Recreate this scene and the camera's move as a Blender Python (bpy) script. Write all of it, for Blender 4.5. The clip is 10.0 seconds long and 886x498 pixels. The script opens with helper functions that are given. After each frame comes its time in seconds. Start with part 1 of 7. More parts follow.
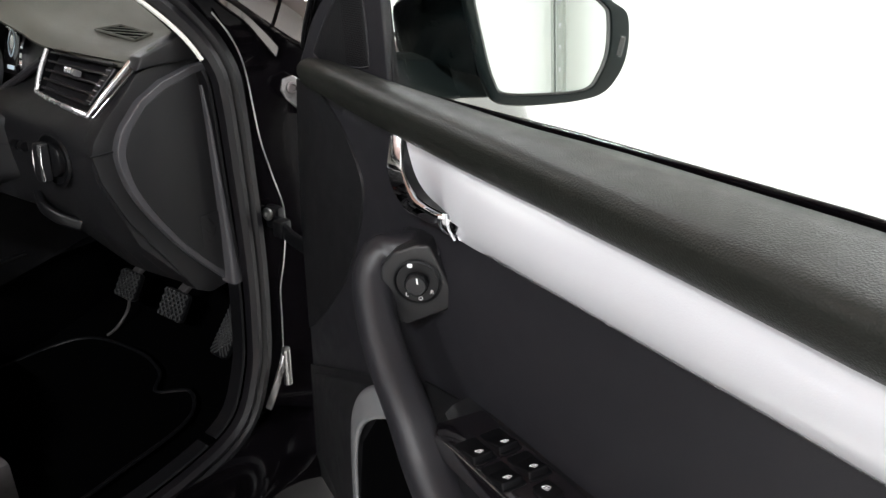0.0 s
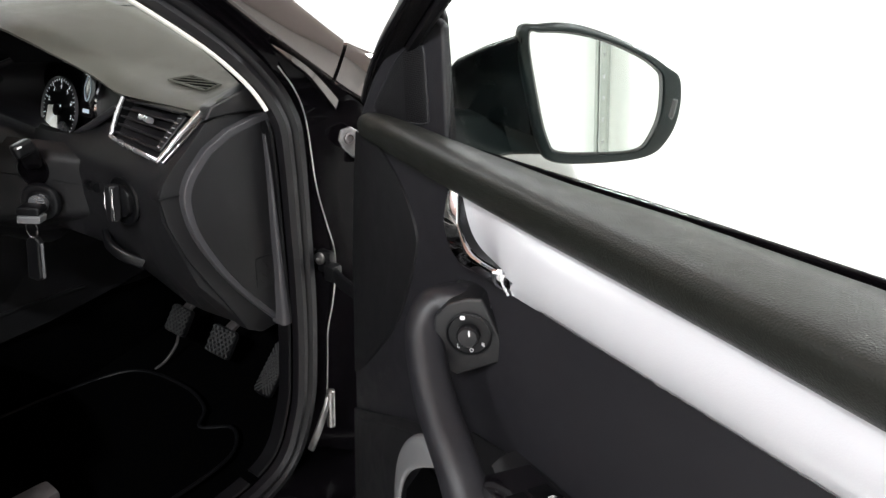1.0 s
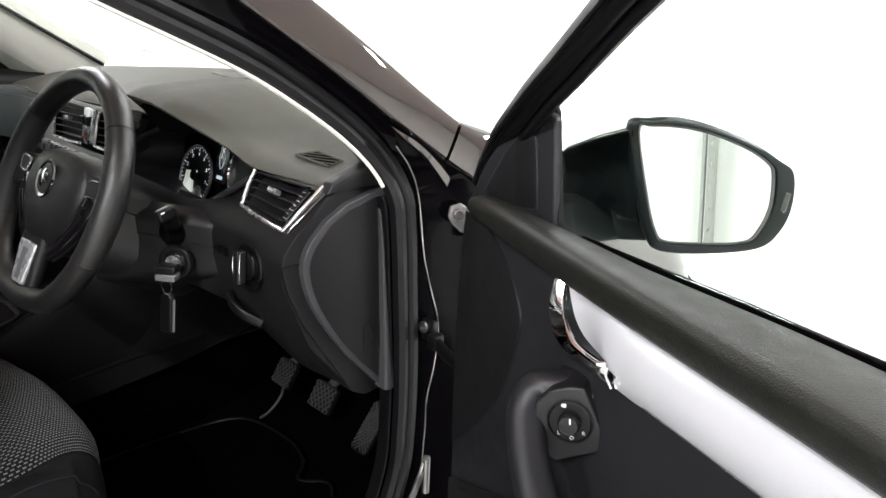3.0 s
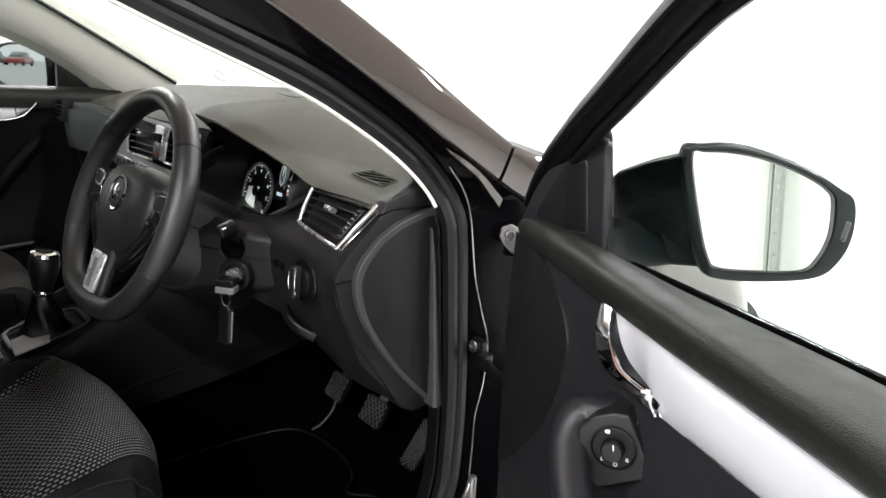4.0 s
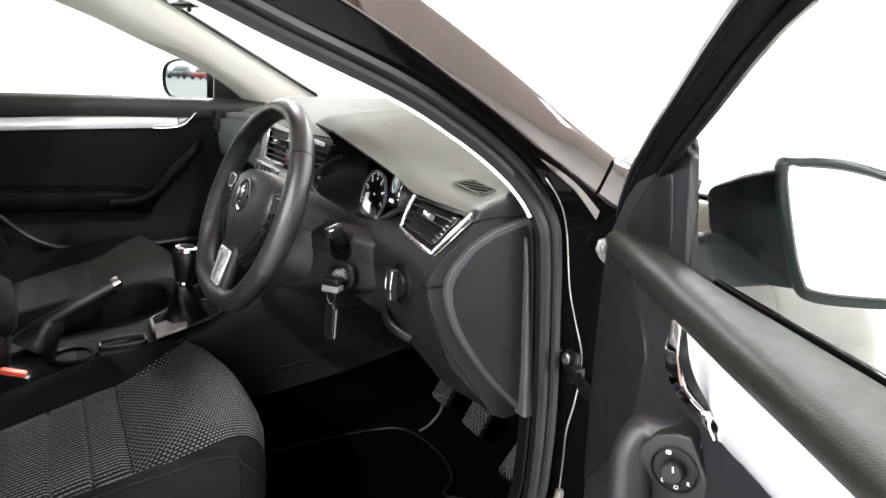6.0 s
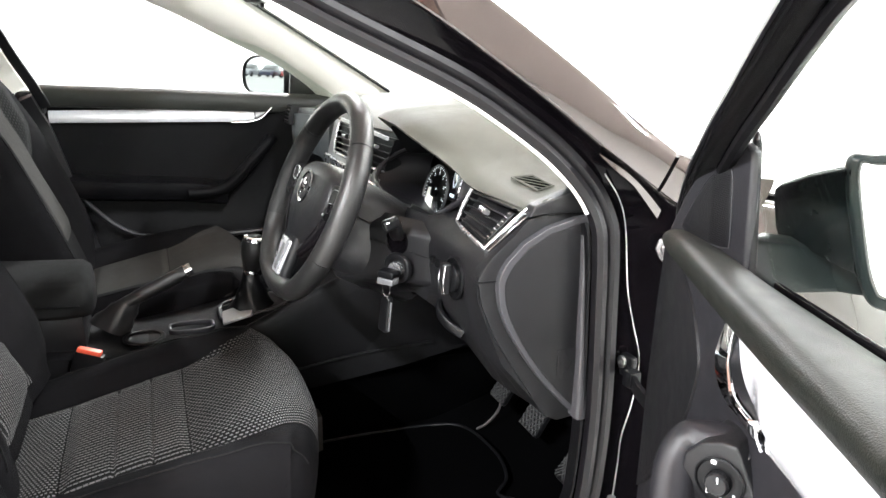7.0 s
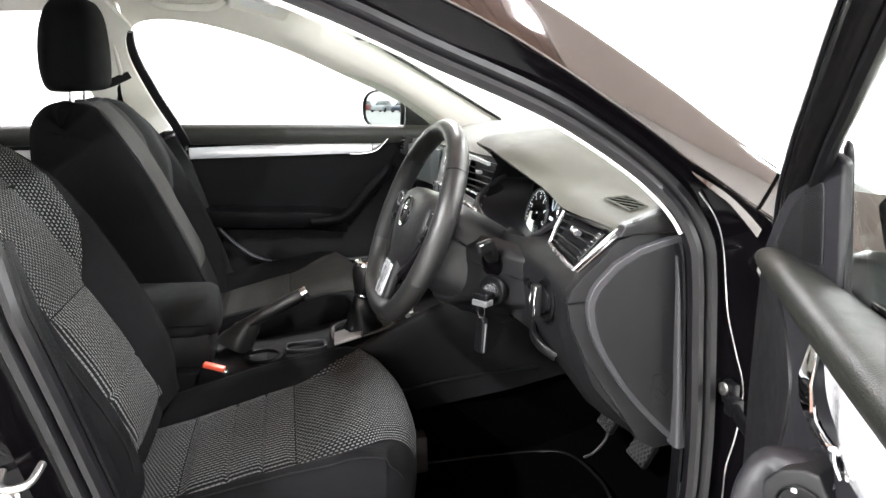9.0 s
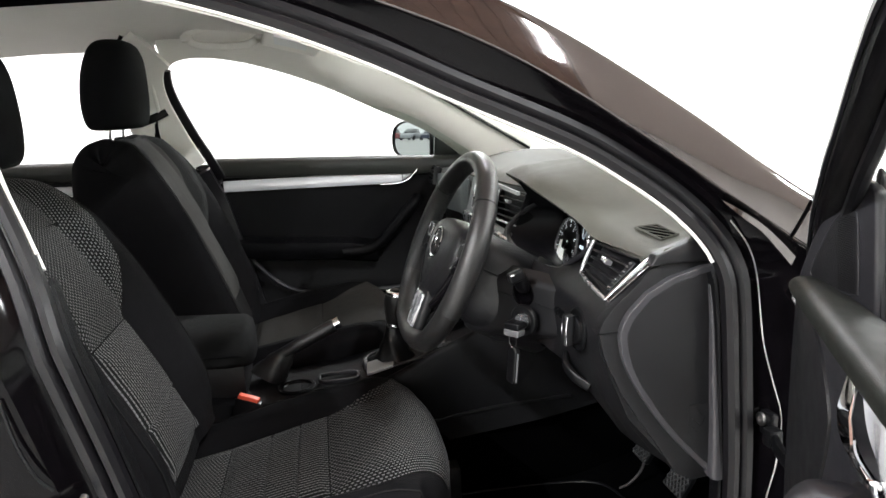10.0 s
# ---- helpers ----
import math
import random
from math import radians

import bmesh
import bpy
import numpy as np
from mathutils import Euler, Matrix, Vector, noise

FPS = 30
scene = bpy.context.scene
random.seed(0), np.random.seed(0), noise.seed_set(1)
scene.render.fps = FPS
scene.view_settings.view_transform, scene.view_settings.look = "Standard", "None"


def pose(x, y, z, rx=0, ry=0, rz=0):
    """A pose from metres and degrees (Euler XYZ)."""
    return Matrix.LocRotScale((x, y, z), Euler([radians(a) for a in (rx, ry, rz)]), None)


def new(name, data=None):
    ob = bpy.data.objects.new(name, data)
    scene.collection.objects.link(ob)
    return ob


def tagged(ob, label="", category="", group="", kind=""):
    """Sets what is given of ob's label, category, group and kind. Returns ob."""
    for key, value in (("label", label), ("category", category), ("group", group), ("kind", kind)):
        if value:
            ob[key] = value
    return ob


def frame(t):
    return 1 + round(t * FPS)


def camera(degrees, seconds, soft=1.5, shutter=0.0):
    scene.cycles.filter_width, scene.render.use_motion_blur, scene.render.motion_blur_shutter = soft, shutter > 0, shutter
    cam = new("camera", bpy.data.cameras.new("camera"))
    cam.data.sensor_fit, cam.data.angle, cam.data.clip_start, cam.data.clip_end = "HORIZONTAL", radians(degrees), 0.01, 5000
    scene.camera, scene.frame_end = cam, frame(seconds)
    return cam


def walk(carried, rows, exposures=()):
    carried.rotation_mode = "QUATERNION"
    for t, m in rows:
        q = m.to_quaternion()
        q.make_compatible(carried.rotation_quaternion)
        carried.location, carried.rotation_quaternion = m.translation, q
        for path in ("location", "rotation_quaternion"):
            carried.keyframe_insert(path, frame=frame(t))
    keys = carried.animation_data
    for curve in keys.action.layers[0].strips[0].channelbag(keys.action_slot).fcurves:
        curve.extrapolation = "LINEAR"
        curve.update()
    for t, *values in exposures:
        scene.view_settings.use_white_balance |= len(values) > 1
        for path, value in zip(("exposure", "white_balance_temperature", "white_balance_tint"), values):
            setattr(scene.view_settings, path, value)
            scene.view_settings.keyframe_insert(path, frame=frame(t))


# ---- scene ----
# ---------- camera and its way ----------
cam = camera(63.2, 10.0)
PATH = [
    (0.0, 1.4641, -0.2635, 1.0410, 32.96, -25.17, 1.39),
    (0.5, 1.4617, -0.2752, 1.0476, 34.42, -23.86, 1.57),
    (1.0, 1.4585, -0.2832, 1.0563, 36.20, -21.86, 2.18),
    (1.5, 1.4514, -0.2895, 1.0650, 37.91, -20.57, 2.17),
    (2.0, 1.4554, -0.2977, 1.0777, 39.73, -19.45, 2.43),
    (2.5, 1.4578, -0.3046, 1.0870, 42.05, -18.55, 2.40),
    (4.0, 1.4727, -0.3032, 1.0999, 49.31, -16.71, 2.18),
    (4.5, 1.4875, -0.2952, 1.1046, 52.13, -16.27, 2.17),
    (5.0, 1.5093, -0.2841, 1.1058, 55.01, -15.79, 1.81),
    (6.5, 1.5297, -0.2375, 1.0973, 64.61, -16.36, 1.27),
    (7.0, 1.5345, -0.2209, 1.0930, 67.75, -16.28, 1.22),
    (7.5, 1.5445, -0.2055, 1.0893, 70.58, -15.94, 0.93),
    (8.0, 1.5550, -0.1875, 1.0850, 73.33, -15.47, 0.14),
    (8.5, 1.5625, -0.1762, 1.0831, 76.02, -14.78, -0.88),
    (9.0, 1.5679, -0.1749, 1.0858, 78.36, -13.89, -1.62),
    (9.5, 1.5735, -0.1749, 1.0915, 79.74, -12.74, -2.41),
    (10.0, 1.5749, -0.1772, 1.0950, 80.72, -11.71, -2.91),
]
walk(cam, [(t, pose(x, y, z, 90 + pitch, 0, yaw) @ pose(0, 0, 0, 0, 0, roll)) for t, x, y, z, yaw, pitch, roll in PATH],
     exposures=[(0.0, -0.40), (1.2, -0.22), (2.5, -0.17), (4.5, -0.09), (5.1, 0.05), (6.3, 0.95), (8.5, 1.2), (9.2, 0.97), (9.5, 0.68), (10.0, 0.18)])

# ---------- world and lamps ----------
world = bpy.data.worlds.new("overcast_sky")
scene.world = world
world.use_nodes = True
wn = world.node_tree.nodes
wn["Background"].inputs[0].default_value = (0.93, 0.97, 1.0, 1)
wn["Background"].inputs[1].default_value = 0.9


def area_lamp(name, m, sx, sy, power, colour=(0.94, 0.97, 1.0)):
    d = bpy.data.lights.new(name, "AREA")
    d.shape, d.size, d.size_y, d.energy, d.color = "RECTANGLE", sx, sy, power, colour
    ob = new(name, d)
    ob.matrix_world = m
    return ob


# ---------- materials ----------
def mat(name, col, rough=0.5, metal=0.0, spec=0.5, mottle=0.12, mscale=9.0, grain=0.0, gscale=900.0, voronoi=False, coat=0.0, rvar=0.12):
    """Principled surface: mottled colour and roughness, with fine grain relief."""
    m = bpy.data.materials.new(name)
    m.use_nodes = True
    nt = m.node_tree
    N, L = nt.nodes, nt.links
    b = N["Principled BSDF"]
    b.inputs["Metallic"].default_value = metal
    b.inputs["Specular IOR Level"].default_value = spec
    b.inputs["Coat Weight"].default_value = coat
    b.inputs["Coat Roughness"].default_value = 0.03
    tc = N.new("ShaderNodeTexCoord")
    n1 = N.new("ShaderNodeTexNoise")
    n1.inputs["Scale"].default_value, n1.inputs["Detail"].default_value = mscale, 6
    L.new(tc.outputs["Object"], n1.inputs["Vector"])
    mix = N.new("ShaderNodeMix")
    mix.data_type = "RGBA"
    lo, hi = 1 - mottle, 1 + mottle
    mix.inputs[6].default_value = (col[0] * lo, col[1] * lo, col[2] * lo, 1)
    mix.inputs[7].default_value = (min(col[0] * hi, 1), min(col[1] * hi, 1), min(col[2] * hi, 1), 1)
    L.new(n1.outputs["Fac"], mix.inputs[0])
    L.new(mix.outputs[2], b.inputs["Base Color"])
    n3 = N.new("ShaderNodeTexNoise")
    n3.inputs["Scale"].default_value, n3.inputs["Detail"].default_value = mscale * 5, 4
    L.new(tc.outputs["Object"], n3.inputs["Vector"])
    mr = N.new("ShaderNodeMapRange")
    mr.inputs[3].default_value, mr.inputs[4].default_value = max(rough - rvar, 0.01), min(rough + rvar, 1)
    L.new(n3.outputs["Fac"], mr.inputs[0])
    L.new(mr.outputs[0], b.inputs["Roughness"])
    if grain:
        if voronoi:
            n2 = N.new("ShaderNodeTexVoronoi")
            src = n2.outputs["Distance"]
        else:
            n2 = N.new("ShaderNodeTexNoise")
            n2.inputs["Detail"].default_value = 3
            src = n2.outputs["Fac"]
        n2.inputs["Scale"].default_value = gscale
        L.new(tc.outputs["Object"], n2.inputs["Vector"])
        bp = N.new("ShaderNodeBump")
        bp.inputs["Strength"].default_value, bp.inputs["Distance"].default_value = grain, 0.001
        L.new(src, bp.inputs["Height"])
        L.new(bp.outputs["Normal"], b.inputs["Normal"])
    return m


def fabric_mat(name, dark, light, across, along, wide, long, sheen=0.15):
    """Woven seat cloth: light dashes on dark ground, in staggered rows that run along the seat."""
    m = bpy.data.materials.new(name)
    m.use_nodes = True
    nt = m.node_tree
    N, L = nt.nodes, nt.links
    b = N["Principled BSDF"]
    b.inputs["Roughness"].default_value = 0.9
    b.inputs["Specular IOR Level"].default_value = 0.2
    b.inputs["Sheen Weight"].default_value = sheen
    tc = N.new("ShaderNodeTexCoord")
    mp = N.new("ShaderNodeMapping")
    mp.inputs["Scale"].default_value = (1 / along, 1 / across, 1)
    sw_ = N.new("ShaderNodeSeparateXYZ")
    cb_ = N.new("ShaderNodeCombineXYZ")
    L.new(tc.outputs["UV"], sw_.inputs[0])
    L.new(sw_.outputs[1], cb_.inputs[0])
    L.new(sw_.outputs[0], cb_.inputs[1])
    L.new(cb_.outputs[0], mp.inputs["Vector"])
    sep = N.new("ShaderNodeSeparateXYZ")
    L.new(mp.outputs[0], sep.inputs[0])

    def math_node(op, a, c=None):
        n = N.new("ShaderNodeMath")
        n.operation = op
        for i, v in enumerate((a, c)):
            if v is None:
                continue
            if isinstance(v, (int, float)):
                n.inputs[i].default_value = v
            else:
                L.new(v, n.inputs[i])
        return n.outputs[0]

    along = sep.outputs[1]
    row = math_node("FLOOR", along)
    fx = math_node("FRACT", math_node("ADD", sep.outputs[0], math_node("MULTIPLY", row, 0.5)))
    fy = math_node("FRACT", along)
    ax = math_node("LESS_THAN", math_node("ABSOLUTE", math_node("SUBTRACT", fx, 0.5)), long / 2)
    ay = math_node("LESS_THAN", math_node("ABSOLUTE", math_node("SUBTRACT", fy, 0.5)), wide / 2)
    fleck = math_node("MULTIPLY", ax, ay)
    nz = N.new("ShaderNodeTexNoise")
    nz.inputs["Scale"].default_value = 700
    L.new(tc.outputs["Object"], nz.inputs["Vector"])
    f2 = math_node("MULTIPLY", fleck, math_node("ADD", nz.outputs["Fac"], 0.3))
    mix = N.new("ShaderNodeMix")
    mix.data_type = "RGBA"
    mix.inputs[6].default_value, mix.inputs[7].default_value = (*dark, 1), (*light, 1)
    L.new(f2, mix.inputs[0])
    L.new(mix.outputs[2], b.inputs["Base Color"])
    bp = N.new("ShaderNodeBump")
    bp.inputs["Strength"].default_value, bp.inputs["Distance"].default_value = 0.5, 0.0008
    L.new(f2, bp.inputs["Height"])
    L.new(bp.outputs["Normal"], b.inputs["Normal"])
    return m


def glass_mat(name, tint, rough=0.0):
    m = bpy.data.materials.new(name)
    m.use_nodes = True
    nt = m.node_tree
    N, L = nt.nodes, nt.links
    out = N["Material Output"]
    N.remove(N["Principled BSDF"])
    tr, gl, fr, mx = N.new("ShaderNodeBsdfTransparent"), N.new("ShaderNodeBsdfGlossy"), N.new("ShaderNodeLayerWeight"), N.new("ShaderNodeMixShader")
    pw, sc = N.new("ShaderNodeMath"), N.new("ShaderNodeMapRange")
    tr.inputs[0].default_value = (*tint, 1)
    gl.inputs["Roughness"].default_value = rough
    pw.operation = "POWER"
    pw.inputs[1].default_value = 5.0
    sc.inputs[3].default_value, sc.inputs[4].default_value = 0.02, 0.32
    L.new(fr.outputs["Facing"], pw.inputs[0])
    L.new(pw.outputs[0], sc.inputs[0])
    L.new(sc.outputs[0], mx.inputs[0])
    L.new(tr.outputs[0], mx.inputs[1])
    L.new(gl.outputs[0], mx.inputs[2])
    L.new(mx.outputs[0], out.inputs[0])
    return m


def glow_mat(name, col, strength):
    m = bpy.data.materials.new(name)
    m.use_nodes = True
    b = m.node_tree.nodes["Principled BSDF"]
    b.inputs["Base Color"].default_value = (*col, 1)
    b.inputs["Emission Color"].default_value = (*col, 1)
    b.inputs["Emission Strength"].default_value = strength
    return m


LAMP_W = 260.0
LAMP_GLOW = glow_mat("lit_lamp_diffuser", (1.0, 0.98, 0.94), 12.0)
WOOD_CEIL = mat("brown_ceiling_boards", (0.30, 0.175, 0.135), 0.6, mottle=0.45, mscale=5, grain=0.3, gscale=60)
TAUPE = mat("taupe_ceiling_panel", (0.62, 0.545, 0.515), 0.7, mottle=0.06, mscale=2)
PLASTIC = mat("black_grained_plastic", (0.0066, 0.0064, 0.0072), 0.40, spec=0.42, grain=0.35, gscale=1400, mottle=0.15)
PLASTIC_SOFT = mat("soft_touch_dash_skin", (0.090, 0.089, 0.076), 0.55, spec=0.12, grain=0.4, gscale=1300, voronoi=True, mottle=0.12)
LEATHERETTE = mat("pebbled_door_cap_skin", (0.0102, 0.0108, 0.0086), 0.50, spec=0.31, grain=0.26, gscale=760, voronoi=True, mottle=0.12)
GREY_PLASTIC = mat("satin_grey_trim_plastic", (0.0115, 0.0110, 0.0130), 0.44, spec=0.38, grain=0.2, gscale=1600)
SMOOTH_BLACK = mat("smooth_black_plastic", (0.0035, 0.0035, 0.0040), 0.35, spec=0.22, grain=0.1, gscale=1500)
# gloss black made darker and less reflective, a recess's shade in the colour
RECESS = mat("shaded_black_paint", (0.0018, 0.0015, 0.0019), 0.07, spec=0.10, mottle=0.3)
# PLASTIC again, darker and duller: the footwell's shade put into the colour
FOOT_SHADE = mat("shaded_footwell_plastic", (0.0018, 0.0017, 0.0020), 0.6, spec=0.03, grain=0.3, gscale=1400)
MIRROR_SHELL = mat("satin_teal_black_mirror_plastic", (0.0062, 0.0098, 0.0100), 0.34, spec=0.26, mottle=0.15, grain=0.1, gscale=1500)
MIRROR_BLACK = mat("satin_blue_black_mirror_shell", (0.0030, 0.0054, 0.0056), 0.24, spec=0.16, mottle=0.2)
GLOSS_BLACK = mat("gloss_black_paint", (0.006, 0.005, 0.006), 0.08, coat=1.0, mottle=0.3, rvar=0.03)
PAINT = mat("dark_brown_metallic_paint", (0.055, 0.048, 0.046), 0.05, metal=0.9, coat=1.0, mottle=0.10, mscale=40, rvar=0.03)
RUBBER = mat("black_rubber_seal", (0.0036, 0.0032, 0.0040), 0.40, grain=0.15, gscale=900, spec=0.24)
CREAM = mat("cream_headliner_trim", (0.80, 0.775, 0.72), 0.7, grain=0.25, gscale=1500, mottle=0.05)
HEADLINER = mat("light_grey_headliner_cloth", (0.76, 0.735, 0.69), 0.9, grain=0.5, gscale=1800, mottle=0.06, spec=0.1)
# black carpet cut to almost nothing, the footwell's darkness put into the colour
CARPET = mat("shade_black_carpet", (0.0007, 0.0007, 0.0008), 0.95, grain=0.8, gscale=700, mottle=0.3, spec=0.01)
CHROME = mat("polished_chrome", (0.82, 0.82, 0.84), 0.07, metal=1.0, mottle=0.03, rvar=0.04)
SILVER = mat("bright_silver_plastic", (0.58, 0.58, 0.60), 0.28, metal=0.65, mottle=0.06)
SATIN = mat("satin_silver", (0.62, 0.62, 0.64), 0.28, metal=0.9, mottle=0.05)
ZINC = mat("zinc_plated_steel", (0.40, 0.39, 0.38), 0.38, metal=1.0, mottle=0.2, mscale=60)
HINGE = mat("grey_worn_hinge_steel", (0.20, 0.195, 0.195), 0.42, metal=0.9, mottle=0.35, mscale=80)
STEEL_DARK = mat("dark_worn_steel", (0.12, 0.11, 0.11), 0.5, metal=0.8, mottle=0.4, mscale=60)
CLOTH = mat("black_seat_cloth", (0.0044, 0.0041, 0.0046), 0.92, grain=0.5, gscale=1100, spec=0.08, mottle=0.2)
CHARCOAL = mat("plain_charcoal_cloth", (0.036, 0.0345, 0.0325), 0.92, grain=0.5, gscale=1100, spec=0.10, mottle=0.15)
CLOTH_GREY = mat("charcoal_seat_cloth", (0.0100, 0.0098, 0.0098), 0.92, grain=0.5, gscale=1100, spec=0.10, mottle=0.2)
LEATHER = mat("smooth_black_leather", (0.010, 0.0096, 0.0096), 0.36, spec=0.50, grain=0.22, gscale=1100, voronoi=True)
LEATHER_PERF = mat("perforated_black_leather", (0.010, 0.010, 0.010), 0.5, spec=0.3, grain=0.6, gscale=900, voronoi=True)
STRIP = mat("silver_white_decor_film", (0.64, 0.64, 0.665), 0.16, metal=0.25, coat=0.6, mottle=0.03, grain=0.12, gscale=1000)
RIM_GREY = mat("mid_grey_rounded_trim", (0.036, 0.035, 0.038), 0.40, spec=0.4, mottle=0.08, grain=0.15, gscale=1500)
# darker copy of PLASTIC, shade put into the colour of door cards and console
SHADE_PLASTIC = mat("shaded_black_plastic", (0.0026, 0.0025, 0.0030), 0.5, spec=0.12, mottle=0.2, grain=0.3, gscale=1300)
CENTRE_SILVER = mat("silver_grey_centre_panel", (0.34, 0.345, 0.35), 0.34, metal=0.45, mottle=0.05, grain=0.1, gscale=1500)
SATIN_GREY = mat("satin_grey_trim_paint", (0.13, 0.130, 0.134), 0.35, metal=0.25, mottle=0.08, grain=0.1, gscale=1500)
GLASS = glass_mat("clear_window_glass", (0.91, 0.935, 0.915))
MIRROR = mat("mirror_glass", (0.66, 0.69, 0.67), 0.01, metal=1.0, mottle=0.0, rvar=0.005)
MIRROR_FAR = mat("bright_mirror_glass", (0.93, 0.95, 0.95), 0.01, metal=1.0, mottle=0.0, rvar=0.005)
ORANGE = mat("red_orange_buckle_plastic", (0.75, 0.10, 0.05), 0.4, grain=0.1)
WHITE_PRINT = mat("white_print", (0.75, 0.75, 0.75), 0.6, mottle=0.02)
WALL = mat("white_painted_wall", (0.82, 0.82, 0.80), 0.7, mottle=0.03, mscale=2, grain=0.2, gscale=60)
FLOOR = mat("pale_concrete_floor", (0.57, 0.56, 0.535), 0.45, mottle=0.08, mscale=1.5, grain=0.2, gscale=80)
INSERT_FRONT = fabric_mat("flecked_seat_cloth", (0.0010, 0.0010, 0.0010), (0.145, 0.142, 0.143), 0.0060, 0.0055, 0.42, 0.54, 0.02)
INSERT_REAR = fabric_mat("ribbed_seat_cloth", (0.0010, 0.0010, 0.0010), (0.135, 0.132, 0.133), 0.0078, 0.0076, 0.36, 0.84, 0.02)
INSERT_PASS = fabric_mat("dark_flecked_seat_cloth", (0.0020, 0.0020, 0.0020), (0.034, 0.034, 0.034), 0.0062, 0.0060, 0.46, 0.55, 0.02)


def dotted_mat(name, col, pitch, size, rough=0.5):
    """Plastic with a staggered field of small dark holes, on the door's upright plane."""
    m = mat(name, col, rough, spec=0.22, mottle=0.10)
    N, L = m.node_tree.nodes, m.node_tree.links
    b = N["Principled BSDF"]
    tc = N.new("ShaderNodeTexCoord")
    mp = N.new("ShaderNodeMapping")
    mp.inputs["Rotation"].default_value = (0, 0, math.atan2(0.4311, 0.9023))
    L.new(tc.outputs["Object"], mp.inputs["Vector"])
    sp = N.new("ShaderNodeSeparateXYZ")
    L.new(mp.outputs[0], sp.inputs[0])

    def op(kind, a, c=None):
        n = N.new("ShaderNodeMath")
        n.operation = kind
        for i, v in enumerate((a, c)):
            if v is not None and isinstance(v, (int, float)):
                n.inputs[i].default_value = v
            elif v is not None:
                L.new(v, n.inputs[i])
        return n.outputs[0]

    x, z = op("MULTIPLY", sp.outputs[0], 1 / pitch), op("MULTIPLY", sp.outputs[2], 1.15 / pitch)
    fx = op("SUBTRACT", op("FRACT", op("ADD", x, op("MULTIPLY", op("FLOOR", z), 0.5))), 0.5)
    fz = op("SUBTRACT", op("FRACT", z), 0.5)
    hole = op("LESS_THAN", op("ADD", op("MULTIPLY", fx, fx), op("MULTIPLY", fz, fz)), (size / 2) ** 2)
    bp = N.new("ShaderNodeBump")
    bp.invert = True
    bp.inputs["Strength"].default_value, bp.inputs["Distance"].default_value = 0.9, 0.0012
    L.new(hole, bp.inputs["Height"])
    L.new(bp.outputs["Normal"], b.inputs["Normal"])
    src = b.inputs["Base Color"].links[0].from_socket
    mx = N.new("ShaderNodeMix")
    mx.data_type = "RGBA"
    mx.inputs[7].default_value = (0.0015, 0.0015, 0.0015, 1)
    L.new(hole, mx.inputs[0])
    L.new(src, mx.inputs[6])
    L.new(mx.outputs[2], b.inputs["Base Color"])
    return m


GRILLE = dotted_mat("perforated_black_plastic", (0.0130, 0.0126, 0.0140), 0.0032, 0.62)
# ---------- mesh helpers ----------
def thing(name, label, category, at=(0, 0, 0), group="", kind=""):
    """An empty at the base of a thing, which parents its parts."""
    ob = new(name)
    ob.empty_display_size = 0.05
    ob.matrix_world = at if isinstance(at, Matrix) else Matrix.Translation(at)
    return tagged(ob, label, category, group, kind)


def part(name, bm, material, parent, label="", angle=38):
    """One mesh, given in world metres, under a thing or a part."""
    root = parent
    while root.parent:
        root = root.parent
    bm.transform(root.matrix_basis.inverted())
    bmesh.ops.recalc_face_normals(bm, faces=bm.faces)
    me = bpy.data.meshes.new(name)
    bm.to_mesh(me)
    bm.free()
    me.materials.append(material)
    for p in me.polygons:
        p.use_smooth = True
    me.set_sharp_from_angle(angle=radians(angle))
    ob = new(name, me)
    ob.parent = parent
    if label:
        ob["label"] = label
    return ob


def single(name, bm, material, label, category, group="", kind="", angle=38):
    """A thing that is one mesh."""
    bmesh.ops.recalc_face_normals(bm, faces=bm.faces)
    me = bpy.data.meshes.new(name)
    bm.to_mesh(me)
    bm.free()
    me.materials.append(material)
    for p in me.polygons:
        p.use_smooth = True
    me.set_sharp_from_angle(angle=radians(angle))
    return tagged(new(name, me), label, category, group, kind)


def cr(ctrl, n=8, closed=False):
    """A smooth curve through control points, n steps a span."""
    P = [Vector(p) for p in ctrl]
    k = len(P)
    out = []
    for i in range(k if closed else k - 1):
        a = P[(i - 1) % k] if closed or i > 0 else P[0] * 2 - P[1]
        b, c = P[i], P[(i + 1) % k]
        d = P[(i + 2) % k] if closed or i < k - 2 else P[-1] * 2 - P[-2]
        for j in range(n):
            t = j / n
            out.append(0.5 * ((2 * b) + (c - a) * t + (2 * a - 5 * b + 4 * c - d) * t * t + (3 * b - a - 3 * c + d) * t ** 3))
    if not closed:
        out.append(P[-1].copy())
    return out


def loft(rings, caps=True, closed=False, bm=None, open_rings=False):
    """Skin over rings of equal length."""
    bm = bm or bmesh.new()
    R = [[bm.verts.new(p) for p in r] for r in rings]
    n = len(R[0])
    m = len(R)
    for i in range(m if closed else m - 1):
        a, b = R[i], R[(i + 1) % m]
        for j in range(n - 1 if open_rings else n):
            bm.faces.new((a[j], a[(j + 1) % n], b[(j + 1) % n], b[j]))
    if caps and not closed and not open_rings:
        bm.faces.new(R[0][::-1])
        bm.faces.new(R[-1])
    return bm


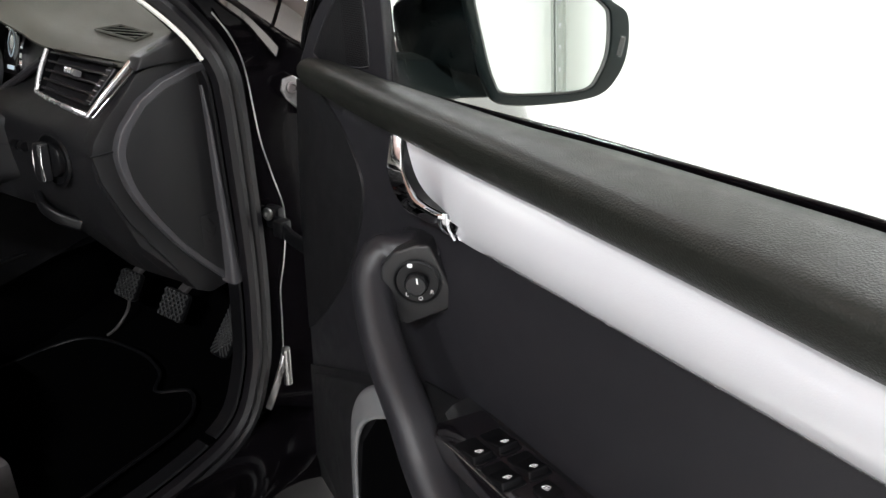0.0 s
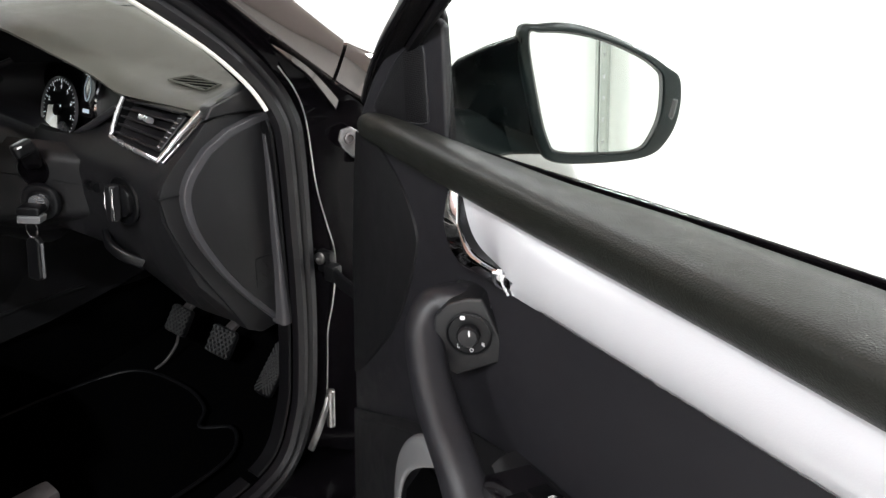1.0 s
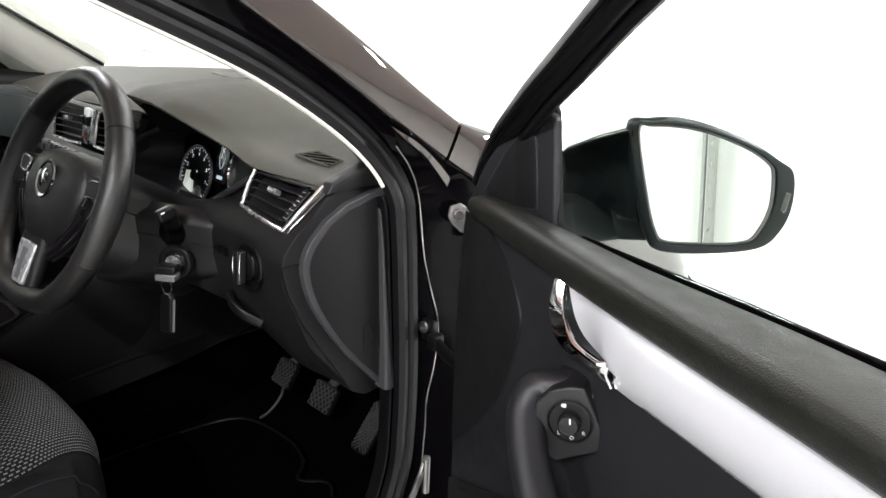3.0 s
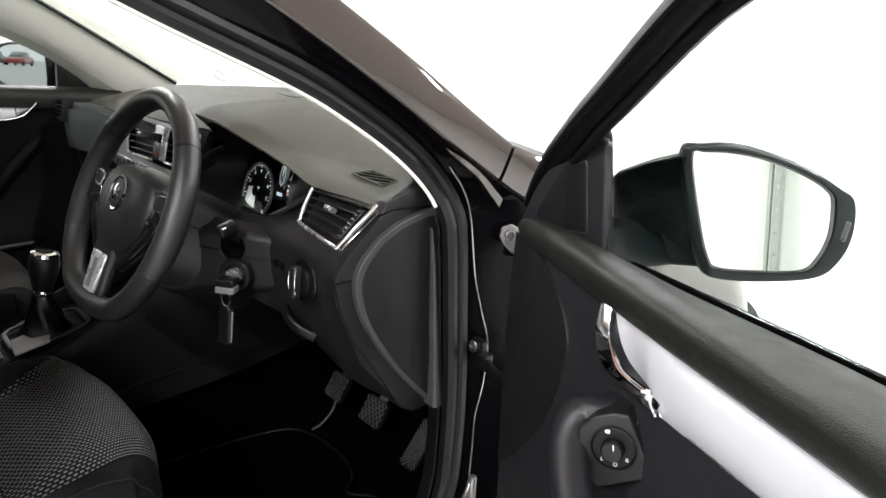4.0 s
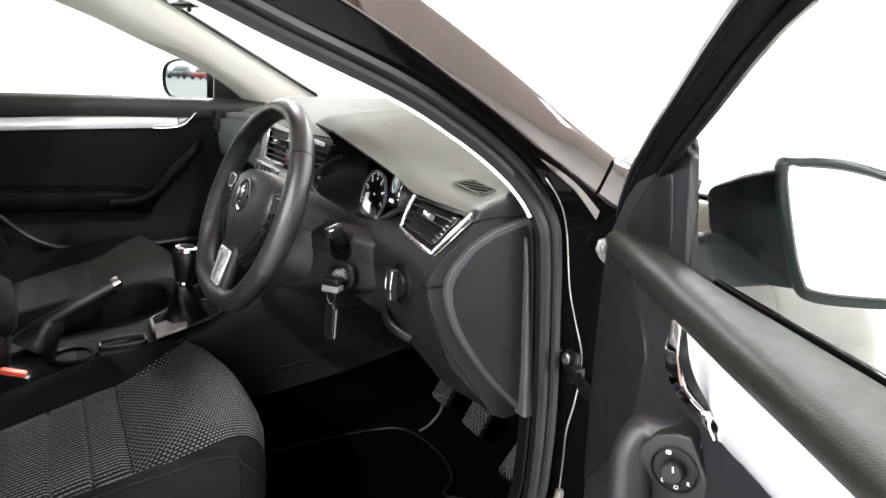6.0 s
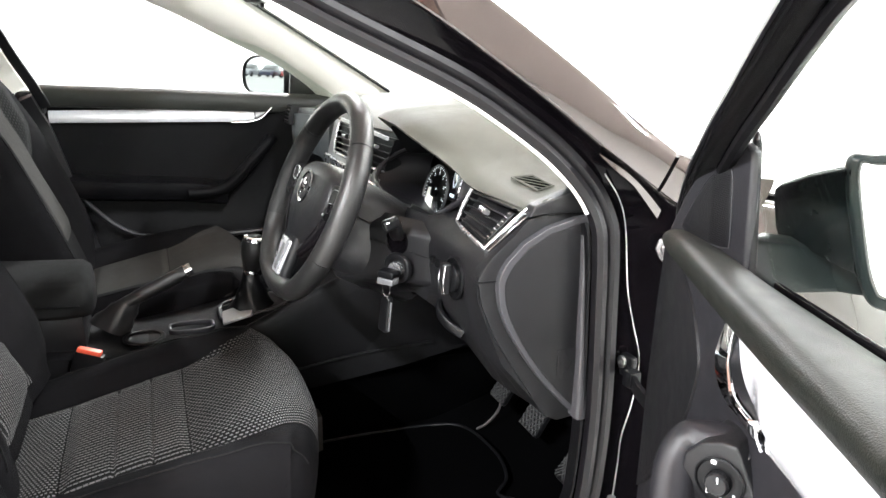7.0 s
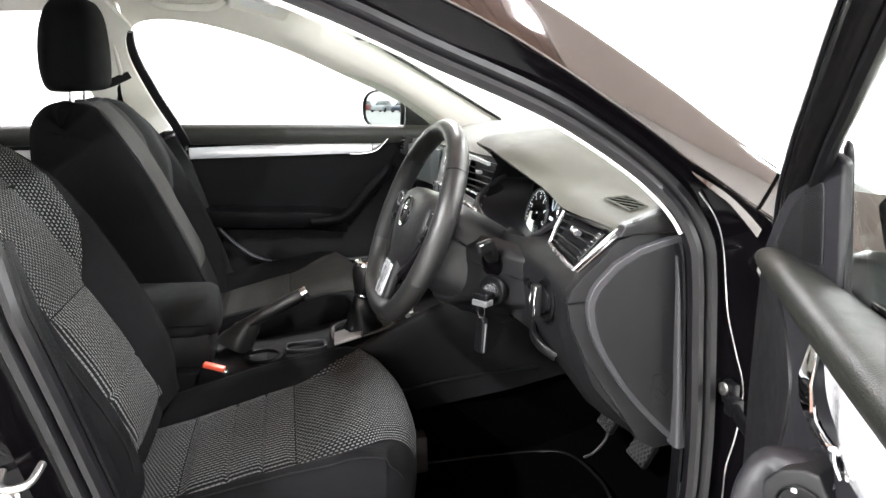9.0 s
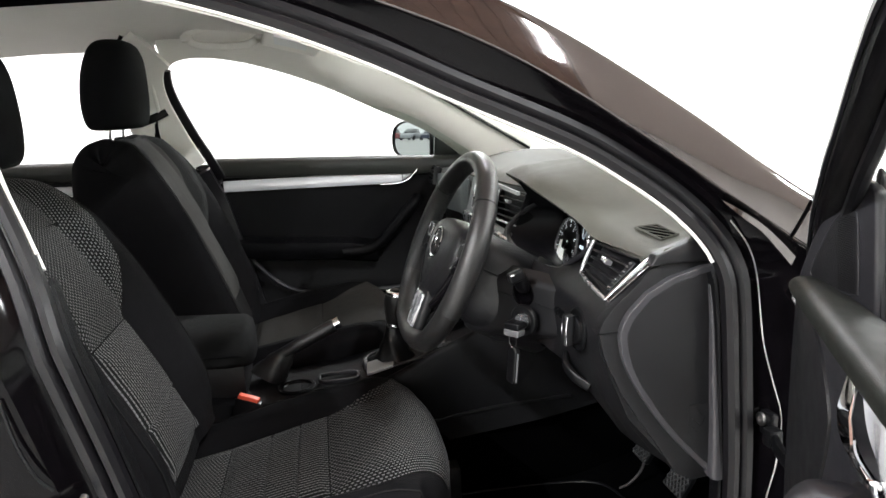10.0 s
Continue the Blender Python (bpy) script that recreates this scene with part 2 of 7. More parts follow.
def sweep(path, profile, up=(0, 0, 1), closed=False, bm=None, ups=None, scale=None):
    """A closed profile of (side, up) along a path. ups: an up vector for each point."""
    path = [Vector(p) for p in path]
    k = len(path)
    rings = []
    for i, p in enumerate(path):
        a = path[(i - 1) % k] if closed or i else path[0]
        b = path[(i + 1) % k] if closed or i < k - 1 else path[-1]
        t = (b - a).normalized()
        u = Vector(ups[i] if ups else up)
        s = t.cross(u).normalized()
        u = s.cross(t).normalized()
        f = scale[i] if scale else 1.0
        rings.append([p + s * (x * f) + u * (y * f) for x, y in profile])
    return loft(rings, True, closed, bm)


def circle(r, n=12, ry=None, ox=0.0, oy=0.0):
    ry = ry or r
    return [(ox + r * math.cos(2 * math.pi * i / n), oy + ry * math.sin(2 * math.pi * i / n)) for i in range(n)]


def tube(path, r, n=10, up=(0, 0, 1), closed=False, bm=None, ups=None, scale=None):
    return sweep(path, circle(r, n), up, closed, bm, ups, scale)


def rrect(w, h, r, n=4):
    """A rounded rectangle outline, centred."""
    out = []
    for cx, cy, a0 in ((w / 2 - r, h / 2 - r, 0), (-w / 2 + r, h / 2 - r, 90), (-w / 2 + r, -h / 2 + r, 180), (w / 2 - r, -h / 2 + r, 270)):
        for i in range(n + 1):
            a = radians(a0 + 90 * i / n)
            out.append((cx + r * math.cos(a), cy + r * math.sin(a)))
    return out


def bevelled(bm, w, seg=2, angle=30):
    if w > 0:
        bmesh.ops.recalc_face_normals(bm, faces=bm.faces)
        es = [e for e in bm.edges if len(e.link_faces) == 2 and e.calc_face_angle(0) > radians(angle)]
        bmesh.ops.bevel(bm, geom=es, offset=w, segments=seg, profile=0.6, affect="EDGES", clamp_overlap=True)
    return bm


def box(c, s, bev=0.003, m=None, seg=2):
    """A bevelled block of centre c and size s, turned by m."""
    bm = bmesh.new()
    bmesh.ops.create_cube(bm, size=1)
    bm.transform(Matrix.Diagonal((*s, 1)))
    bevelled(bm, bev, seg)
    bm.transform((Matrix.Translation(c) @ m) if m else Matrix.Translation(c))
    return bm


def prism(outline, depth, m, bev=0.002, seg=2):
    """An outline in its own xy plane, made depth thick towards -z, placed by m."""
    bm = bmesh.new()
    a = [bm.verts.new((x, y, 0)) for x, y in outline]
    b = [bm.verts.new((x, y, -depth)) for x, y in outline]
    n = len(a)
    bm.faces.new(a)
    bm.faces.new(b[::-1])
    for i in range(n):
        bm.faces.new((a[i], b[i], b[(i + 1) % n], a[(i + 1) % n]))
    bevelled(bm, bev, seg, 25)
    bm.transform(m)
    return bm


def lathe(profile, m, n=28):
    """A profile of (radius, height) turned about z, placed by m."""
    rings = [[Vector((r * math.cos(2 * math.pi * i / n), r * math.sin(2 * math.pi * i / n), z)) for i in range(n)] for r, z in profile]
    bm = loft(rings, True)
    bm.transform(m)
    return bm


def grid(fn, nu, nv, thick=0.0, bm=None):
    """A surface fn(u, v), u and v from 0 to 1, made thick along its normals."""
    bm = bm or bmesh.new()
    V = [[bm.verts.new(fn(i / nu, j / nv)) for j in range(nv + 1)] for i in range(nu + 1)]
    fs = [bm.faces.new((V[i][j], V[i + 1][j], V[i + 1][j + 1], V[i][j + 1])) for i in range(nu) for j in range(nv)]
    if thick:
        bm.normal_update()
        bmesh.ops.solidify(bm, geom=bm.faces[:], thickness=thick)
    return bm


def join(*bms):
    """Several bmeshes of one part in one."""
    base = bms[0]
    for other in bms[1:]:
        me = bpy.data.meshes.new("t")
        other.to_mesh(me)
        other.free()
        base.from_mesh(me)
        bpy.data.meshes.remove(me)
    return base


def basis(o, x, y, z):
    """A matrix from an origin and three axes."""
    return Matrix(((x[0], y[0], z[0], o[0]), (x[1], y[1], z[1], o[1]), (x[2], y[2], z[2], o[2]), (0, 0, 0, 1)))


def lerp(a, b, t):
    return a + (b - a) * t


def smooth(t):
    t = min(max(t, 0.0), 1.0)
    return t * t * (3 - 2 * t)


def curve1(keys, x):
    """A smooth value at x through rising (x, value) keys."""
    if x <= keys[0][0]:
        return keys[0][1]
    for (a, va), (b, vb) in zip(keys, keys[1:]):
        if x <= b:
            return lerp(va, vb, smooth((x - a) / (b - a)))
    return keys[-1][1]


def line1(keys, x):
    """A straight-line value at x through rising (x, value) keys."""
    if x <= keys[0][0]:
        return keys[0][1]
    for (a, va), (b, vb) in zip(keys, keys[1:]):
        if x <= b:
            return lerp(va, vb, (x - a) / (b - a))
    return keys[-1][1]
# ---------- the place: floor, walls ----------
def quad_wall(name, x0, y0, x1, y1, z1, thick=0.15):
    a, b = Vector((x0, y0, 0)), Vector((x1, y1, 0))
    d = (b - a).normalized()
    n = Vector((-d.y, d.x, 0)) * thick
    bm = loft([[a, a + n, a + n + Vector((0, 0, z1)), a + Vector((0, 0, z1))], [b, b + n, b + n + Vector((0, 0, z1)), b + Vector((0, 0, z1))]])
    return single(name, bm, WALL, "smooth white painted wall of the bay", "wall", kind="structure")


bm = bmesh.new()
bmesh.ops.create_grid(bm, x_segments=2, y_segments=2, size=200)
single("ground", bm, FLOOR, "pale cream concrete floor of a bright bay", "floor", kind="structure")
quad_wall("wall_north", 5.2, 5.6, -6.0, 5.6, 3.6)
quad_wall("wall_west", -6.0, 5.6, -6.0, -3.2, 3.6)


quad_wall("wall_south", 5.3, -7.0, 0.2, -7.0, 3.6)
quad_wall("wall_east", 5.41, -7.0, 5.41, 5.6, 3.6)
# ceiling: taupe panels ahead, brown boards above, joined in one mesh each
bm = box((-0.4, 3.48, 3.66), (11.4, 4.44, 0.08), 0)
single("ceiling", bm, TAUPE, "taupe panelled ceiling of the bay", "ceiling", kind="structure")
bm = box((-0.4, -2.92, 3.70), (11.4, 8.34, 0.06), 0)
for i in range(55):
    bm = join(bm, box((-0.4, -7.0 + 0.15 * i + 0.07, 3.655 + 0.006 * random.random()), (11.4, 0.138, 0.024), 0))
single("ceiling_boards", bm, WOOD_CEIL, "brown boarded ceiling of the bay", "ceiling", kind="structure")
LAMP_POS = [(-4.2, 1.2, 1.0), (-4.2, -3.4, 0.8), (-1.3, 3.6, 0.65), (2.4, 3.8, 1.3), (2.95, 1.1, 0.5), (2.9, -3.2, 1.9), (-0.3, -4.6, 1.2)]
for i, (x, y, lw) in enumerate(LAMP_POS):
    lamp_thing = thing("ceiling_lamp", "long white ceiling lamp under the boards", "ceiling lamp", (x, y, 3.62), "ceiling lamps")
    part("tray", box((x, y, 3.625), (1.3, 0.17, 0.05), 0.01), WALL, lamp_thing)
    part("diffuser", box((x, y, 3.594), (1.24, 0.12, 0.012), 0.004), LAMP_GLOW, lamp_thing, "lit white diffuser")
    area_lamp("lamp_light", pose(x, y, 3.58), 1.2, 0.10, LAMP_W * lw)
# upright cover strips on the front wall
for i in range(9):
    b = box((-4.4 + i * 1.1, 5.58, 1.8), (0.035, 0.03, 3.6), 0.004)
    single("trim_%d" % (i + 1), b, WALL, "white cover strip over a wall panel joint", "trim", "panel joint strips", "structure")

# ---------- car body ----------
RING = [(0.325, 0.42), (0.335, 0.50), (0.337, 0.60), (0.332, 0.72), (0.326, 0.82), (0.314, 0.885), (0.272, 0.940), (0.205, 0.993), (0.135, 1.036),
        (0.0, 1.100), (-0.11, 1.154), (-0.24, 1.207), (-0.38, 1.248), (-0.50, 1.262), (-0.575, 1.240), (-0.592, 1.17), (-0.555, 1.05), (-0.50, 0.92),
        (-0.455, 0.76), (-0.42, 0.62), (-0.385, 0.48), (-0.34, 0.37), (-0.26, 0.325), (0.0, 0.315), (0.18, 0.318), (0.285, 0.345)]


def ring_x(z):
    return 0.752 - 0.41 * max(0.0, z - 0.85)


def ring_out(z):
    k = smooth((z - 0.80) / 0.12)
    return Vector((1, 0, 0.41 * k)).normalized()


RY = [(p.x, p.y) for p in cr([(y, z, 0) for y, z in RING], 6, True)]
RPATH = [Vector((ring_x(z), y, z)) for y, z in RY]
ROUT = [ring_out(z) for y, z in RY]
NR = len(RPATH)


def ring_pt(i, s, u):
    """A point beside the door opening: s away from the opening, u outwards."""
    t = (RPATH[(i + 1) % NR] - RPATH[(i - 1) % NR]).normalized()
    side = t.cross(ROUT[i % NR]).normalized()
    return RPATH[i % NR] + side * s + ROUT[i % NR] * u


car = thing("car", "dark brown metallic car body with its driver door open", "car", (0, 0, 0.2))

# rubber door seal: two lobes on a carrier
prof = [(0.0, -0.010), (0.006, -0.004), (0.010, 0.004), (0.007, 0.011), (-0.001, 0.013), (-0.007, 0.007), (-0.008, -0.004)]
seal = part("door_seal", sweep(RPATH, prof, closed=True, ups=ROUT), RUBBER, car, "black rubber door opening seal")
prof = [(0.014, -0.010), (0.028, -0.008), (0.031, 0.002), (0.027, 0.010), (0.018, 0.011), (0.012, 0.004)]
part("seal_lip", sweep(RPATH, prof, closed=True, ups=ROUT), RUBBER, seal)
prof = [(-0.012, -0.03), (-0.006, -0.030), (-0.008, -0.008), (-0.011, -0.010)]
low = [i for i in list(range(NR - 20, NR)) + list(range(NR - 20)) if RPATH[i].z < 0.868 or RPATH[i].y < -0.4 and RPATH[i].z < 0.93]
for run in ([i for i in low if RPATH[i].y > 0.25], sorted(i for i in low if RPATH[i].y <= 0.25)):
    part("seal_carrier", sweep([RPATH[i] for i in run], prof, ups=[ROUT[i] for i in run]), SHADE_PLASTIC, seal)

# painted line along fender edge, windscreen pillar and roof side
BODY = [(0.44, 0.30), (0.462, 0.42), (0.47, 0.56), (0.475, 0.70), (0.472, 0.80), (0.448, 0.862), (0.405, 0.897), (0.331, 0.953), (0.253, 1.016), (0.133, 1.103),
        (0.031, 1.163), (-0.09, 1.215), (-0.22, 1.262), (-0.38, 1.300), (-0.56, 1.318), (-0.80, 1.315), (-1.10, 1.285), (-1.5, 1.20)]
BP = [Vector((0.800 - 0.41 * max(0, p.y - 0.83), p.x, p.y)) for p in cr([(y, z, 0) for y, z in BODY], 6)]
BO = [ring_out(p.z) for p in BP]
i_top = min(range(len(BP)), key=lambda i: abs(BP[i].y + 0.56))
i_gap = min(range(len(BP)), key=lambda i: (BP[i] - Vector((0.77, 0.405, 0.897))).length)


def near_ring(p):
    return min(range(NR), key=lambda i: (RPATH[i] - p).length)


# the shade-darkened rebate between seal and outer skin, front pillar and roof rail
rows = []
for i in range(0, i_top + 1):
    k = i / i_top
    p = BP[i]
    j = near_ring(p)
    a = ring_pt(j, 0.024, -0.004)
    rows.append([a, a.lerp(p, 0.35) - BO[i] * 0.010, a.lerp(p, 0.75) - BO[i] * 0.008, p + BO[i] * -0.002, p - BO[i] * 0.05, a - BO[i] * 0.05])
k_low = sum(1 for i in range(0, i_top + 1) if i < i_gap - 2)
part("door_rebate", loft(rows[:k_low + 1]), RECESS, car, "gloss black painted door rebate with shade in its colour")
part("door_rebate", loft(rows[k_low:]), RECESS, car, "upper door rebate, its shade put into the black")
# painted face of the rebate beside the windscreen pillar's foot
up_ = cr([(0.744, 0.318, 0.9545), (0.7575, 0.343, 0.9385), (0.7625, 0.366, 0.9215), (0.766, 0.388, 0.9010), (0.770, 0.407, 0.8800)], 5)
lo_ = cr([(0.744, 0.324, 0.9475), (0.7560, 0.344, 0.9270), (0.7600, 0.364, 0.9110), (0.7620, 0.384, 0.8880), (0.766, 0.402, 0.8650)], 5)
out_ = Vector((0.85, -0.50, 0.15)).normalized()
part("rebate_panel", loft([[a + out_ * 0.0030, a.lerp(b, 0.12) + out_ * 0.0080, a.lerp(b, 0.88) + out_ * 0.0125, b + out_ * 0.0105, b - out_ * 0.004, a - out_ * 0.004] for a, b in zip(up_, lo_)]), PAINT, car, "dark brown painted face in the door rebate")
# pale edge of the inner pillar trim, showing beside the seal
bead = sorted((i for i, p in enumerate(RPATH) if p.z > (0.868 if p.y > 0 else 0.93)))
part("trim_edge", sweep([ring_pt(i, -0.0090, 0.000) for i in bead], rrect(0.0035, 0.006, 0.0012, 3), ups=[ROUT[i] for i in bead]), CREAM, car, "cream edge of the inner trim")


def skin_rows(a, b, prof):
    out = []
    for i in range(a, b + 1):
        t = (BP[min(i + 1, len(BP) - 1)] - BP[max(i - 1, 0)]).normalized()
        s = t.cross(BO[i]).normalized()
        out.append([BP[i] + s * x + BO[i] * y for x, y in prof])
    return out


SK = [(0.0, -0.002), (0.0008, 0.0025), (0.0025, 0.0046), (0.010, 0.0056), (0.022, 0.0066), (0.036, 0.0074), (0.050, 0.0078), (0.058, 0.0072), (0.063, 0.0050), (0.0655, -0.006), (0.066, -0.030), (0.05, -0.036), (0.02, -0.03)]
part("windscreen_pillar", loft(skin_rows(i_gap + 1, len(BP) - 1, SK)), PAINT, car, "glossy taupe-reflecting outer windscreen pillar")

SW_ = [(0.0, -0.002), (0.0015, 0.003), (0.006, 0.0065), (0.022, 0.0095), (0.06, 0.014), (0.11, 0.018), (0.16, 0.016), (0.16, -0.03), (0.02, -0.03)]
wr = []
for i, row in enumerate(skin_rows(0, i_gap - 1, SW_)):
    if BP[i].z > 0.845:
        break
    k = lerp(1.0, 0.38, smooth((BP[i].z - 0.70) / 0.17))
    wr.append([BP[i] + (q - BP[i]) * k for q in row])
d_ = (BP[i_gap] - BP[i_gap + 5]).normalized()
s_ = d_.cross(BO[i_gap]).normalized() * -1
sh = []
for k in range(7):
    o_ = BP[i_gap] + d_ * (-0.0082 + 0.0244 * k) + Vector((0.0006 * k * k * 0.5, 0, 0.0007 * k * k))
    sh.append([o_ + s_ * (a if a < 0.05 else a + 0.006 * k) + BO[i_gap] * b for a, b in SK])
part("panel_gap", loft([[BP[i_gap] + d_ * q + s_ * a * 0.97 + BO[i_gap] * (b - 0.006) for a, b in SK] for q in (-0.0112, -0.0098, -0.0084, -0.0070)]), RECESS, car, "dark gap between wing and pillar")
part("wing_shoulder", loft(sh), PAINT, car, "glossy shoulder of the front wing")
part("wing_edge", loft(wr), PAINT, car, "dark metallic rear edge of the wing")
# front end: wing, bonnet, nose
def wing(u, v):
    y = lerp(0.56, 1.34, u)
    nose = smooth((y - 0.92) / 0.42)
    top = lerp(0.885, 0.70, smooth((y - 0.4) / 0.94) ** 1.3)
    wide = 0.885 - 0.34 * nose ** 2 - 0.06 * (1 - smooth((y - 0.56) / 0.16))
    a = v * math.pi / 2
    z = lerp(0.34, top, math.sin(a) ** 0.8)
    x = wide - 0.20 * (1 - math.cos(a) ** 0.7)
    return Vector((x, y, z))


part("front_wing", grid(wing, 36, 14, 0.004), PAINT, car, "dark metallic front wing")


def wing_far(u, v):
    p = wing(u, v)
    return Vector((-p.x, p.y, p.z))


part("front_wing", grid(wing_far, 30, 10, 0.004), PAINT, car, "dark metallic front wing")


def bonnet(u, v):
    y = lerp(0.52, 1.34, u)
    x = lerp(-1, 1, v)
    top = lerp(0.905, 0.72, smooth((y - 0.4) / 0.94) ** 1.3)
    half = 0.685 - 0.30 * smooth((y - 0.92) / 0.42) ** 2
    yy = y + (0.22 * (1 - x * x)) * (1 - u) + 0.10 * (1 - x * x) * u
    return Vector((x * half, yy, top + 0.02 * (1 - x * x) - 0.015))


part("bonnet", grid(bonnet, 24, 20, 0.004), PAINT, car, "dark metallic bonnet")
bm = grid(lambda u, v: Vector((lerp(-0.54, 0.54, v), 1.34 + 0.1 * (1 - (2 * v - 1) ** 2), lerp(0.25, 0.72, u))), 4, 16, 0.004)
part("bumper", bm, PAINT, car)
# headlamp and wheel on the near wing
bm = grid(lambda u, v: wing(0.80 + 0.14 * u, 0.45 + 0.35 * v) + Vector((0.004, 0.002, 0.002)), 8, 8, 0.003)
part("headlamp", bm, GLASS, car, "clear headlamp cover")
wheel_bm = lathe([(0.0, -0.09), (0.20, -0.09), (0.30, -0.10), (0.315, -0.07), (0.315, 0.07), (0.30, 0.10), (0.20, 0.09), (0.0, 0.05)], pose(0.70, 0.99, 0.315, 0, 90, 0), 36)
tyre = part("front_wheel", wheel_bm, RUBBER, car, "black tyre")
part("rim", lathe([(0.0, 0.02), (0.03, 0.095), (0.19, 0.08), (0.20, 0.10), (0.19, 0.0)], pose(0.702, 0.99, 0.315, 0, 90, 0), 30), SATIN, tyre)

# scuttle and bonnet edge below the windscreen
bm = grid(lambda u, v: Vector((lerp(-0.70, 0.70, v), lerp(0.50, 0.66, u) + 0.20 * (1 - (2 * v - 1) ** 2), 0.900 - 0.02 * u)), 3, 24, 0.006)
part("scuttle_panel", bm, SMOOTH_BLACK, car)
wedge = [(0.0, 0.0), (0.13, 0.012), (0.15, 0.0), (0.02, -0.012)]
part("bonnet_seal", prism(wedge, 0.02, basis((0.715, 0.465, 0.905), (0, 0.96, -0.16), (0, 0.16, 0.96), (1, 0, 0)), 0.002), SMOOTH_BLACK, car, "black wedge of the bonnet edge seal")

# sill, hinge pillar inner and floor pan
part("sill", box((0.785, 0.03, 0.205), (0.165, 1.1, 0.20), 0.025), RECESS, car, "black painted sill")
part("floor_pan", box((0, -0.35, 0.20), (1.40, 2.5, 0.03), 0.01), STEEL_DARK, car)
part("hinge_pillar", box((0.690, 0.43, 0.60), (0.06, 0.09, 0.55), 0.01), GLOSS_BLACK, car, "black painted hinge pillar")


# near centre pillar, outside and the light upper trim
def pillar(sgn):
    idx = [i for i, p in enumerate(RPATH) if p.y < -0.33 and p.z < 1.245 and p.z > 0.34 and (sgn > 0 or p.z < 1.0 or p.y < -0.56)]
    rows = []
    for i in idx:
        a = ring_pt(i, 0.026, -0.004)
        b = ring_pt(i, 0.13, 0.0)
        r = [a, a.lerp(b, 0.2) + ROUT[i] * 0.004, a.lerp(b, 0.35) + ROUT[i] * 0.018, b + ROUT[i] * 0.018, b - ROUT[i] * 0.05, a - ROUT[i] * 0.05]
        rows.append([Vector((p.x * sgn, p.y, p.z)) for p in r])
    return loft(rows)


# near pillar in the darkened black, the far one in plain gloss black
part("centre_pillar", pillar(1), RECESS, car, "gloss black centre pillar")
part("centre_pillar", pillar(-1), GLOSS_BLACK, car, "gloss black centre pillar")


def trim_band(sgn, z0, z1, s0, s1, u0):
    idx = [i for i, p in enumerate(RPATH) if p.y < -0.33 and z0 < p.z < z1 and (p.z < 1.1 or p.y < -0.55)]
    rows = []
    for i in idx:
        a, b = ring_pt(i, s0, u0), ring_pt(i, s1, u0 - 0.01)
        r = [a, a - ROUT[i] * 0.02, b - ROUT[i] * 0.03, b]
        rows.append([Vector((p.x * sgn, p.y, p.z)) for p in r])
    return loft(rows)


part("pillar_trim", trim_band(1, 0.925, 1.25, 0.006, 0.09, -0.045), CREAM, car, "cream upper centre pillar trim")
part("pillar_trim", trim_band(1, 0.36, 0.925, 0.004, 0.09, -0.036), SHADE_PLASTIC, car, "black lower centre pillar trim")
part("pillar_trim", trim_band(-1, 0.945, 1.25, -0.008, 0.12, -0.036), CREAM, car, "cream upper centre pillar trim")
part("pillar_trim", trim_band(-1, 0.36, 0.945, -0.006, 0.12, -0.036), PLASTIC, car, "black lower centre pillar trim")
# dark gap between far pillar trim and the far glass
idx = [i for i, p in enumerate(RPATH) if p.y < -0.45 and 0.88 < p.z < 1.215]
part("glass_run", sweep([Vector((-ring_pt(i, -0.015, -0.036).x, ring_pt(i, -0.015, -0.036).y, RPATH[i].z)) for i in idx], rrect(0.026, 0.020, 0.004, 2), up=(1, 0, 0)), RUBBER, car)

part("sill_end", box((-0.716, -0.528, 0.906), (0.05, 0.10, 0.062), 0.008), PLASTIC, car, "black end of the far window sill")

# windscreen pillars' light inner trim, both sides, and the roof lining
SCREEN = [(0.645, 0.480, 0.93), (0.615, 0.330, 1.02), (0.575, 0.168, 1.115), (0.540, 0.018, 1.20), (0.515, -0.105, 1.262), (0.50, -0.215, 1.288)]
SC = [Vector(p) for p in cr(SCREEN, 8)]


def a_trim(sgn):
    rows = []
    m = len(SC)
    js = [i for i, p in enumerate(RPATH) if p.z > 0.868 and p.y > -0.17]
    for k in range(m):
        q = js[round(k / (m - 1) * (len(js) - 1))]
        a = ring_pt(q, -0.017, -0.012)
        b = SC[k]
        if sgn > 0:
            a = ring_pt(q, 0.004, -0.050)
        mid = a.lerp(b, 0.45) + (Vector((-0.018, -0.01, 0.0)) if sgn < 0 else Vector((0, 0.02, 0)))
        r = [a, a.lerp(mid, 0.5) + (Vector((-0.010, -0.006, 0)) if sgn < 0 else Vector((0, 0.004, 0))), mid, mid.lerp(b, 0.5) + Vector((-0.004, 0, 0.002)), b, b + Vector((0.01, 0.03, 0.02)), a + Vector((0.006, 0.03, 0.006))]
        if sgn > 0:
            r = [a, a + Vector((-0.012, 0.03, 0.010)), a + Vector((-0.024, 0.07, 0.022)), a + Vector((-0.008, 0.075, 0.030)), a + Vector((0.004, 0.03, 0.008))]
        rows.append([Vector((p.x * sgn, p.y, p.z)) for p in r])
    return loft(rows)


part("pillar_trim", a_trim(-1), CREAM, car, "cream windscreen pillar trim")


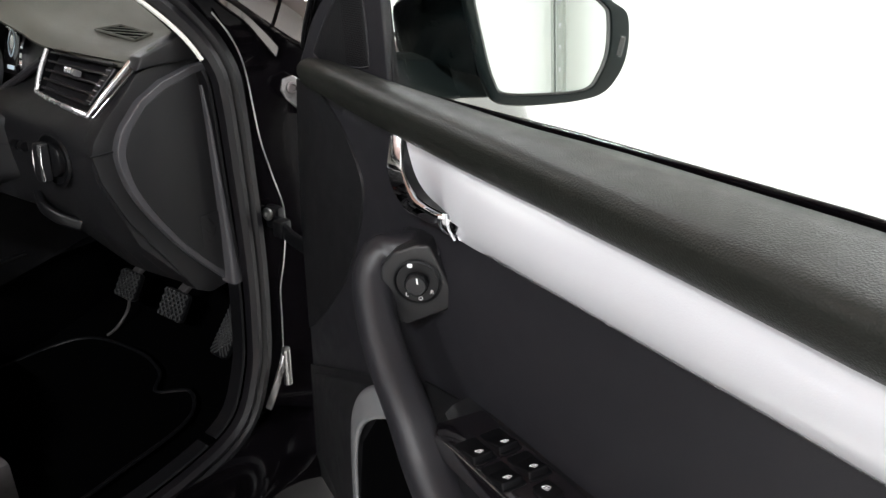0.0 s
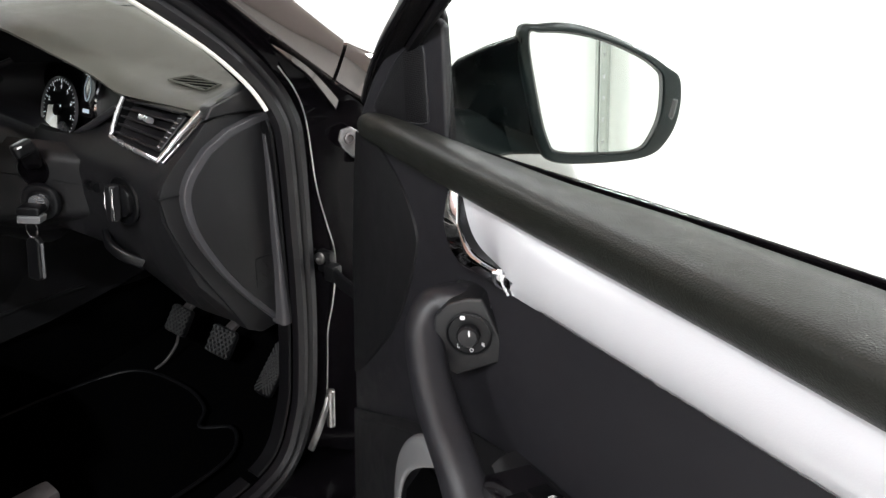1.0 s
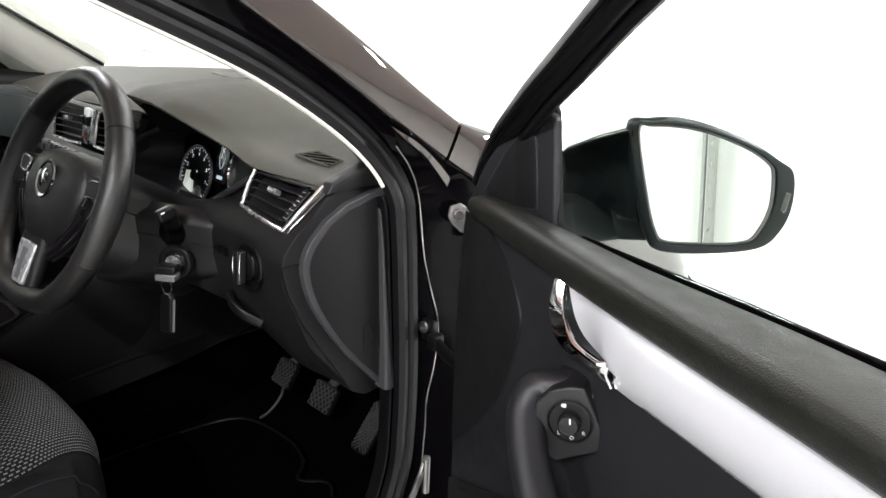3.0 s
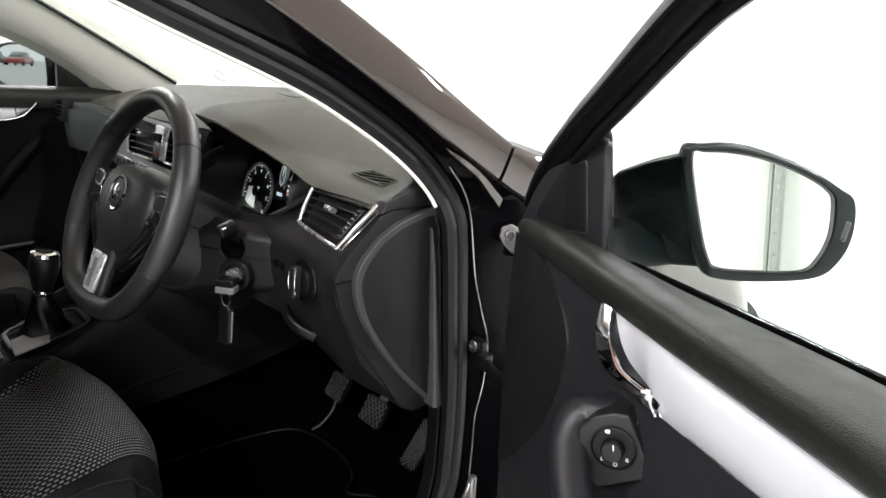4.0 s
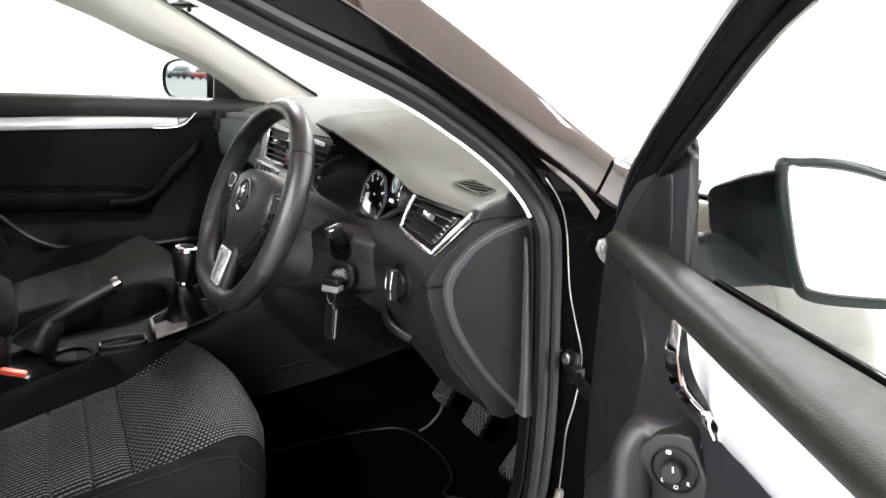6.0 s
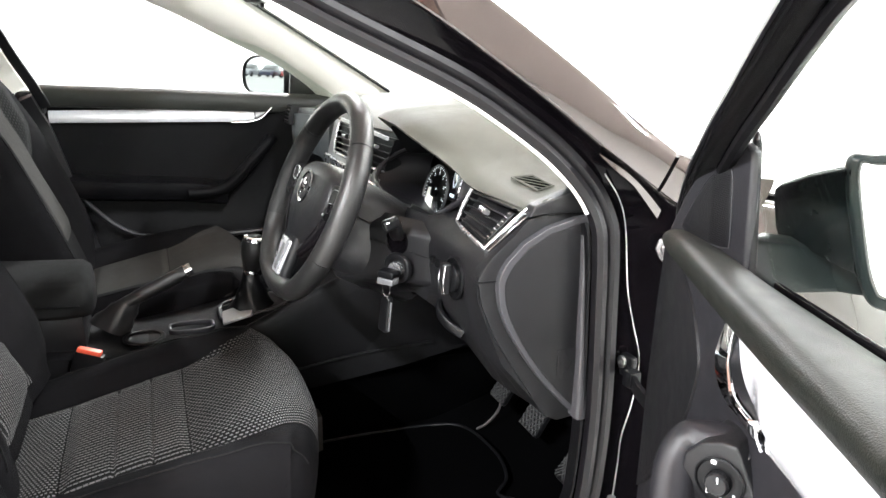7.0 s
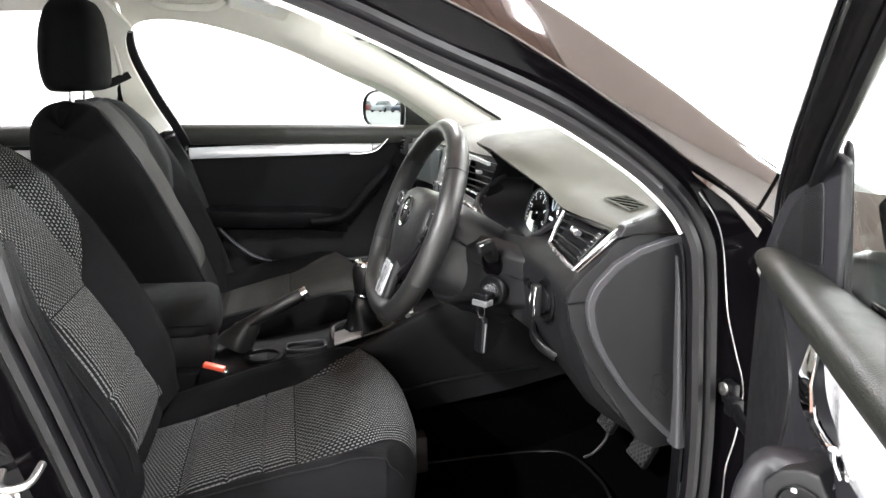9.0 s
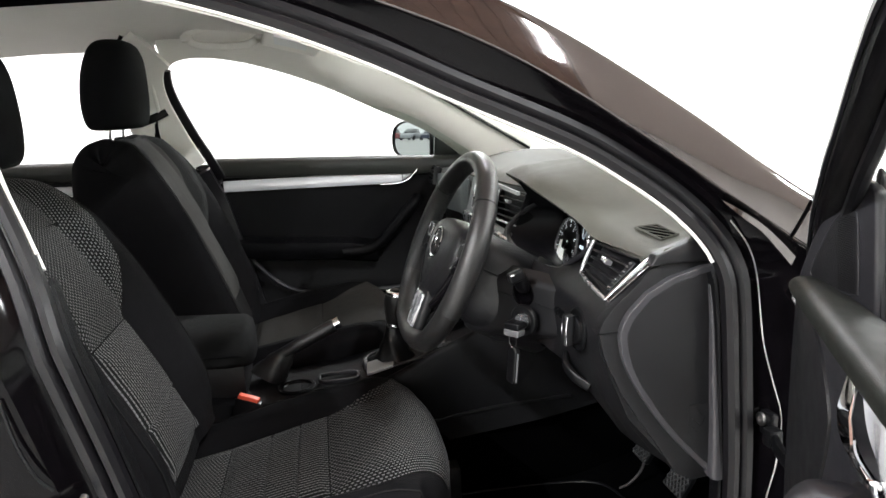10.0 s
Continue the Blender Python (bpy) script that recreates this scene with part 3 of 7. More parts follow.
def lining(u, v):
    """Roof lining: v across, u rearwards from the windscreen header."""
    y = lerp(-0.20, -1.9, u)
    x = lerp(-1, 1, v)
    half = line1([(-1.9, 0.50), (-1.2, 0.57), (-0.6, 0.592), (-0.2, 0.55)], y)
    edge = line1([(-1.9, 1.16), (-1.3, 1.25), (-0.6, 1.288), (-0.38, 1.284), (-0.2, 1.270)], y)
    mid = line1([(-1.9, 1.20), (-1.2, 1.345), (-0.6, 1.372), (-0.2, 1.335)], y)
    return Vector((x * half, y, edge + (mid - edge) * (1 - abs(x) ** 2.6)))


part("roof_lining", grid(lining, 24, 28, 0.006), HEADLINER, car, "pale grey cloth roof lining")


def roof(u, v):
    p = lining(u, v)
    return Vector((p.x * 1.07, p.y + 0.06 * (1 - u), p.z + 0.045))


part("roof", grid(roof, 16, 20, 0.004), PAINT, car, "dark metallic roof skin")
# far roof side, rear end
for sgn in (-1, 1):
    bm = grid(lambda u, v: Vector((sgn * lerp(0.64, 0.62, v), lerp(-0.72, -1.9, u), lerp(1.300, 1.345, v) - 0.14 * max(0, u - 0.5))), 10, 2, 0.03)
    part("roof_rail", bm, PAINT, car)
for sgn in (-1, 1):
    bm = grid(lambda u, v: Vector((sgn * lerp(0.598, 0.545, v), lerp(-0.60, -1.9, u), lerp(1.272, 1.312, v) - 0.14 * max(0, u - 0.5) - 0.03 * (1 - v) * smooth((u - 0.7) / 0.3))), 14, 3, 0.006)
    part("rear_roof_trim", bm, CREAM, car, "cream trim above the rear window")
bm = grid(lambda u, v: Vector((lerp(-0.7, 0.7, v), -1.95 - 0.25 * (1 - u), lerp(0.3, 1.0, u))), 4, 10, 0.02)
part("tailgate", bm, PAINT, car)

# windscreen
def screen(u, v):
    x = lerp(-1, 1, v)
    k = u
    side = Vector((line1([(0, 0.645), (1, 0.51)], k), lerp(0.485, -0.18, k), lerp(0.93, 1.30, k)))
    return Vector((side.x * x, side.y + (1 - x * x) * lerp(0.24, 0.10, k), side.z + (1 - x * x) * lerp(0.01, 0.045, k)))


w = part("windscreen", grid(screen, 16, 20, 0.004), GLASS, car, "clear curved windscreen")
w.visible_shadow = False
for sgn in (-1, 1):
    edge = [Vector((sgn * (p.x - 0.004), p.y - 0.002, p.z + 0.002)) for p in SC]
    part("screen_edge", tube(edge, 0.005, 6), SMOOTH_BLACK, car, "black ceramic windscreen edge")
# ---------- open driver door ----------
# u runs from the hinge end along the door, v outwards, z up
DU = Vector((0.9023, -0.4311, 0)).normalized()
DV = Vector((0.4311, 0.9023, 0)).normalized()
DO = Vector((0.885, 0.326, 0))


def D(u, v, z):
    return DO + DU * u + DV * v + Vector((0, 0, z))


def DM(u, v, z, lean=0.0):
    """A frame on the door: x along the door, y up it, z into the cabin; lean: degrees by which its top tips into the cabin."""
    a = radians(lean)
    y = Vector((0, 0, 1)) * math.cos(a) - DV * math.sin(a)
    return basis(D(u, v, z), DU, y, DU.cross(y))


door = thing("driver_door", "open driver door, black panel with silver decor strip", "car door", D(0.4, 0.05, 0.28))
shell = cr([(-0.045, 0.30, 0), (-0.05, 0.55, 0), (-0.04, 0.80, 0), (-0.03, 0.858, 0)], 3) + [Vector((0.06, 0.866, 0)), Vector((1.0, 0.895, 0)), Vector((1.03, 0.80, 0)), Vector((0.96, 0.40, 0)), Vector((0.88, 0.26, 0)), Vector((0.1, 0.24, 0))]
part("door_shell", prism([(p.x, p.y) for p in shell], 0.055, DM(0, 0.026, 0), 0.012, 3), GLOSS_BLACK, door, "gloss black painted door shell")
card = cr([(-0.035, 0.31, 0), (-0.043, 0.55, 0), (-0.036, 0.78, 0), (-0.028, 0.860, 0)], 3) + [Vector((0.205, 0.864, 0)), Vector((0.212, 0.836, 0)), Vector((0.222, 0.818, 0)), Vector((0.238, 0.803, 0)), Vector((0.262, 0.796, 0)), Vector((0.342, 0.801, 0)), Vector((0.98, 0.845, 0)), Vector((0.98, 0.60, 0)), Vector((0.92, 0.34, 0)), Vector((0.1, 0.28, 0))]
part("door_card", prism([(p.x, p.y) for p in card], 0.014, DM(0, 0.008, 0), 0.003), GREY_PLASTIC, door, "dark grey grained door card")
pad = [(-0.026, 0.862)] + [(p.x, p.y) for p in cr([(0.040, 0.862, 0), (0.104, 0.832, 0), (0.143, 0.795, 0), (0.145, 0.765, 0), (0.130, 0.722, 0), (0.094, 0.655, 0), (0.010, 0.562, 0), (-0.038, 0.520, 0)], 6)] + [(-0.041, 0.68), (-0.035, 0.79)]
part("front_pad", prism(pad, 0.008, DM(0, 0.005, 0), 0.0012, 2), PLASTIC, door, "black front panel with a curved edge")


# padded top rail
def rail_lo(u):
    return line1([(0.0, 0.862), (0.2, 0.861), (0.34, 0.863), (0.45, 0.866), (0.55, 0.868), (0.66, 0.869), (1.0, 0.878)], u)


def rail_top(u):
    return line1([(0.0, 0.890), (0.03, 0.894), (0.10, 0.898), (0.50, 0.903), (0.66, 0.904), (1.0, 0.915)], u)


def rail_glass(u):
    return line1([(0.0, 0.868), (0.14, 0.871), (0.23, 0.878), (0.45, 0.896), (0.60, 0.9045), (1.0, 0.920)], u)


def cap_rows():
    rows = []
    n = 48
    for i in range(n + 1):
        u = lerp(0.002, 1.0, (i / n) ** 1.15)
        lo, c, g = rail_lo(u), rail_top(u), rail_glass(u)
        k = smooth((u + 0.012) / 0.045)
        c = lerp(lo + 0.020, c, k)
        r = [(0.062, g - 0.03), (0.062, g), (0.057, g + 0.0035), (0.034, lerp(c, g, 0.42) + 0.004), (0.014, lerp(c, g, 0.12) + 0.003), (0.000, c + 0.0012), (-0.0060, c - 0.0004), (-0.0102, c - 0.0028), (-0.0128, c - 0.0066), (-0.0134, c - 0.011),
             (-0.0105, lerp(lo, c, 0.42)), (-0.0062, lo + 0.0065), (-0.0020, lo + 0.0016), (0.0040, lo), (0.012, lo + 0.001)]
        rows.append([D(u, v * (k if v < 0 else 1.0), z) for v, z in r])
    return rows


part("top_rail", loft(cap_rows()), LEATHERETTE, door, "black pebbled soft door top rail", 60)
part("glass_wiper", sweep([D(u, 0.0655, rail_glass(u) + 0.0015) for u in (0.16, 0.23, 0.4, 0.60, 1.0)], rrect(0.0065, 0.0095, 0.002, 2)), RECESS, door, "black rubber window wiper strip")


# silver decor strip
def strip_v(u, a):
    """The strip's surface: a runs from its lower to its upper edge."""
    return 0.0035 - 0.0085 * math.sin(math.pi * min(1.0, a * 1.08)) ** 0.8 * lerp(0.75, 1.0, smooth((u - 0.335) / 0.05))


def strip_lo(u):
    return 0.8025 + 0.066 * (u - 0.344) if u < 0.63 else 0.8214 + 0.05 * (u - 0.63)


def strip_rows():
    rows = []
    for i in range(41):
        k = i / 40
        r = []
        for j in range(13):
            a = j / 12
            u = lerp(lerp(0.331, 0.345, smooth(a / 0.35)), 0.97, k)
            r.append(D(u, strip_v(u, a), lerp(strip_lo(u), rail_lo(u) + 0.002, a)))
        r = [r[0] + DV * 0.006] + r + [r[-1] + DV * 0.006]
        rows.append(r)
    return rows


part("decor_strip", loft(strip_rows()), STRIP, door, "silver white patterned decor strip", 60)


# recess behind the door pull, and the chrome pull round it
def bowl(u, v):
    left = lerp(0.256, 0.214, v)
    uu = lerp(left, 0.3535, u)
    zz = lerp(lerp(0.8150, 0.8165, u), rail_lo(uu) + 0.002, v)
    end = strip_v(0.3535, (zz - 0.803) / 0.062)
    return D(uu, lerp(0.0050, end + 0.0002, smooth((u - 0.10) / 0.88)) + 0.0025 * math.sin(math.pi * min(1.0, u * 1.5)), zz)


part("handle_bowl", grid(bowl, 26, 14, 0.0015), STRIP, door, "silver grey handle recess")
# near-black block added to give the gap behind the pull its shade
part("recess_back", box(D(0.265, 0.024, 0.838), (0.18, 0.008, 0.075), 0.002, Matrix.Rotation(math.atan2(DU.y, DU.x), 4, "Z")), CARPET, door, "black block for the shaded gap behind the door pull")
PO = cr([(0.2235, 0.8600, 0), (0.231, 0.838, 0), (0.238, 0.821, 0), (0.246, 0.807, 0), (0.255, 0.7985, 0), (0.262, 0.7985, 0), (0.285, 0.801, 0), (0.313, 0.8022, 0), (0.337, 0.8026, 0)], 5)
PI = cr([(0.2365, 0.8645, 0), (0.2440, 0.850, 0), (0.2555, 0.834, 0), (0.269, 0.8245, 0), (0.283, 0.8205, 0), (0.298, 0.8200, 0), (0.309, 0.8205, 0), (0.319, 0.8212, 0), (0.328, 0.8218, 0)], 5)


def pull_rows(prof_a, prof_b):
    """Sections that change from prof_a at the upright end to prof_b along the lower arm."""
    out = []
    for i, (a, b) in enumerate(zip(PO, PI)):
        m = smooth((i / (len(PO) - 1) - 0.22) / 0.30)
        row = []
        for p, q in zip(prof_a, prof_b):
            z = lerp(a.y, b.y, lerp(p[0], q[0], m))
            v = lerp(p[1], q[1], m) + 0.33 * max(0.0, z - 0.836)
            row.append(D(lerp(a.x, b.x, lerp(p[0], q[0], m)), lerp(v, max(v, 0.0015), smooth((i / (len(PO) - 1) - 0.88) / 0.12)), z))
        out.append(row)
    return out


TIP = [(0.0, 0.010), (0.0, -0.004), (0.05, -0.0090), (0.35, -0.0068), (0.78, -0.0015), (0.84, -0.0040), (0.90, -0.0054), (0.96, -0.0052), (1.0, -0.0032), (0.99, -0.0012), (0.85, 0.002), (0.5, 0.006)]
ARM = [(0.0, 0.010), (0.0, 0.002), (0.06, -0.0020), (0.34, -0.0055), (0.70, -0.0068), (0.76, -0.0082), (0.82, -0.0090), (0.94, -0.0088), (1.0, -0.0070), (0.99, -0.0050), (0.85, -0.002), (0.5, 0.005)]
pull = part("door_pull", loft(pull_rows(TIP, ARM)), CHROME, door, "angular chrome door pull")
back = [(1.0, -0.0030), (0.98, 0.008), (0.80, 0.008), (0.80, 0.002)]
part("pull_back", loft(pull_rows(back, back)), SMOOTH_BLACK, pull, "black back of the pull")
part("strip_end", tube(cr([D(0.3270, -0.0050, 0.8235), D(0.3310, -0.0048, 0.8130), D(0.3360, -0.0014, 0.8030)], 4), 0.0012, 8), SILVER, door, "bright cut end of the decor strip")

# mirror switch block and grab handle
sa = radians(50)
kb = basis(D(0.297, -0.012, 0.752), DU * math.cos(sa) + DV * math.sin(sa), (0, 0, 1), DU * math.sin(sa) - DV * math.cos(sa))
block = [(-0.034, 0.010), (-0.022, 0.0245), (-0.004, 0.0325), (0.0085, 0.0335), (0.0125, 0.0265), (0.0355, -0.0185), (0.0335, -0.0235), (-0.010, -0.0455), (-0.034, -0.035)]
part("switch_block", prism(block[::-1], 0.060, kb, 0.0035, 3), PLASTIC, door, "black plate for the mirror switch")
kb = kb @ pose(-0.001, -0.0012, 0.0004)
dial = part("mirror_switch", lathe([(0.0, 0.0), (0.0205, 0.0), (0.0210, 0.0020), (0.0195, 0.0026), (0.0185, 0.0012), (0.0, 0.0012)], kb, 40), SMOOTH_BLACK, door, "black rotary mirror switch")
part("knob", lathe([(0.0, 0.001), (0.0102, 0.001), (0.0098, 0.0075), (0.0084, 0.0092), (0.0, 0.0094)], kb, 32), PLASTIC, dial)
bmr = box((0.0100, 0, 0.0040), (0.0010, 0.0007, 0.006), 0)
for k in range(1, 28):
    b = box((0, 0, 0), (0.0010, 0.0007, 0.006), 0)
    b.transform(pose(0.0100 * math.cos(2 * math.pi * k / 28), 0.0100 * math.sin(2 * math.pi * k / 28), 0.0040, 0, 0, 360 * k / 28))
    bmr = join(bmr, b)
bmr.transform(kb)
part("knob_ribs", bmr, SMOOTH_BLACK, dial)
mk = box((0.002, 0.0050, 0.0096), (0.0013, 0.0056, 0.0006), 0.0002)
mk.transform(kb @ pose(0, 0, 0, 0, 0, 8))
part("pointer_mark", mk, WHITE_PRINT, dial)


def letters(text, size, m, material, parent, name="lettering"):
    c = bpy.data.curves.new("t", "FONT")
    c.body, c.size, c.extrude, c.align_x, c.align_y = text, size, 0.0002, "CENTER", "CENTER"
    ob = bpy.data.objects.new("t", c)
    scene.collection.objects.link(ob)
    dg = bpy.context.evaluated_depsgraph_get()
    me = bpy.data.meshes.new_from_object(ob.evaluated_get(dg))
    b = bmesh.new()
    b.from_mesh(me)
    bpy.data.objects.remove(ob)
    bpy.data.curves.remove(c)
    bpy.data.meshes.remove(me)
    b.transform(m)
    return part(name, b, material, parent)


for ch, ang in (("L", -125), ("O", -78), ("R", -32)):
    a = radians(ang)
    letters(ch, 0.0052, kb @ pose(0.0156 * math.cos(a), 0.0156 * math.sin(a), 0.0016), WHITE_PRINT, dial, "letter")
ic = prism(rrect(0.0044, 0.0036, 0.0008, 2), 0.0005, kb @ pose(-0.0066, 0.0156, 0.0020), 0)
part("fold_symbol", ic, WHITE_PRINT, dial)

gp = cr([D(0.290, 0.016, 0.762), D(0.268, -0.002, 0.7655), D(0.2535, -0.022, 0.762), D(0.2585, -0.037, 0.745), D(0.282, -0.046, 0.722), D(0.316, -0.052, 0.696), D(0.360, -0.055, 0.668), D(0.400, -0.057, 0.636), D(0.45, -0.058, 0.614), D(0.52, -0.058, 0.606)], 8)
gs = [curve1([(0, 1.0), (0.14, 1.05), (0.30, 1.0), (0.45, 0.98), (1, 1.12)], i / (len(gp) - 1)) for i in range(len(gp))]
grab = part("grab_handle", sweep(gp, rrect(0.032, 0.036, 0.0135, 5), up=tuple(-DV), scale=gs), GREY_PLASTIC, door, "padded dark grey grab handle", 60)
seam = [p + (-DU * 0.0105 - DV * 0.0125 - Vector((0, 0, 0.0100))) for p in gp[26:]]
part("handle_seam", tube(seam, 0.0010, 5), SMOOTH_BLACK, grab)


# armrest with window switches
def arm_rows():
    rows = []
    for i in range(25):
        u = lerp(0.352, 0.92, i / 24)
        top = line1([(0.352, 0.655), (0.40, 0.662), (0.50, 0.672), (0.60, 0.690), (0.92, 0.705)], u)
        out = curve1([(0.352, 0.020), (0.42, 0.046), (0.60, 0.062), (0.82, 0.064), (0.92, 0.03)], u)
        r = [(0.010, top + 0.003), (-0.004, top + 0.001), (-out + 0.012, top), (-out + 0.004, top - 0.006), (-out, top - 0.026), (-out + 0.010, top - 0.066), (0.010, top - 0.10)]
        rows.append([D(u, v, z) for v, z in r])
    return rows


part("armrest", loft(arm_rows()), PLASTIC, door, "black door armrest")
sx_ = (DU * 0.99 + Vector((0, 0, 0.11))).normalized()
SW = basis(D(0.448, -0.024, 0.674), sx_, DV, sx_.cross(DV))
pod = prism([(-0.070, -0.016), (-0.058, -0.026), (0.078, -0.024), (0.088, 0.000), (0.084, 0.024), (-0.066, 0.026)], 0.02, SW @ Matrix.Translation((0, 0, 0.001)), 0.003)
pod = part("switch_panel", pod, GLOSS_BLACK, door, "gloss black window switch panel")


def window_icon(m, parent):
    """A small white window outline with a slanted front edge."""
    pts = [Vector(p) for p in ((-0.0026, -0.0020, 0), (0.0026, -0.0020, 0), (0.0026, 0.0020, 0), (-0.0010, 0.0020, 0))]
    b = tube(pts, 0.0002, 4, closed=True)
    b = join(b, tube([Vector((-0.003, -0.0002, 0)), Vector((0.0026, -0.0002, 0))], 0.0002, 4), tube([Vector((0.0006, -0.002, 0)), Vector((0.0006, 0.002, 0))], 0.0002, 4))
    b.transform(m)
    part("window_symbol", b, WHITE_PRINT, parent, "small white window symbol")


for a, b in ((-0.020, -0.0115), (-0.020, 0.0115), (0.016, -0.0115), (0.016, 0.0115)):
    well = prism(rrect(0.032, 0.020, 0.003), 0.004, SW @ Matrix.Translation((a, b, 0.0018)), 0.001)
    key = part("window_switch", well, SMOOTH_BLACK, pod)
    top = prism([(-0.0145, -0.0088), (0.0105, -0.0088), (0.0105, 0.0088), (-0.0145, 0.0088)], 0.008, SW @ Matrix.Translation((a + 0.002, b - 0.001, 0.0042)) @ pose(0, 0, 0, 0, -15, 0), 0.0018, 3)
    part("rocker", top, SHADE_PLASTIC, pod)
    window_icon(SW @ Matrix.Translation((a + 0.0065, b - 0.001, 0.0059)) @ pose(0, 0, 0, 0, -15, 0) @ pose(0, 0, 0, 0, 0, 20), pod)
lk = prism(rrect(0.018, 0.016, 0.003), 0.004, SW @ Matrix.Translation((0.047, 0.004, 0.0040)), 0.001)
part("lock_switch", lk, SMOOTH_BLACK, pod)
window_icon(SW @ Matrix.Translation((0.045, 0.004, 0.0044)) @ pose(0, 0, 0, 0, 0, 20), pod)


# lower panel with speaker grille and pocket
def lower(u, v):
    uu = lerp(-0.036, 0.90, u)
    top = line1([(-0.036, 0.462), (0.0, 0.480), (0.10, 0.534), (0.20, 0.585), (0.28, 0.632), (0.36, 0.655), (0.9, 0.62)], uu)
    z = lerp(0.27, top, v)
    out = lerp(0.006, 0.040, smooth((uu + 0.02) / 0.27)) * smooth((uu + 0.036) / 0.05) * smooth((1 - v) / 0.16) * smooth((v + 0.02) / 0.3) - 0.003
    return D(uu, -out, z)


part("lower_panel", grid(lower, 44, 30, 0.004), PLASTIC, door, "black lower door panel")


def grille(u, v):
    uu = lerp(-0.014, 0.195, u)
    top = line1([(-0.036, 0.462), (0.0, 0.480), (0.10, 0.534), (0.20, 0.585), (0.28, 0.632)], uu)
    z = lerp(0.33, top - 0.012, v)
    return lower((uu + 0.036) / 0.936, (z - 0.27) / (top - 0.27)) - DV * 0.0016


part("speaker_grille", grid(grille, 24, 24, 0.002), GRILLE, door, "black perforated speaker grille")
pk = cr([D(0.222, -0.042, 0.36), D(0.220, -0.045, 0.46), D(0.226, -0.047, 0.535), D(0.240, -0.047, 0.580), D(0.262, -0.044, 0.610), D(0.286, -0.038, 0.626), D(0.300, -0.026, 0.632)], 8)
pks = [lerp(0.42, 1.25, smooth((i / (len(pk) - 1) - 0.25) / 0.5)) for i in range(len(pk))]
part("pocket_rim", sweep(pk, rrect(0.026, 0.010, 0.0045, 3), up=tuple(-DV), scale=pks), SATIN_GREY, door, "satin grey rim of the door pocket")
part("pocket_lining", grid(lambda u, v: D(lerp(0.232, 0.70, u), -0.040 - 0.006 * math.sin(math.pi * v), lerp(0.30, line1([(0.232, 0.54), (0.262, 0.600), (0.70, 0.610)], lerp(0.232, 0.70, u)), v)), 12, 6, 0.003), CARPET, door, "black felt pocket lining")


# window frame, glass, mirror corner
FU = [(-0.030, 0.895), (0.0, 0.925), (0.05, 0.965), (0.10, 0.9965), (0.15, 1.0265), (0.21, 1.059), (0.27, 1.0925), (0.316, 1.117), (0.354, 1.135), (0.43, 1.163), (0.52, 1.190), (0.68, 1.220), (0.80, 1.235), (0.89, 1.228), (0.945, 1.190), (0.97, 1.12), (0.96, 1.02), (0.945, 0.92)]


def frame_z(u):
    return line1(FU[:15], u)


FC = [(p.x, p.y) for p in cr([(a, b, 0) for a, b in FU], 5)]


def frame_rows(prof):
    """prof: (share of the way from the outer to the glass edge, proud of that face)."""
    rows = []
    for i, (u, z) in enumerate(FC):
        a, b = FC[max(i - 1, 0)], FC[min(i + 1, len(FC) - 1)]
        t = Vector((b[0] - a[0], b[1] - a[1])).normalized()
        n2 = Vector((t.y, -t.x))
        pa = D(u, 0.010 - 0.20 * (z - 0.93), z)
        u2, z2 = u + n2.x * 0.0175, z + n2.y * 0.0175
        pb = D(u2, 0.040 - 0.20 * (z2 - 0.93), z2)
        tt = DU * t.x + Vector((0, 0, t.y)) - DV * 0.20 * t.y
        nrm = tt.cross(pb - pa).normalized()
        if nrm.dot(DV) > 0:
            nrm = -nrm
        rows.append([pa.lerp(pb, k) + nrm * d for k, d in prof])
    return rows


FRAME_BLACK = mat("satin_black_frame_film", (0.006, 0.0055, 0.006), 0.20, spec=0.30, mottle=0.3, mscale=4, rvar=0.10)
part("window_frame", loft(frame_rows([(0.0, -0.004), (0.03, 0.0015), (0.10, 0.0025), (0.16, 0.0005), (0.55, 0.0), (0.63, -0.002), (0.63, -0.022), (0.0, -0.022)])), FRAME_BLACK, door, "black painted window frame")
part("frame_lip", loft(frame_rows([(-0.10, -0.003), (-0.04, 0.002), (0.03, 0.0025), (0.02, -0.010), (-0.09, -0.010)])), RUBBER, door, "black rubber edge lip")
part("frame_seal", loft(frame_rows([(0.63, -0.006), (0.65, 0.0015), (0.72, 0.0045), (0.86, 0.0045), (0.96, 0.001), (1.0, -0.006), (0.98, -0.018), (0.66, -0.018)])), RUBBER, door, "black rubber glass run")


def dglass(u, v):
    uu = lerp(0.122, 0.95, u)
    z = lerp(0.868, frame_z(uu) - 0.016, v)
    return D(uu, 0.073 - 0.31 * (z - 0.88), z)


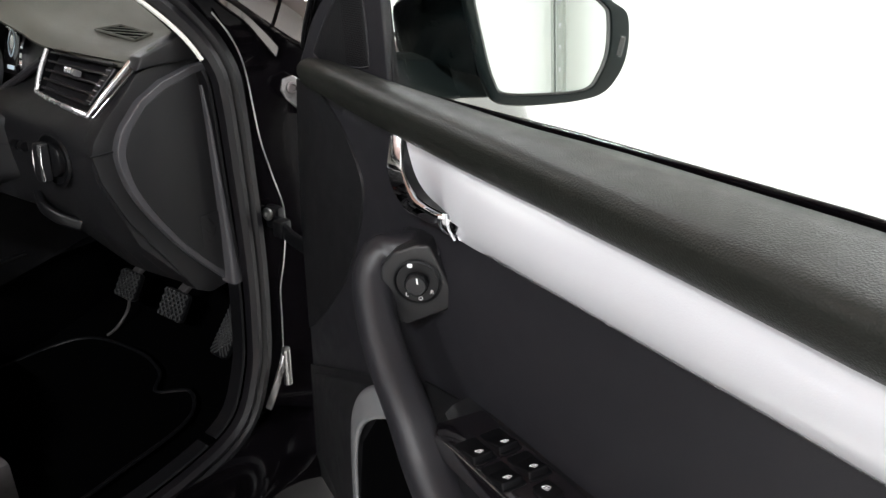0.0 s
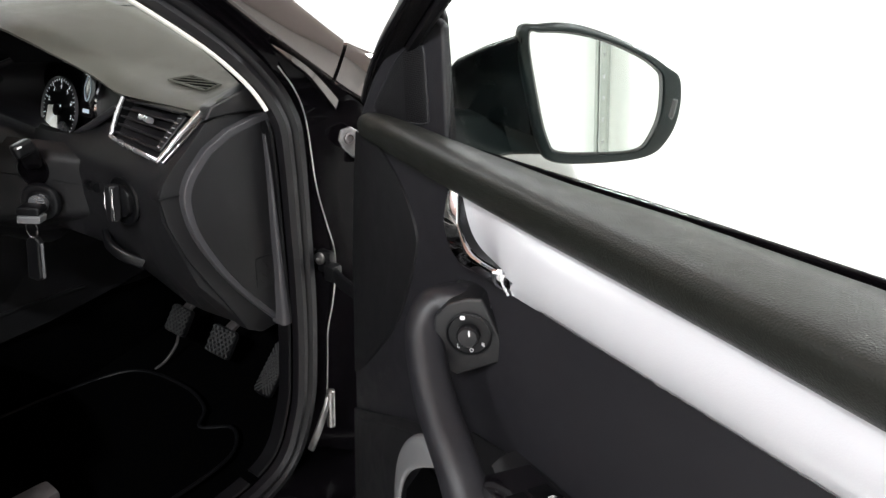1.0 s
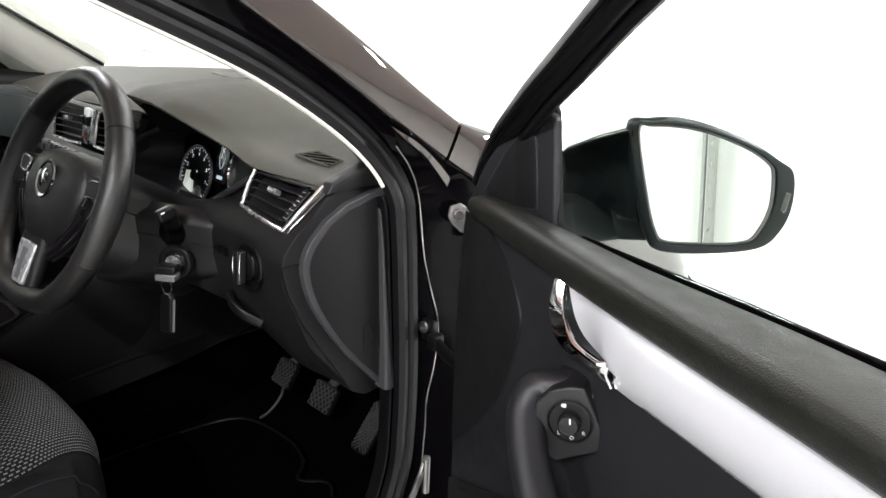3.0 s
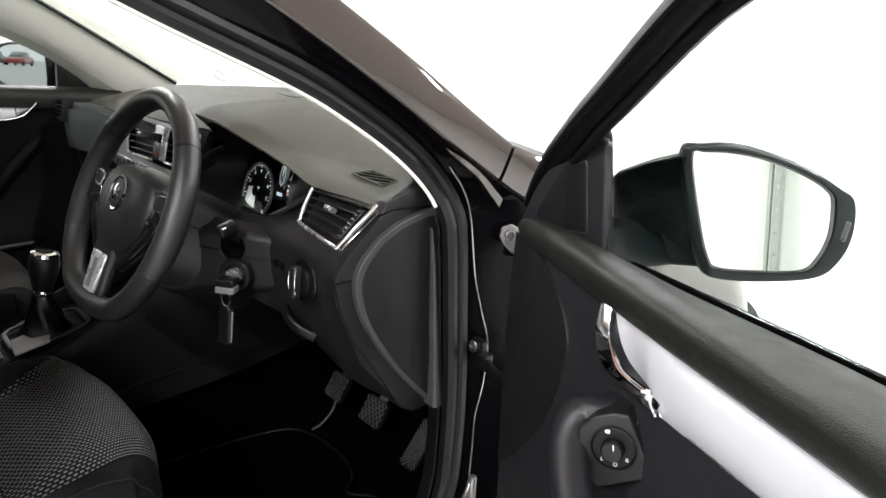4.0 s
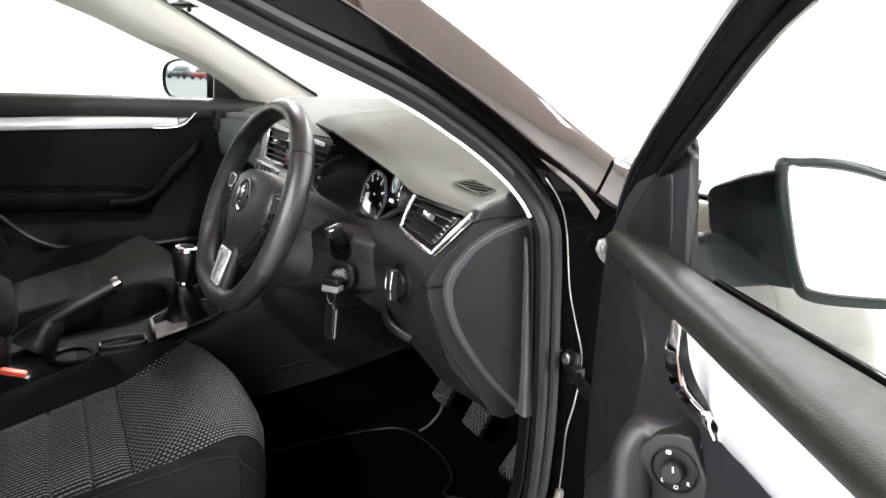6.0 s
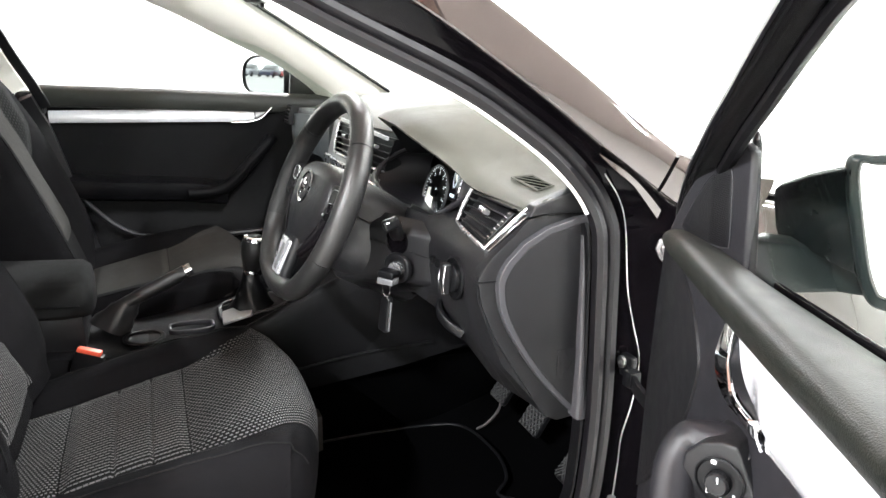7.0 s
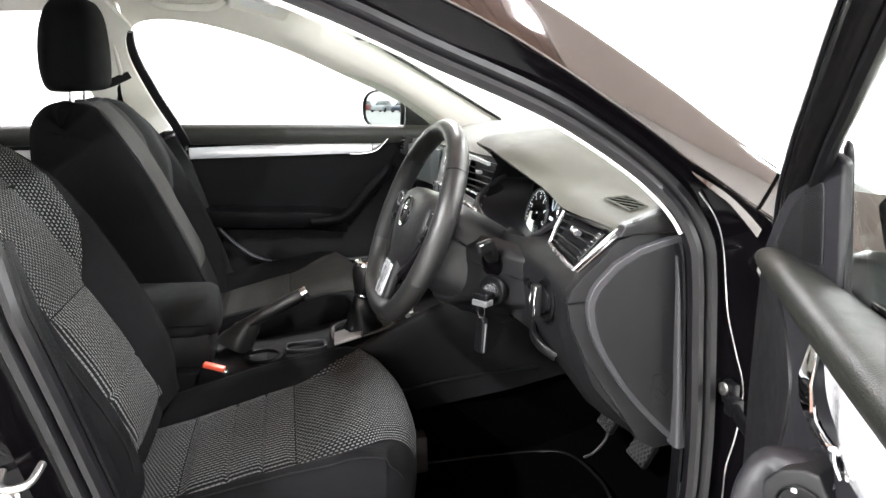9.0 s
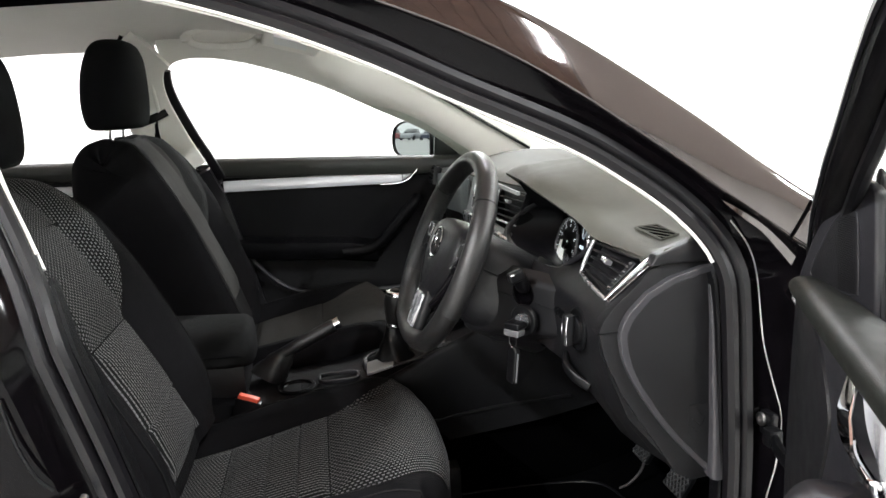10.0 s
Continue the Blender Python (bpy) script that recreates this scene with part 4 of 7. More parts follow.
g = part("window_glass", grid(dglass, 16, 10, 0.004), GLASS, door, "clear raised door glass")
g.visible_shadow = False
part("glass_divider", sweep([D(0.144, 0.046, 0.866), D(0.138, 0.046, 0.90), D(0.127, 0.045, 0.955), D(0.118, 0.0435, 1.002), D(0.115, 0.043, 1.010), D(0.112, 0.043, 1.014)], rrect(0.012, 0.008, 0.003, 2), up=tuple(-DV), scale=[1, 1, 1, 1, 0.85, 0.4]), RUBBER, door, "black glass divider bar")
tx_ = (DU + DV * 0.25).normalized()
TW = basis(D(0, 0, 0), tx_, (0, 0, 1), tx_.cross(Vector((0, 0, 1))))
tw = [(-0.006, 0.872), (0.000, 0.890)] + [(p.x * 1.031, p.y) for p in cr([(0.010, 0.908, 0), (0.025, 0.9345, 0), (0.050, 0.964, 0), (0.074, 0.988, 0), (0.092, 0.999, 0), (0.112, 1.0045, 0)], 4)] + [(0.128, 1.0035), (0.138, 0.997), (0.152, 0.868)]
corner = part("mirror_corner", prism(tw, 0.011, TW @ pose(0, 0, -0.002), 0.0050, 4), GREY_PLASTIC, door, "dark grey mirror corner cover")
tg = [(p.x * 1.031, p.y) for p in cr([(0.030, 0.896, 0), (0.028, 0.902, 0), (0.042, 0.925, 0), (0.064, 0.955, 0), (0.082, 0.970, 0), (0.100, 0.9745, 0), (0.1075, 0.971, 0), (0.112, 0.945, 0), (0.117, 0.905, 0), (0.113, 0.8975, 0), (0.085, 0.893, 0), (0.048, 0.8915, 0)], 4, True)]
part("grille_rim", tube([TW @ Vector((a, b, -0.0018)) for a, b in tg], 0.0014, 6, closed=True), GREY_PLASTIC, corner, "grey rim of the tweeter grille")
gr = part("tweeter_grille", prism(tg, 0.006, TW @ pose(0, 0, -0.0010), 0.0012), PLASTIC, corner, "black tweeter grille")
dots = []
for j in range(34):
    for i in range(16):
        z_ = 0.8965 + 0.0022 * j
        u_ = 0.0845 + 0.0024 * i + 0.0012 * (j % 2) - 0.10 * (z_ - 0.8965)
        if u_ < 0.1175 - 0.13 * (z_ - 0.8965) and u_ > 0.0845 - 0.10 * (z_ - 0.8965) and (z_ < 0.966 or u_ > 0.088):
            dots.append((u_, z_))
bmr = bmesh.new()
for u_, z_ in dots:
    for du, dz in ((-0.0007, 0), (0, -0.0007), (0.0007, 0), (0, 0.0007)):
        bmr.verts.new(TW @ Vector((u_ + du, z_ + dz, -0.0007)))
bmr.verts.ensure_lookup_table()
for k in range(len(dots)):
    bmr.faces.new(bmr.verts[4 * k:4 * k + 4])
part("perforations", bmr, CARPET, gr, "fine dark perforations")

# door mirror: glass and housing outlines in the mirror's own plane
MG = [(0.1285, 0.985), (0.1415, 0.991), (0.1755, 0.990), (0.2095, 0.983), (0.2465, 0.969), (0.269, 0.955), (0.2755, 0.943), (0.2755, 0.909), (0.266, 0.8835), (0.251, 0.8695), (0.206, 0.867), (0.163, 0.8695), (0.152, 0.8805), (0.142, 0.913)]
MH = [(0.118, 0.991), (0.1405, 1.000), (0.174, 1.001), (0.2095, 0.993), (0.2525, 0.977), (0.285, 0.958), (0.303, 0.944), (0.3045, 0.908), (0.293, 0.879), (0.2685, 0.860), (0.209, 0.854), (0.160, 0.857), (0.144, 0.873), (0.132, 0.915)]
MGC = [(p.x, p.y) for p in cr([(a, b, 0) for a, b in MG], 5, True)]
MHC = [(p.x, p.y) for p in cr([(a, b, 0) for a, b in MH], 5, True)]
MN = (DU - DV * 0.25 + Vector((0, 0, 0.11))).normalized()


def mirror_pt(v, z, d):
    return D(0.17 + 0.25 * (v - 0.2) - 0.11 * (z - 0.926), v, z) + MN * d


def mirror_ring(k, d, grow=0.0, shrink=1.0):
    """A ring between the glass outline (k 0) and the housing outline (k 1), d proud of the glass."""
    out = []
    for (gv, gz), (hv, hz) in zip(MGC, MHC):
        v, z = lerp(gv, hv, k), lerp(gz, hz, k)
        c = Vector((v - 0.21, z - 0.926))
        c *= (c.length + grow) / c.length * shrink
        out.append(mirror_pt(0.21 + c.x, 0.926 + c.y, d))
    return out


mir = part("mirror_housing", loft([mirror_ring(0.0, -0.006, 0.001), mirror_ring(0.0, -0.001, 0.0015), mirror_ring(0.12, 0.0025, 0.001), mirror_ring(0.5, 0.002), mirror_ring(0.88, -0.001), mirror_ring(1.0, -0.006), mirror_ring(1.0, -0.012, -0.0005), mirror_ring(1.0, -0.035, -0.010),
                                   mirror_ring(1.0, -0.065, -0.024), mirror_ring(1.0, -0.09, -0.04), mirror_ring(1.0, -0.105, -0.060)]), MIRROR_SHELL, door, "blue-black door mirror housing")
part("mirror_glass", loft([mirror_ring(0.0, 0.0, -0.0005), mirror_ring(0.0, -0.003, -0.0005)]), MIRROR, mir, "clear mirror glass")
part("glass_edge", loft([mirror_ring(0.0, 0.0008, -0.0008), mirror_ring(0.04, 0.0015, 0.0012), mirror_ring(0.04, -0.003, 0.0012), mirror_ring(0.0, -0.003, -0.0008)], False, True), GLOSS_BLACK, mir)
RPM = basis(mirror_pt(0.2915, 0.913, 0.0016), (DV + DU * 0.25).normalized(), MN.cross((DV + DU * 0.25).normalized()), MN)
part("lamp_frame", prism(rrect(0.0085, 0.022, 0.002), 0.003, RPM @ pose(0, 0, 0.0004, 0, 0, -12), 0.0006), SATIN_GREY, mir)
part("repeater_lamp", prism(rrect(0.0062, 0.0195, 0.0015), 0.003, RPM @ pose(0, 0, 0.0010, 0, 0, -12), 0.0006), GLOSS_BLACK, mir, "small dark blind-spot lamp in a grey frame")


def block_ring(t, b, deep, k, chamfer=0.008):
    """A rounded upright section: t and b are its upper and lower edge (u, v, z) facing the car."""
    T, B = D(*t), D(*b)
    m = (T + B) / 2
    into = (DV * 0.75 - DU * 0.66).normalized() * deep
    c = (T - B).normalized() * chamfer
    i2 = into.normalized() * chamfer
    ring = [T - c, T - c * 0.3 + i2 * 0.3, T + i2, T + into - i2, T + into - c, B + into + c, B + into - i2, B + i2, B + c * 0.3 + i2 * 0.3, B + c]
    return [m + into / 2 + (p - m - into / 2) * k for p in ring]


arm_ = [(0.0, 0.80), (0.03, 0.93), (0.10, 1.0), (0.5, 1.0), (1.0, 1.0)]
part("mirror_arm", loft([block_ring((lerp(0.043, 0.146, k), lerp(0.092, 0.119, k), lerp(0.948, 0.990, k) + 0.012 * k * (1 - k)), (lerp(0.012, 0.138, k), lerp(0.116, 0.146, k), lerp(0.886, 0.880, k)), lerp(0.04, 0.06, k), w) for k, w in arm_]), MIRROR_BLACK, mir, "black inner side of the mirror", 50)
part("mirror_foot", loft([block_ring((lerp(0.076, 0.070, k), lerp(0.055, 0.152, k), lerp(0.898, 0.888, k)), (lerp(0.080, 0.092, k), lerp(0.066, 0.157, k), lerp(0.838, 0.848, k)), 0.05, w, 0.005) for k, w in ((0.0, 1.0), (0.5, 1.0), (0.97, 1.0), (1.0, 0.95))]), MIRROR_SHELL, mir, "dark mirror foot", 50)
part("foot_base", loft([block_ring((lerp(0.074, 0.128, k), lerp(0.146, 0.200, k), lerp(0.892, 0.884, k)), (lerp(0.090, 0.132, k), lerp(0.156, 0.205, k), lerp(0.847, 0.853, k)), 0.05, 1.0, 0.005) for k in (0.0, 0.5, 1.0)]), MIRROR_SHELL, mir, "dark underside of the mirror", 50)

# hinges, check strap, seal highlight on the hinge side
hinge = thing("upper_hinge", "silver upper door hinge with a round bolt head", "hinge", (0.86, 0.385, 0.84))
hz = Vector((0.85, -0.48, 0.20)).normalized()
hx = Vector((0.49, 0.87, 0)).normalized()
HM = basis((0.788, 0.408, 0.829), hx, hz.cross(hx), hz)
part("hinge_leaf", prism([(-0.010, 0.012), (0.004, 0.016), (0.014, 0.010), (0.020, -0.016), (0.018, -0.030), (0.004, -0.026), (-0.008, -0.014), (-0.014, -0.002)], 0.006, HM, 0.0025, 3), HINGE, hinge, "pale pressed steel leaf")
part("washer", lathe([(0.0, 0.0), (0.0125, 0.0), (0.0125, 0.002), (0.0095, 0.0026), (0.0, 0.0026)], HM, 24), HINGE, hinge)
part("bolt_head", lathe([(0.0, 0.0), (0.0078, 0.0), (0.0074, 0.006), (0.0050, 0.0068), (0.0042, 0.004), (0.0, 0.004)], HM @ pose(0, 0, 0.002), 18), STEEL_DARK, hinge)
part("knuckle", lathe([(0.0, -0.022), (0.007, -0.022), (0.007, 0.022), (0.0, 0.022)], pose(0.808, 0.425, 0.800), 16), HINGE, hinge)
hinge = thing("lower_hinge", "silver lower door hinge", "hinge", (0.835, 0.40, 0.42))
part("hinge_leaf", sweep(cr([(0.802, 0.345, 0.462), (0.806, 0.332, 0.440), (0.800, 0.322, 0.405), (0.790, 0.318, 0.375)], 5), rrect(0.006, 0.010, 0.002, 2)), HINGE, hinge)
part("hinge_pin", lathe([(0.0, -0.03), (0.006, -0.03), (0.006, 0.03), (0.0, 0.032)], pose(0.806, 0.345, 0.44), 14), ZINC, hinge)
check = thing("check_strap", "black door check strap in a bracket", "door check", (0.78, 0.39, 0.63))
part("bracket", box((0.764, 0.384, 0.650), (0.026, 0.012, 0.034), 0.004), SMOOTH_BLACK, check)
part("bracket_bolt", lathe([(0.0, 0.0), (0.009, 0.0), (0.009, 0.004), (0.004, 0.005), (0.0, 0.003)], basis((0.760, 0.377, 0.656), (1, 0, 0), (0, 0, 1), (0, -1, 0)), 14), ZINC, check)
part("strap", sweep([(0.770, 0.380, 0.646), (0.81, 0.368, 0.636), (0.865, 0.36, 0.628)], rrect(0.008, 0.020, 0.002, 2)), SMOOTH_BLACK, check)
part("guide_block", box((0.786, 0.375, 0.642), (0.018, 0.020, 0.024), 0.004), SMOOTH_BLACK, check)
# bright line along the seal's edge: a highlight built as a thin tube
glint = thing("seal_highlight", "thin pale highlight along the door seal edge, made as a tube", "seal edge", (0.80, 0.43, 0.45))
part("highlight_line", tube(cr([(0.738, 0.335, 0.925), (0.744, 0.356, 0.893), (0.753, 0.365, 0.853), (0.757, 0.375, 0.767), (0.759, 0.389, 0.712), (0.763, 0.401, 0.665), (0.763, 0.403, 0.628), (0.761, 0.398, 0.580), (0.759, 0.388, 0.533), (0.759, 0.386, 0.484), (0.758, 0.382, 0.40)], 6), 0.0011, 6), ZINC, glint)
# ---------- dashboard ----------
dash = thing("dashboard", "dark grey soft-touch dashboard with chrome-edged air vents", "dashboard", (0, 0.4, 0.56))


def lip(x):
    """Rear edge of the dashboard's top pad."""
    y = curve1([(-0.72, 0.250), (-0.60, 0.230), (-0.25, 0.205), (0.05, 0.222), (0.18, 0.240), (0.245, 0.235), (0.285, 0.180), (0.33, 0.146), (0.40, 0.156), (0.55, 0.212), (0.63, 0.230), (0.69, 0.238), (0.72, 0.244)], x)
    z = curve1([(-0.72, 0.885), (-0.50, 0.905), (0.0, 0.918), (0.14, 0.921), (0.235, 0.918), (0.285, 0.948), (0.33, 0.972), (0.39, 0.966)], x) if x < 0.39 else \
        line1([(0.39, 0.966), (0.42, 0.960), (0.45, 0.948), (0.50, 0.922), (0.545, 0.900), (0.58, 0.890), (0.63, 0.882), (0.69, 0.878), (0.72, 0.885)], x)
    return Vector((x, y, z))


def base(x):
    """Front edge of the top pad, under the windscreen."""
    k = 1 - (x / 0.72) ** 2
    return Vector((x * 0.93, 0.47 + 0.25 * k, 0.925 + 0.022 * k))


def top(u, v):
    x = lerp(-0.718, 0.718, u)
    a, b = lip(x), base(x)
    k = smooth(v) * 0.55 + v * 0.45
    p = a.lerp(b, v)
    crown = 0.020 * math.sin(math.pi * min(1, v * 1.15)) * smooth((0.70 - abs(x)) / 0.2)
    crown += line1([(0.56, 0.0), (0.655, 0.004), (0.72, 0.006)], x) * math.sin(math.pi * v ** 0.6)
    ridge = -0.010 * smooth((v - 0.37) / 0.07) * smooth((x - 0.10) / 0.12) * (1 - smooth((x - 0.48) / 0.15))
    drop = 0.010 * smooth((0.05 - v) / 0.05)
    p.z = lerp(a.z, b.z, k) + crown + ridge - drop
    return p


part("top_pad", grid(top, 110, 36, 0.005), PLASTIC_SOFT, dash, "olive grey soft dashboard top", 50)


def face_rows(x0, x1, n, sec):
    return [[Vector((lerp(x0, x1, i / n), y, z)) for y, z in sec(lerp(x0, x1, i / n))] for i in range(n + 1)]


def sec_right(x):
    a = lip(x)
    zb = line1([(0.44, 0.690), (0.56, 0.678), (0.62, 0.650), (0.68, 0.602), (0.712, 0.558)], x)
    yb = line1([(0.44, 0.150), (0.56, 0.176), (0.62, 0.194), (0.68, 0.222), (0.712, 0.285)], x)
    f = line1([(0.44, 0.150), (0.52, 0.160), (0.712, 0.166)], x)
    top_y = min(a.y + 0.004, line1([(0.44, 0.175), (0.55, 0.214), (0.72, 0.245)], x))
    tz = min(a.z - 0.004, line1([(0.44, 0.797), (0.50, 0.826), (0.53, 0.850), (0.575, 0.876), (0.66, 0.872), (0.72, 0.858)], x))
    return [(top_y + 0.10, tz), (top_y + 0.010, tz), (f + lerp(0.036, 0.012, smooth((0.545 - x) / 0.05)), 0.826), (f + lerp(0.006, 0.018, smooth((x - 0.66) / 0.05)), 0.812), (f, 0.790), (f + 0.001, 0.755), (lerp(f, yb, 0.35), lerp(0.755, zb, 0.5)), (yb - 0.006, zb + 0.012), (yb + 0.010, zb), (yb + 0.12, zb - 0.01), (0.42, 0.70)]


part("fascia", loft(face_rows(0.44, 0.712, 22, sec_right)), PLASTIC, dash, "black grained lower fascia", 50)


def far_end(x):
    """How far the passenger end of the fascia comes back towards the seat."""
    return 0.050 * smooth((-0.38 - x) / 0.22)


def sec_left(x):
    a = lip(x) - Vector((0, far_end(x), 0.0))
    return [(a.y + 0.12, a.z - 0.006), (a.y + 0.006, a.z - 0.006), (a.y - 0.004, a.z - 0.03), (a.y - 0.006, 0.80), (a.y + 0.004, 0.775), (a.y + 0.012, 0.76), (a.y + 0.03, 0.66), (a.y + 0.07, 0.57), (a.y + 0.14, 0.56), (0.45, 0.70)]


part("glovebox_side", loft(face_rows(-0.694, 0.155, 42, sec_left)), PLASTIC, dash, "black passenger side fascia", 50)
# satin decor panel on the passenger side
bm = grid(lambda u, v: Vector((lerp(-0.60, -0.24, u), lip(lerp(-0.60, -0.24, u)).y - far_end(lerp(-0.60, -0.24, u)) - 0.010 - 0.004 * math.sin(math.pi * v), lerp(0.778, lip(lerp(-0.60, -0.24, u)).z - 0.022, v))), 16, 8, 0.004)
part("decor_panel", bm, mat("slate_decor_film", (0.120, 0.135, 0.138), 0.36, mottle=0.06), dash, "slate grey decor panel")
# knee side under the column, in the plastic darkened for the footwell
part("knee_panel", loft(face_rows(0.20, 0.45, 8, lambda x: [(0.30, 0.745), (0.205, 0.745), (0.178, 0.775), (0.150, 0.74), (0.150, 0.70), (0.17, 0.675), (0.30, 0.66), (0.40, 0.70)])), FOOT_SHADE, dash, "black knee panel with footwell shade in its colour")

# end cover, seen with the door open
outer = [(0.345, 0.872), (0.255, 0.8695), (0.236, 0.864), (0.215, 0.842), (0.186, 0.817), (0.171, 0.799), (0.165, 0.784), (0.172, 0.748), (0.196, 0.694), (0.236, 0.632), (0.278, 0.565), (0.302, 0.552), (0.345, 0.556)]
END = basis((0.716, 0, 0), (0, 1, 0), (0, 0, 1), (1, 0, 0))
part("end_panel", prism(outer, 0.03, END, 0.004), PLASTIC, dash, "black dashboard end panel")
inner = [(p.x, p.y) for p in cr([(0.205, 0.812, 0), (0.1955, 0.797, 0), (0.1905, 0.775, 0), (0.199, 0.735, 0), (0.222, 0.690, 0), (0.262, 0.632, 0), (0.312, 0.576, 0), (0.330, 0.560, 0)], 5)]
inner = [(0.334, 0.866), (0.305, 0.864), (0.262, 0.853), (0.228, 0.835)] + inner + [(0.338, 0.62), (0.337, 0.70), (0.334, 0.80)]
cover = part("end_cover", prism(inner, 0.012, basis((0.7265, 0, 0), (0, 1, 0), (0, 0, 1), (1, 0, 0)), 0.0085, 5), RIM_GREY, dash, "black fuse box end cover with a grey rounded rim")
k_in = [((y - 0.265) * 0.905 + 0.2675, (z - 0.73) * 0.925 + 0.731) for y, z in inner]
part("cover_face", prism(k_in, 0.004, basis((0.7275, 0, 0), (0, 1, 0), (0, 0, 1), (1, 0, 0)), 0.0015), PLASTIC, cover, "black cover face")
# moulded airbag symbol and seam groove
for a, b, c, d in ((0.292, 0.654, 0.306, 0.640), (0.300, 0.668, 0.308, 0.656), (0.306, 0.640, 0.312, 0.652), (0.294, 0.640, 0.300, 0.633)):
    part("moulded_symbol", sweep([(0.728, a, b), (0.728, c, d)], rrect(0.0016, 0.0016, 0.0004, 2), up=(1, 0, 0)), SMOOTH_BLACK, cover)
part("moulded_symbol", prism(rrect(0.032, 0.045, 0.004), 0.002, basis((0.7284, 0.304, 0.650), (0, 1, 0), (0, 0, 1), (1, 0, 0)), 0.0006), PLASTIC, cover)
part("panel_gap", sweep([(0.7165, 0.163, 0.783), (0.7165, 0.192, 0.783)], rrect(0.002, 0.003, 0.0005, 2), up=(1, 0, 0)), SMOOTH_BLACK, dash)
# corner wedge of the top pad beside the windscreen pillar
wedge = [(0.234, 0.868), (0.262, 0.8705), (0.335, 0.870), (0.338, 0.905), (0.296, 0.900), (0.243, 0.883)]
part("pad_corner", prism(wedge, 0.022, basis((0.7215, 0, 0), (0, 1, 0), (0, 0, 1), (1, 0, 0)), 0.003, 3), PLASTIC, dash, "black end of the top pad")
# lower pillar kick trim
kt = [Vector((ring_pt(i, -0.010, -0.022))) for i, p in enumerate(RPATH) if 0.553 < p.z < 0.85 and p.y > 0.3]
part("kick_trim", sweep(kt, rrect(0.012, 0.018, 0.004, 3), up=(1, 0, 0), scale=[lerp(1.6, 0.35, i / (len(kt) - 1)) for i in range(len(kt))]), RIM_GREY, dash, "grey lower windscreen pillar trim")


def vent(tl, tr, bl, br, n_slats, thumb=True, name="air_vent", chrome=True):
    """An air vent in a four-cornered opening: recess, slats, chrome edge, slider and wheel."""
    tl, tr, bl, br = map(Vector, (tl, tr, bl, br))
    q = lambda a, b, d=0.0: (bl.lerp(br, a)).lerp(tl.lerp(tr, a), b) + nrm * d
    nrm = (br - bl).cross(tl - bl).normalized()
    if nrm.y > 0:
        nrm = -nrm
    rim = [q(0, 0), q(1, 0), q(1, 1), q(0, 1)]
    v = part(name, loft([[p + nrm * 0.002 for p in rim], [p - nrm * 0.03 for p in rim]], False), SMOOTH_BLACK, dash, "black air vent with chrome edge")
    part("vent_back", loft([[p - nrm * 0.03 for p in rim], [p - nrm * 0.034 for p in rim]]), SMOOTH_BLACK, v)
    right = (br - bl).normalized()
    for i in range(n_slats):
        b = (i + 0.6) / n_slats
        p0, p1 = q(0.03, b, -0.004), q(0.86 if thumb else 0.97, b, -0.004)
        part("slat", sweep([p0, p1], [(-0.009, -0.0006), (0.006, -0.0015), (0.0068, 0.0), (0.006, 0.0015), (-0.009, 0.0006)], up=(tl - bl).normalized()), PLASTIC, v)
    c = q(0.45, 0.62, 0.004)
    part("slider", sweep([c - right * 0.010, c + right * 0.010], rrect(0.010, 0.007, 0.002, 3), up=(tl - bl).normalized()), SATIN if chrome else SMOOTH_BLACK, v, "small vent slider")
    path = [q(0.0, 0.97, 0.003), q(-0.015, 0.5, 0.004), q(-0.01, 0.08, 0.004), q(0.04, -0.03, 0.004), q(0.5, -0.05, 0.004), q(1.0, -0.04, 0.004)]
    if chrome:
        part("chrome_edge", tube(cr(path, 6), 0.0030, 8), SATIN, v, "bright chrome vent edge")
    if thumb:
        part("thumbwheel", sweep([q(0.90, 0.15, 0.003), q(0.93, 0.85, 0.003)], rrect(0.012, 0.006, 0.002, 3), up=tuple(nrm)), SMOOTH_BLACK, v)
        for k in range(7):
            part("wheel_rib", sweep([q(0.880, 0.2 + 0.1 * k, 0.0062), q(0.945, 0.2 + 0.1 * k, 0.0062)], rrect(0.0011, 0.0012, 0.0003, 1), up=tuple(nrm)), SATIN, v)
        bar = [q(0.985, -0.05, 0.002), q(1.02, 0.45, 0.003), q(1.06, 1.02, 0.003)]
        part("chrome_bar", sweep(cr(bar, 5), rrect(0.0055, 0.006, 0.002, 3), up=tuple(nrm)), CHROME, v, "bright chrome vent end bar")
        bar = [q(1.03, -0.03, 0.0), q(1.07, 0.45, 0.0), q(1.11, 0.98, 0.0)]
        part("black_bar", sweep(cr(bar, 5), rrect(0.011, 0.006, 0.0025, 3), up=tuple(nrm)), GLOSS_BLACK, v)
    return v


vent((0.583, 0.216, 0.881), (0.697, 0.240, 0.874), (0.576, 0.197, 0.831), (0.690, 0.190, 0.822), 5)
vent((-0.685, 0.176, 0.893), (-0.585, 0.166, 0.899), (-0.680, 0.158, 0.845), (-0.580, 0.152, 0.848), 5, False, chrome=False)
vent((-0.165, 0.203, 0.896), (-0.010, 0.206, 0.898), (-0.160, 0.189, 0.830), (-0.010, 0.192, 0.834), 5, False)
vent((0.040, 0.212, 0.900), (0.190, 0.226, 0.902), (0.040, 0.196, 0.836), (0.178, 0.206, 0.838), 5, False)
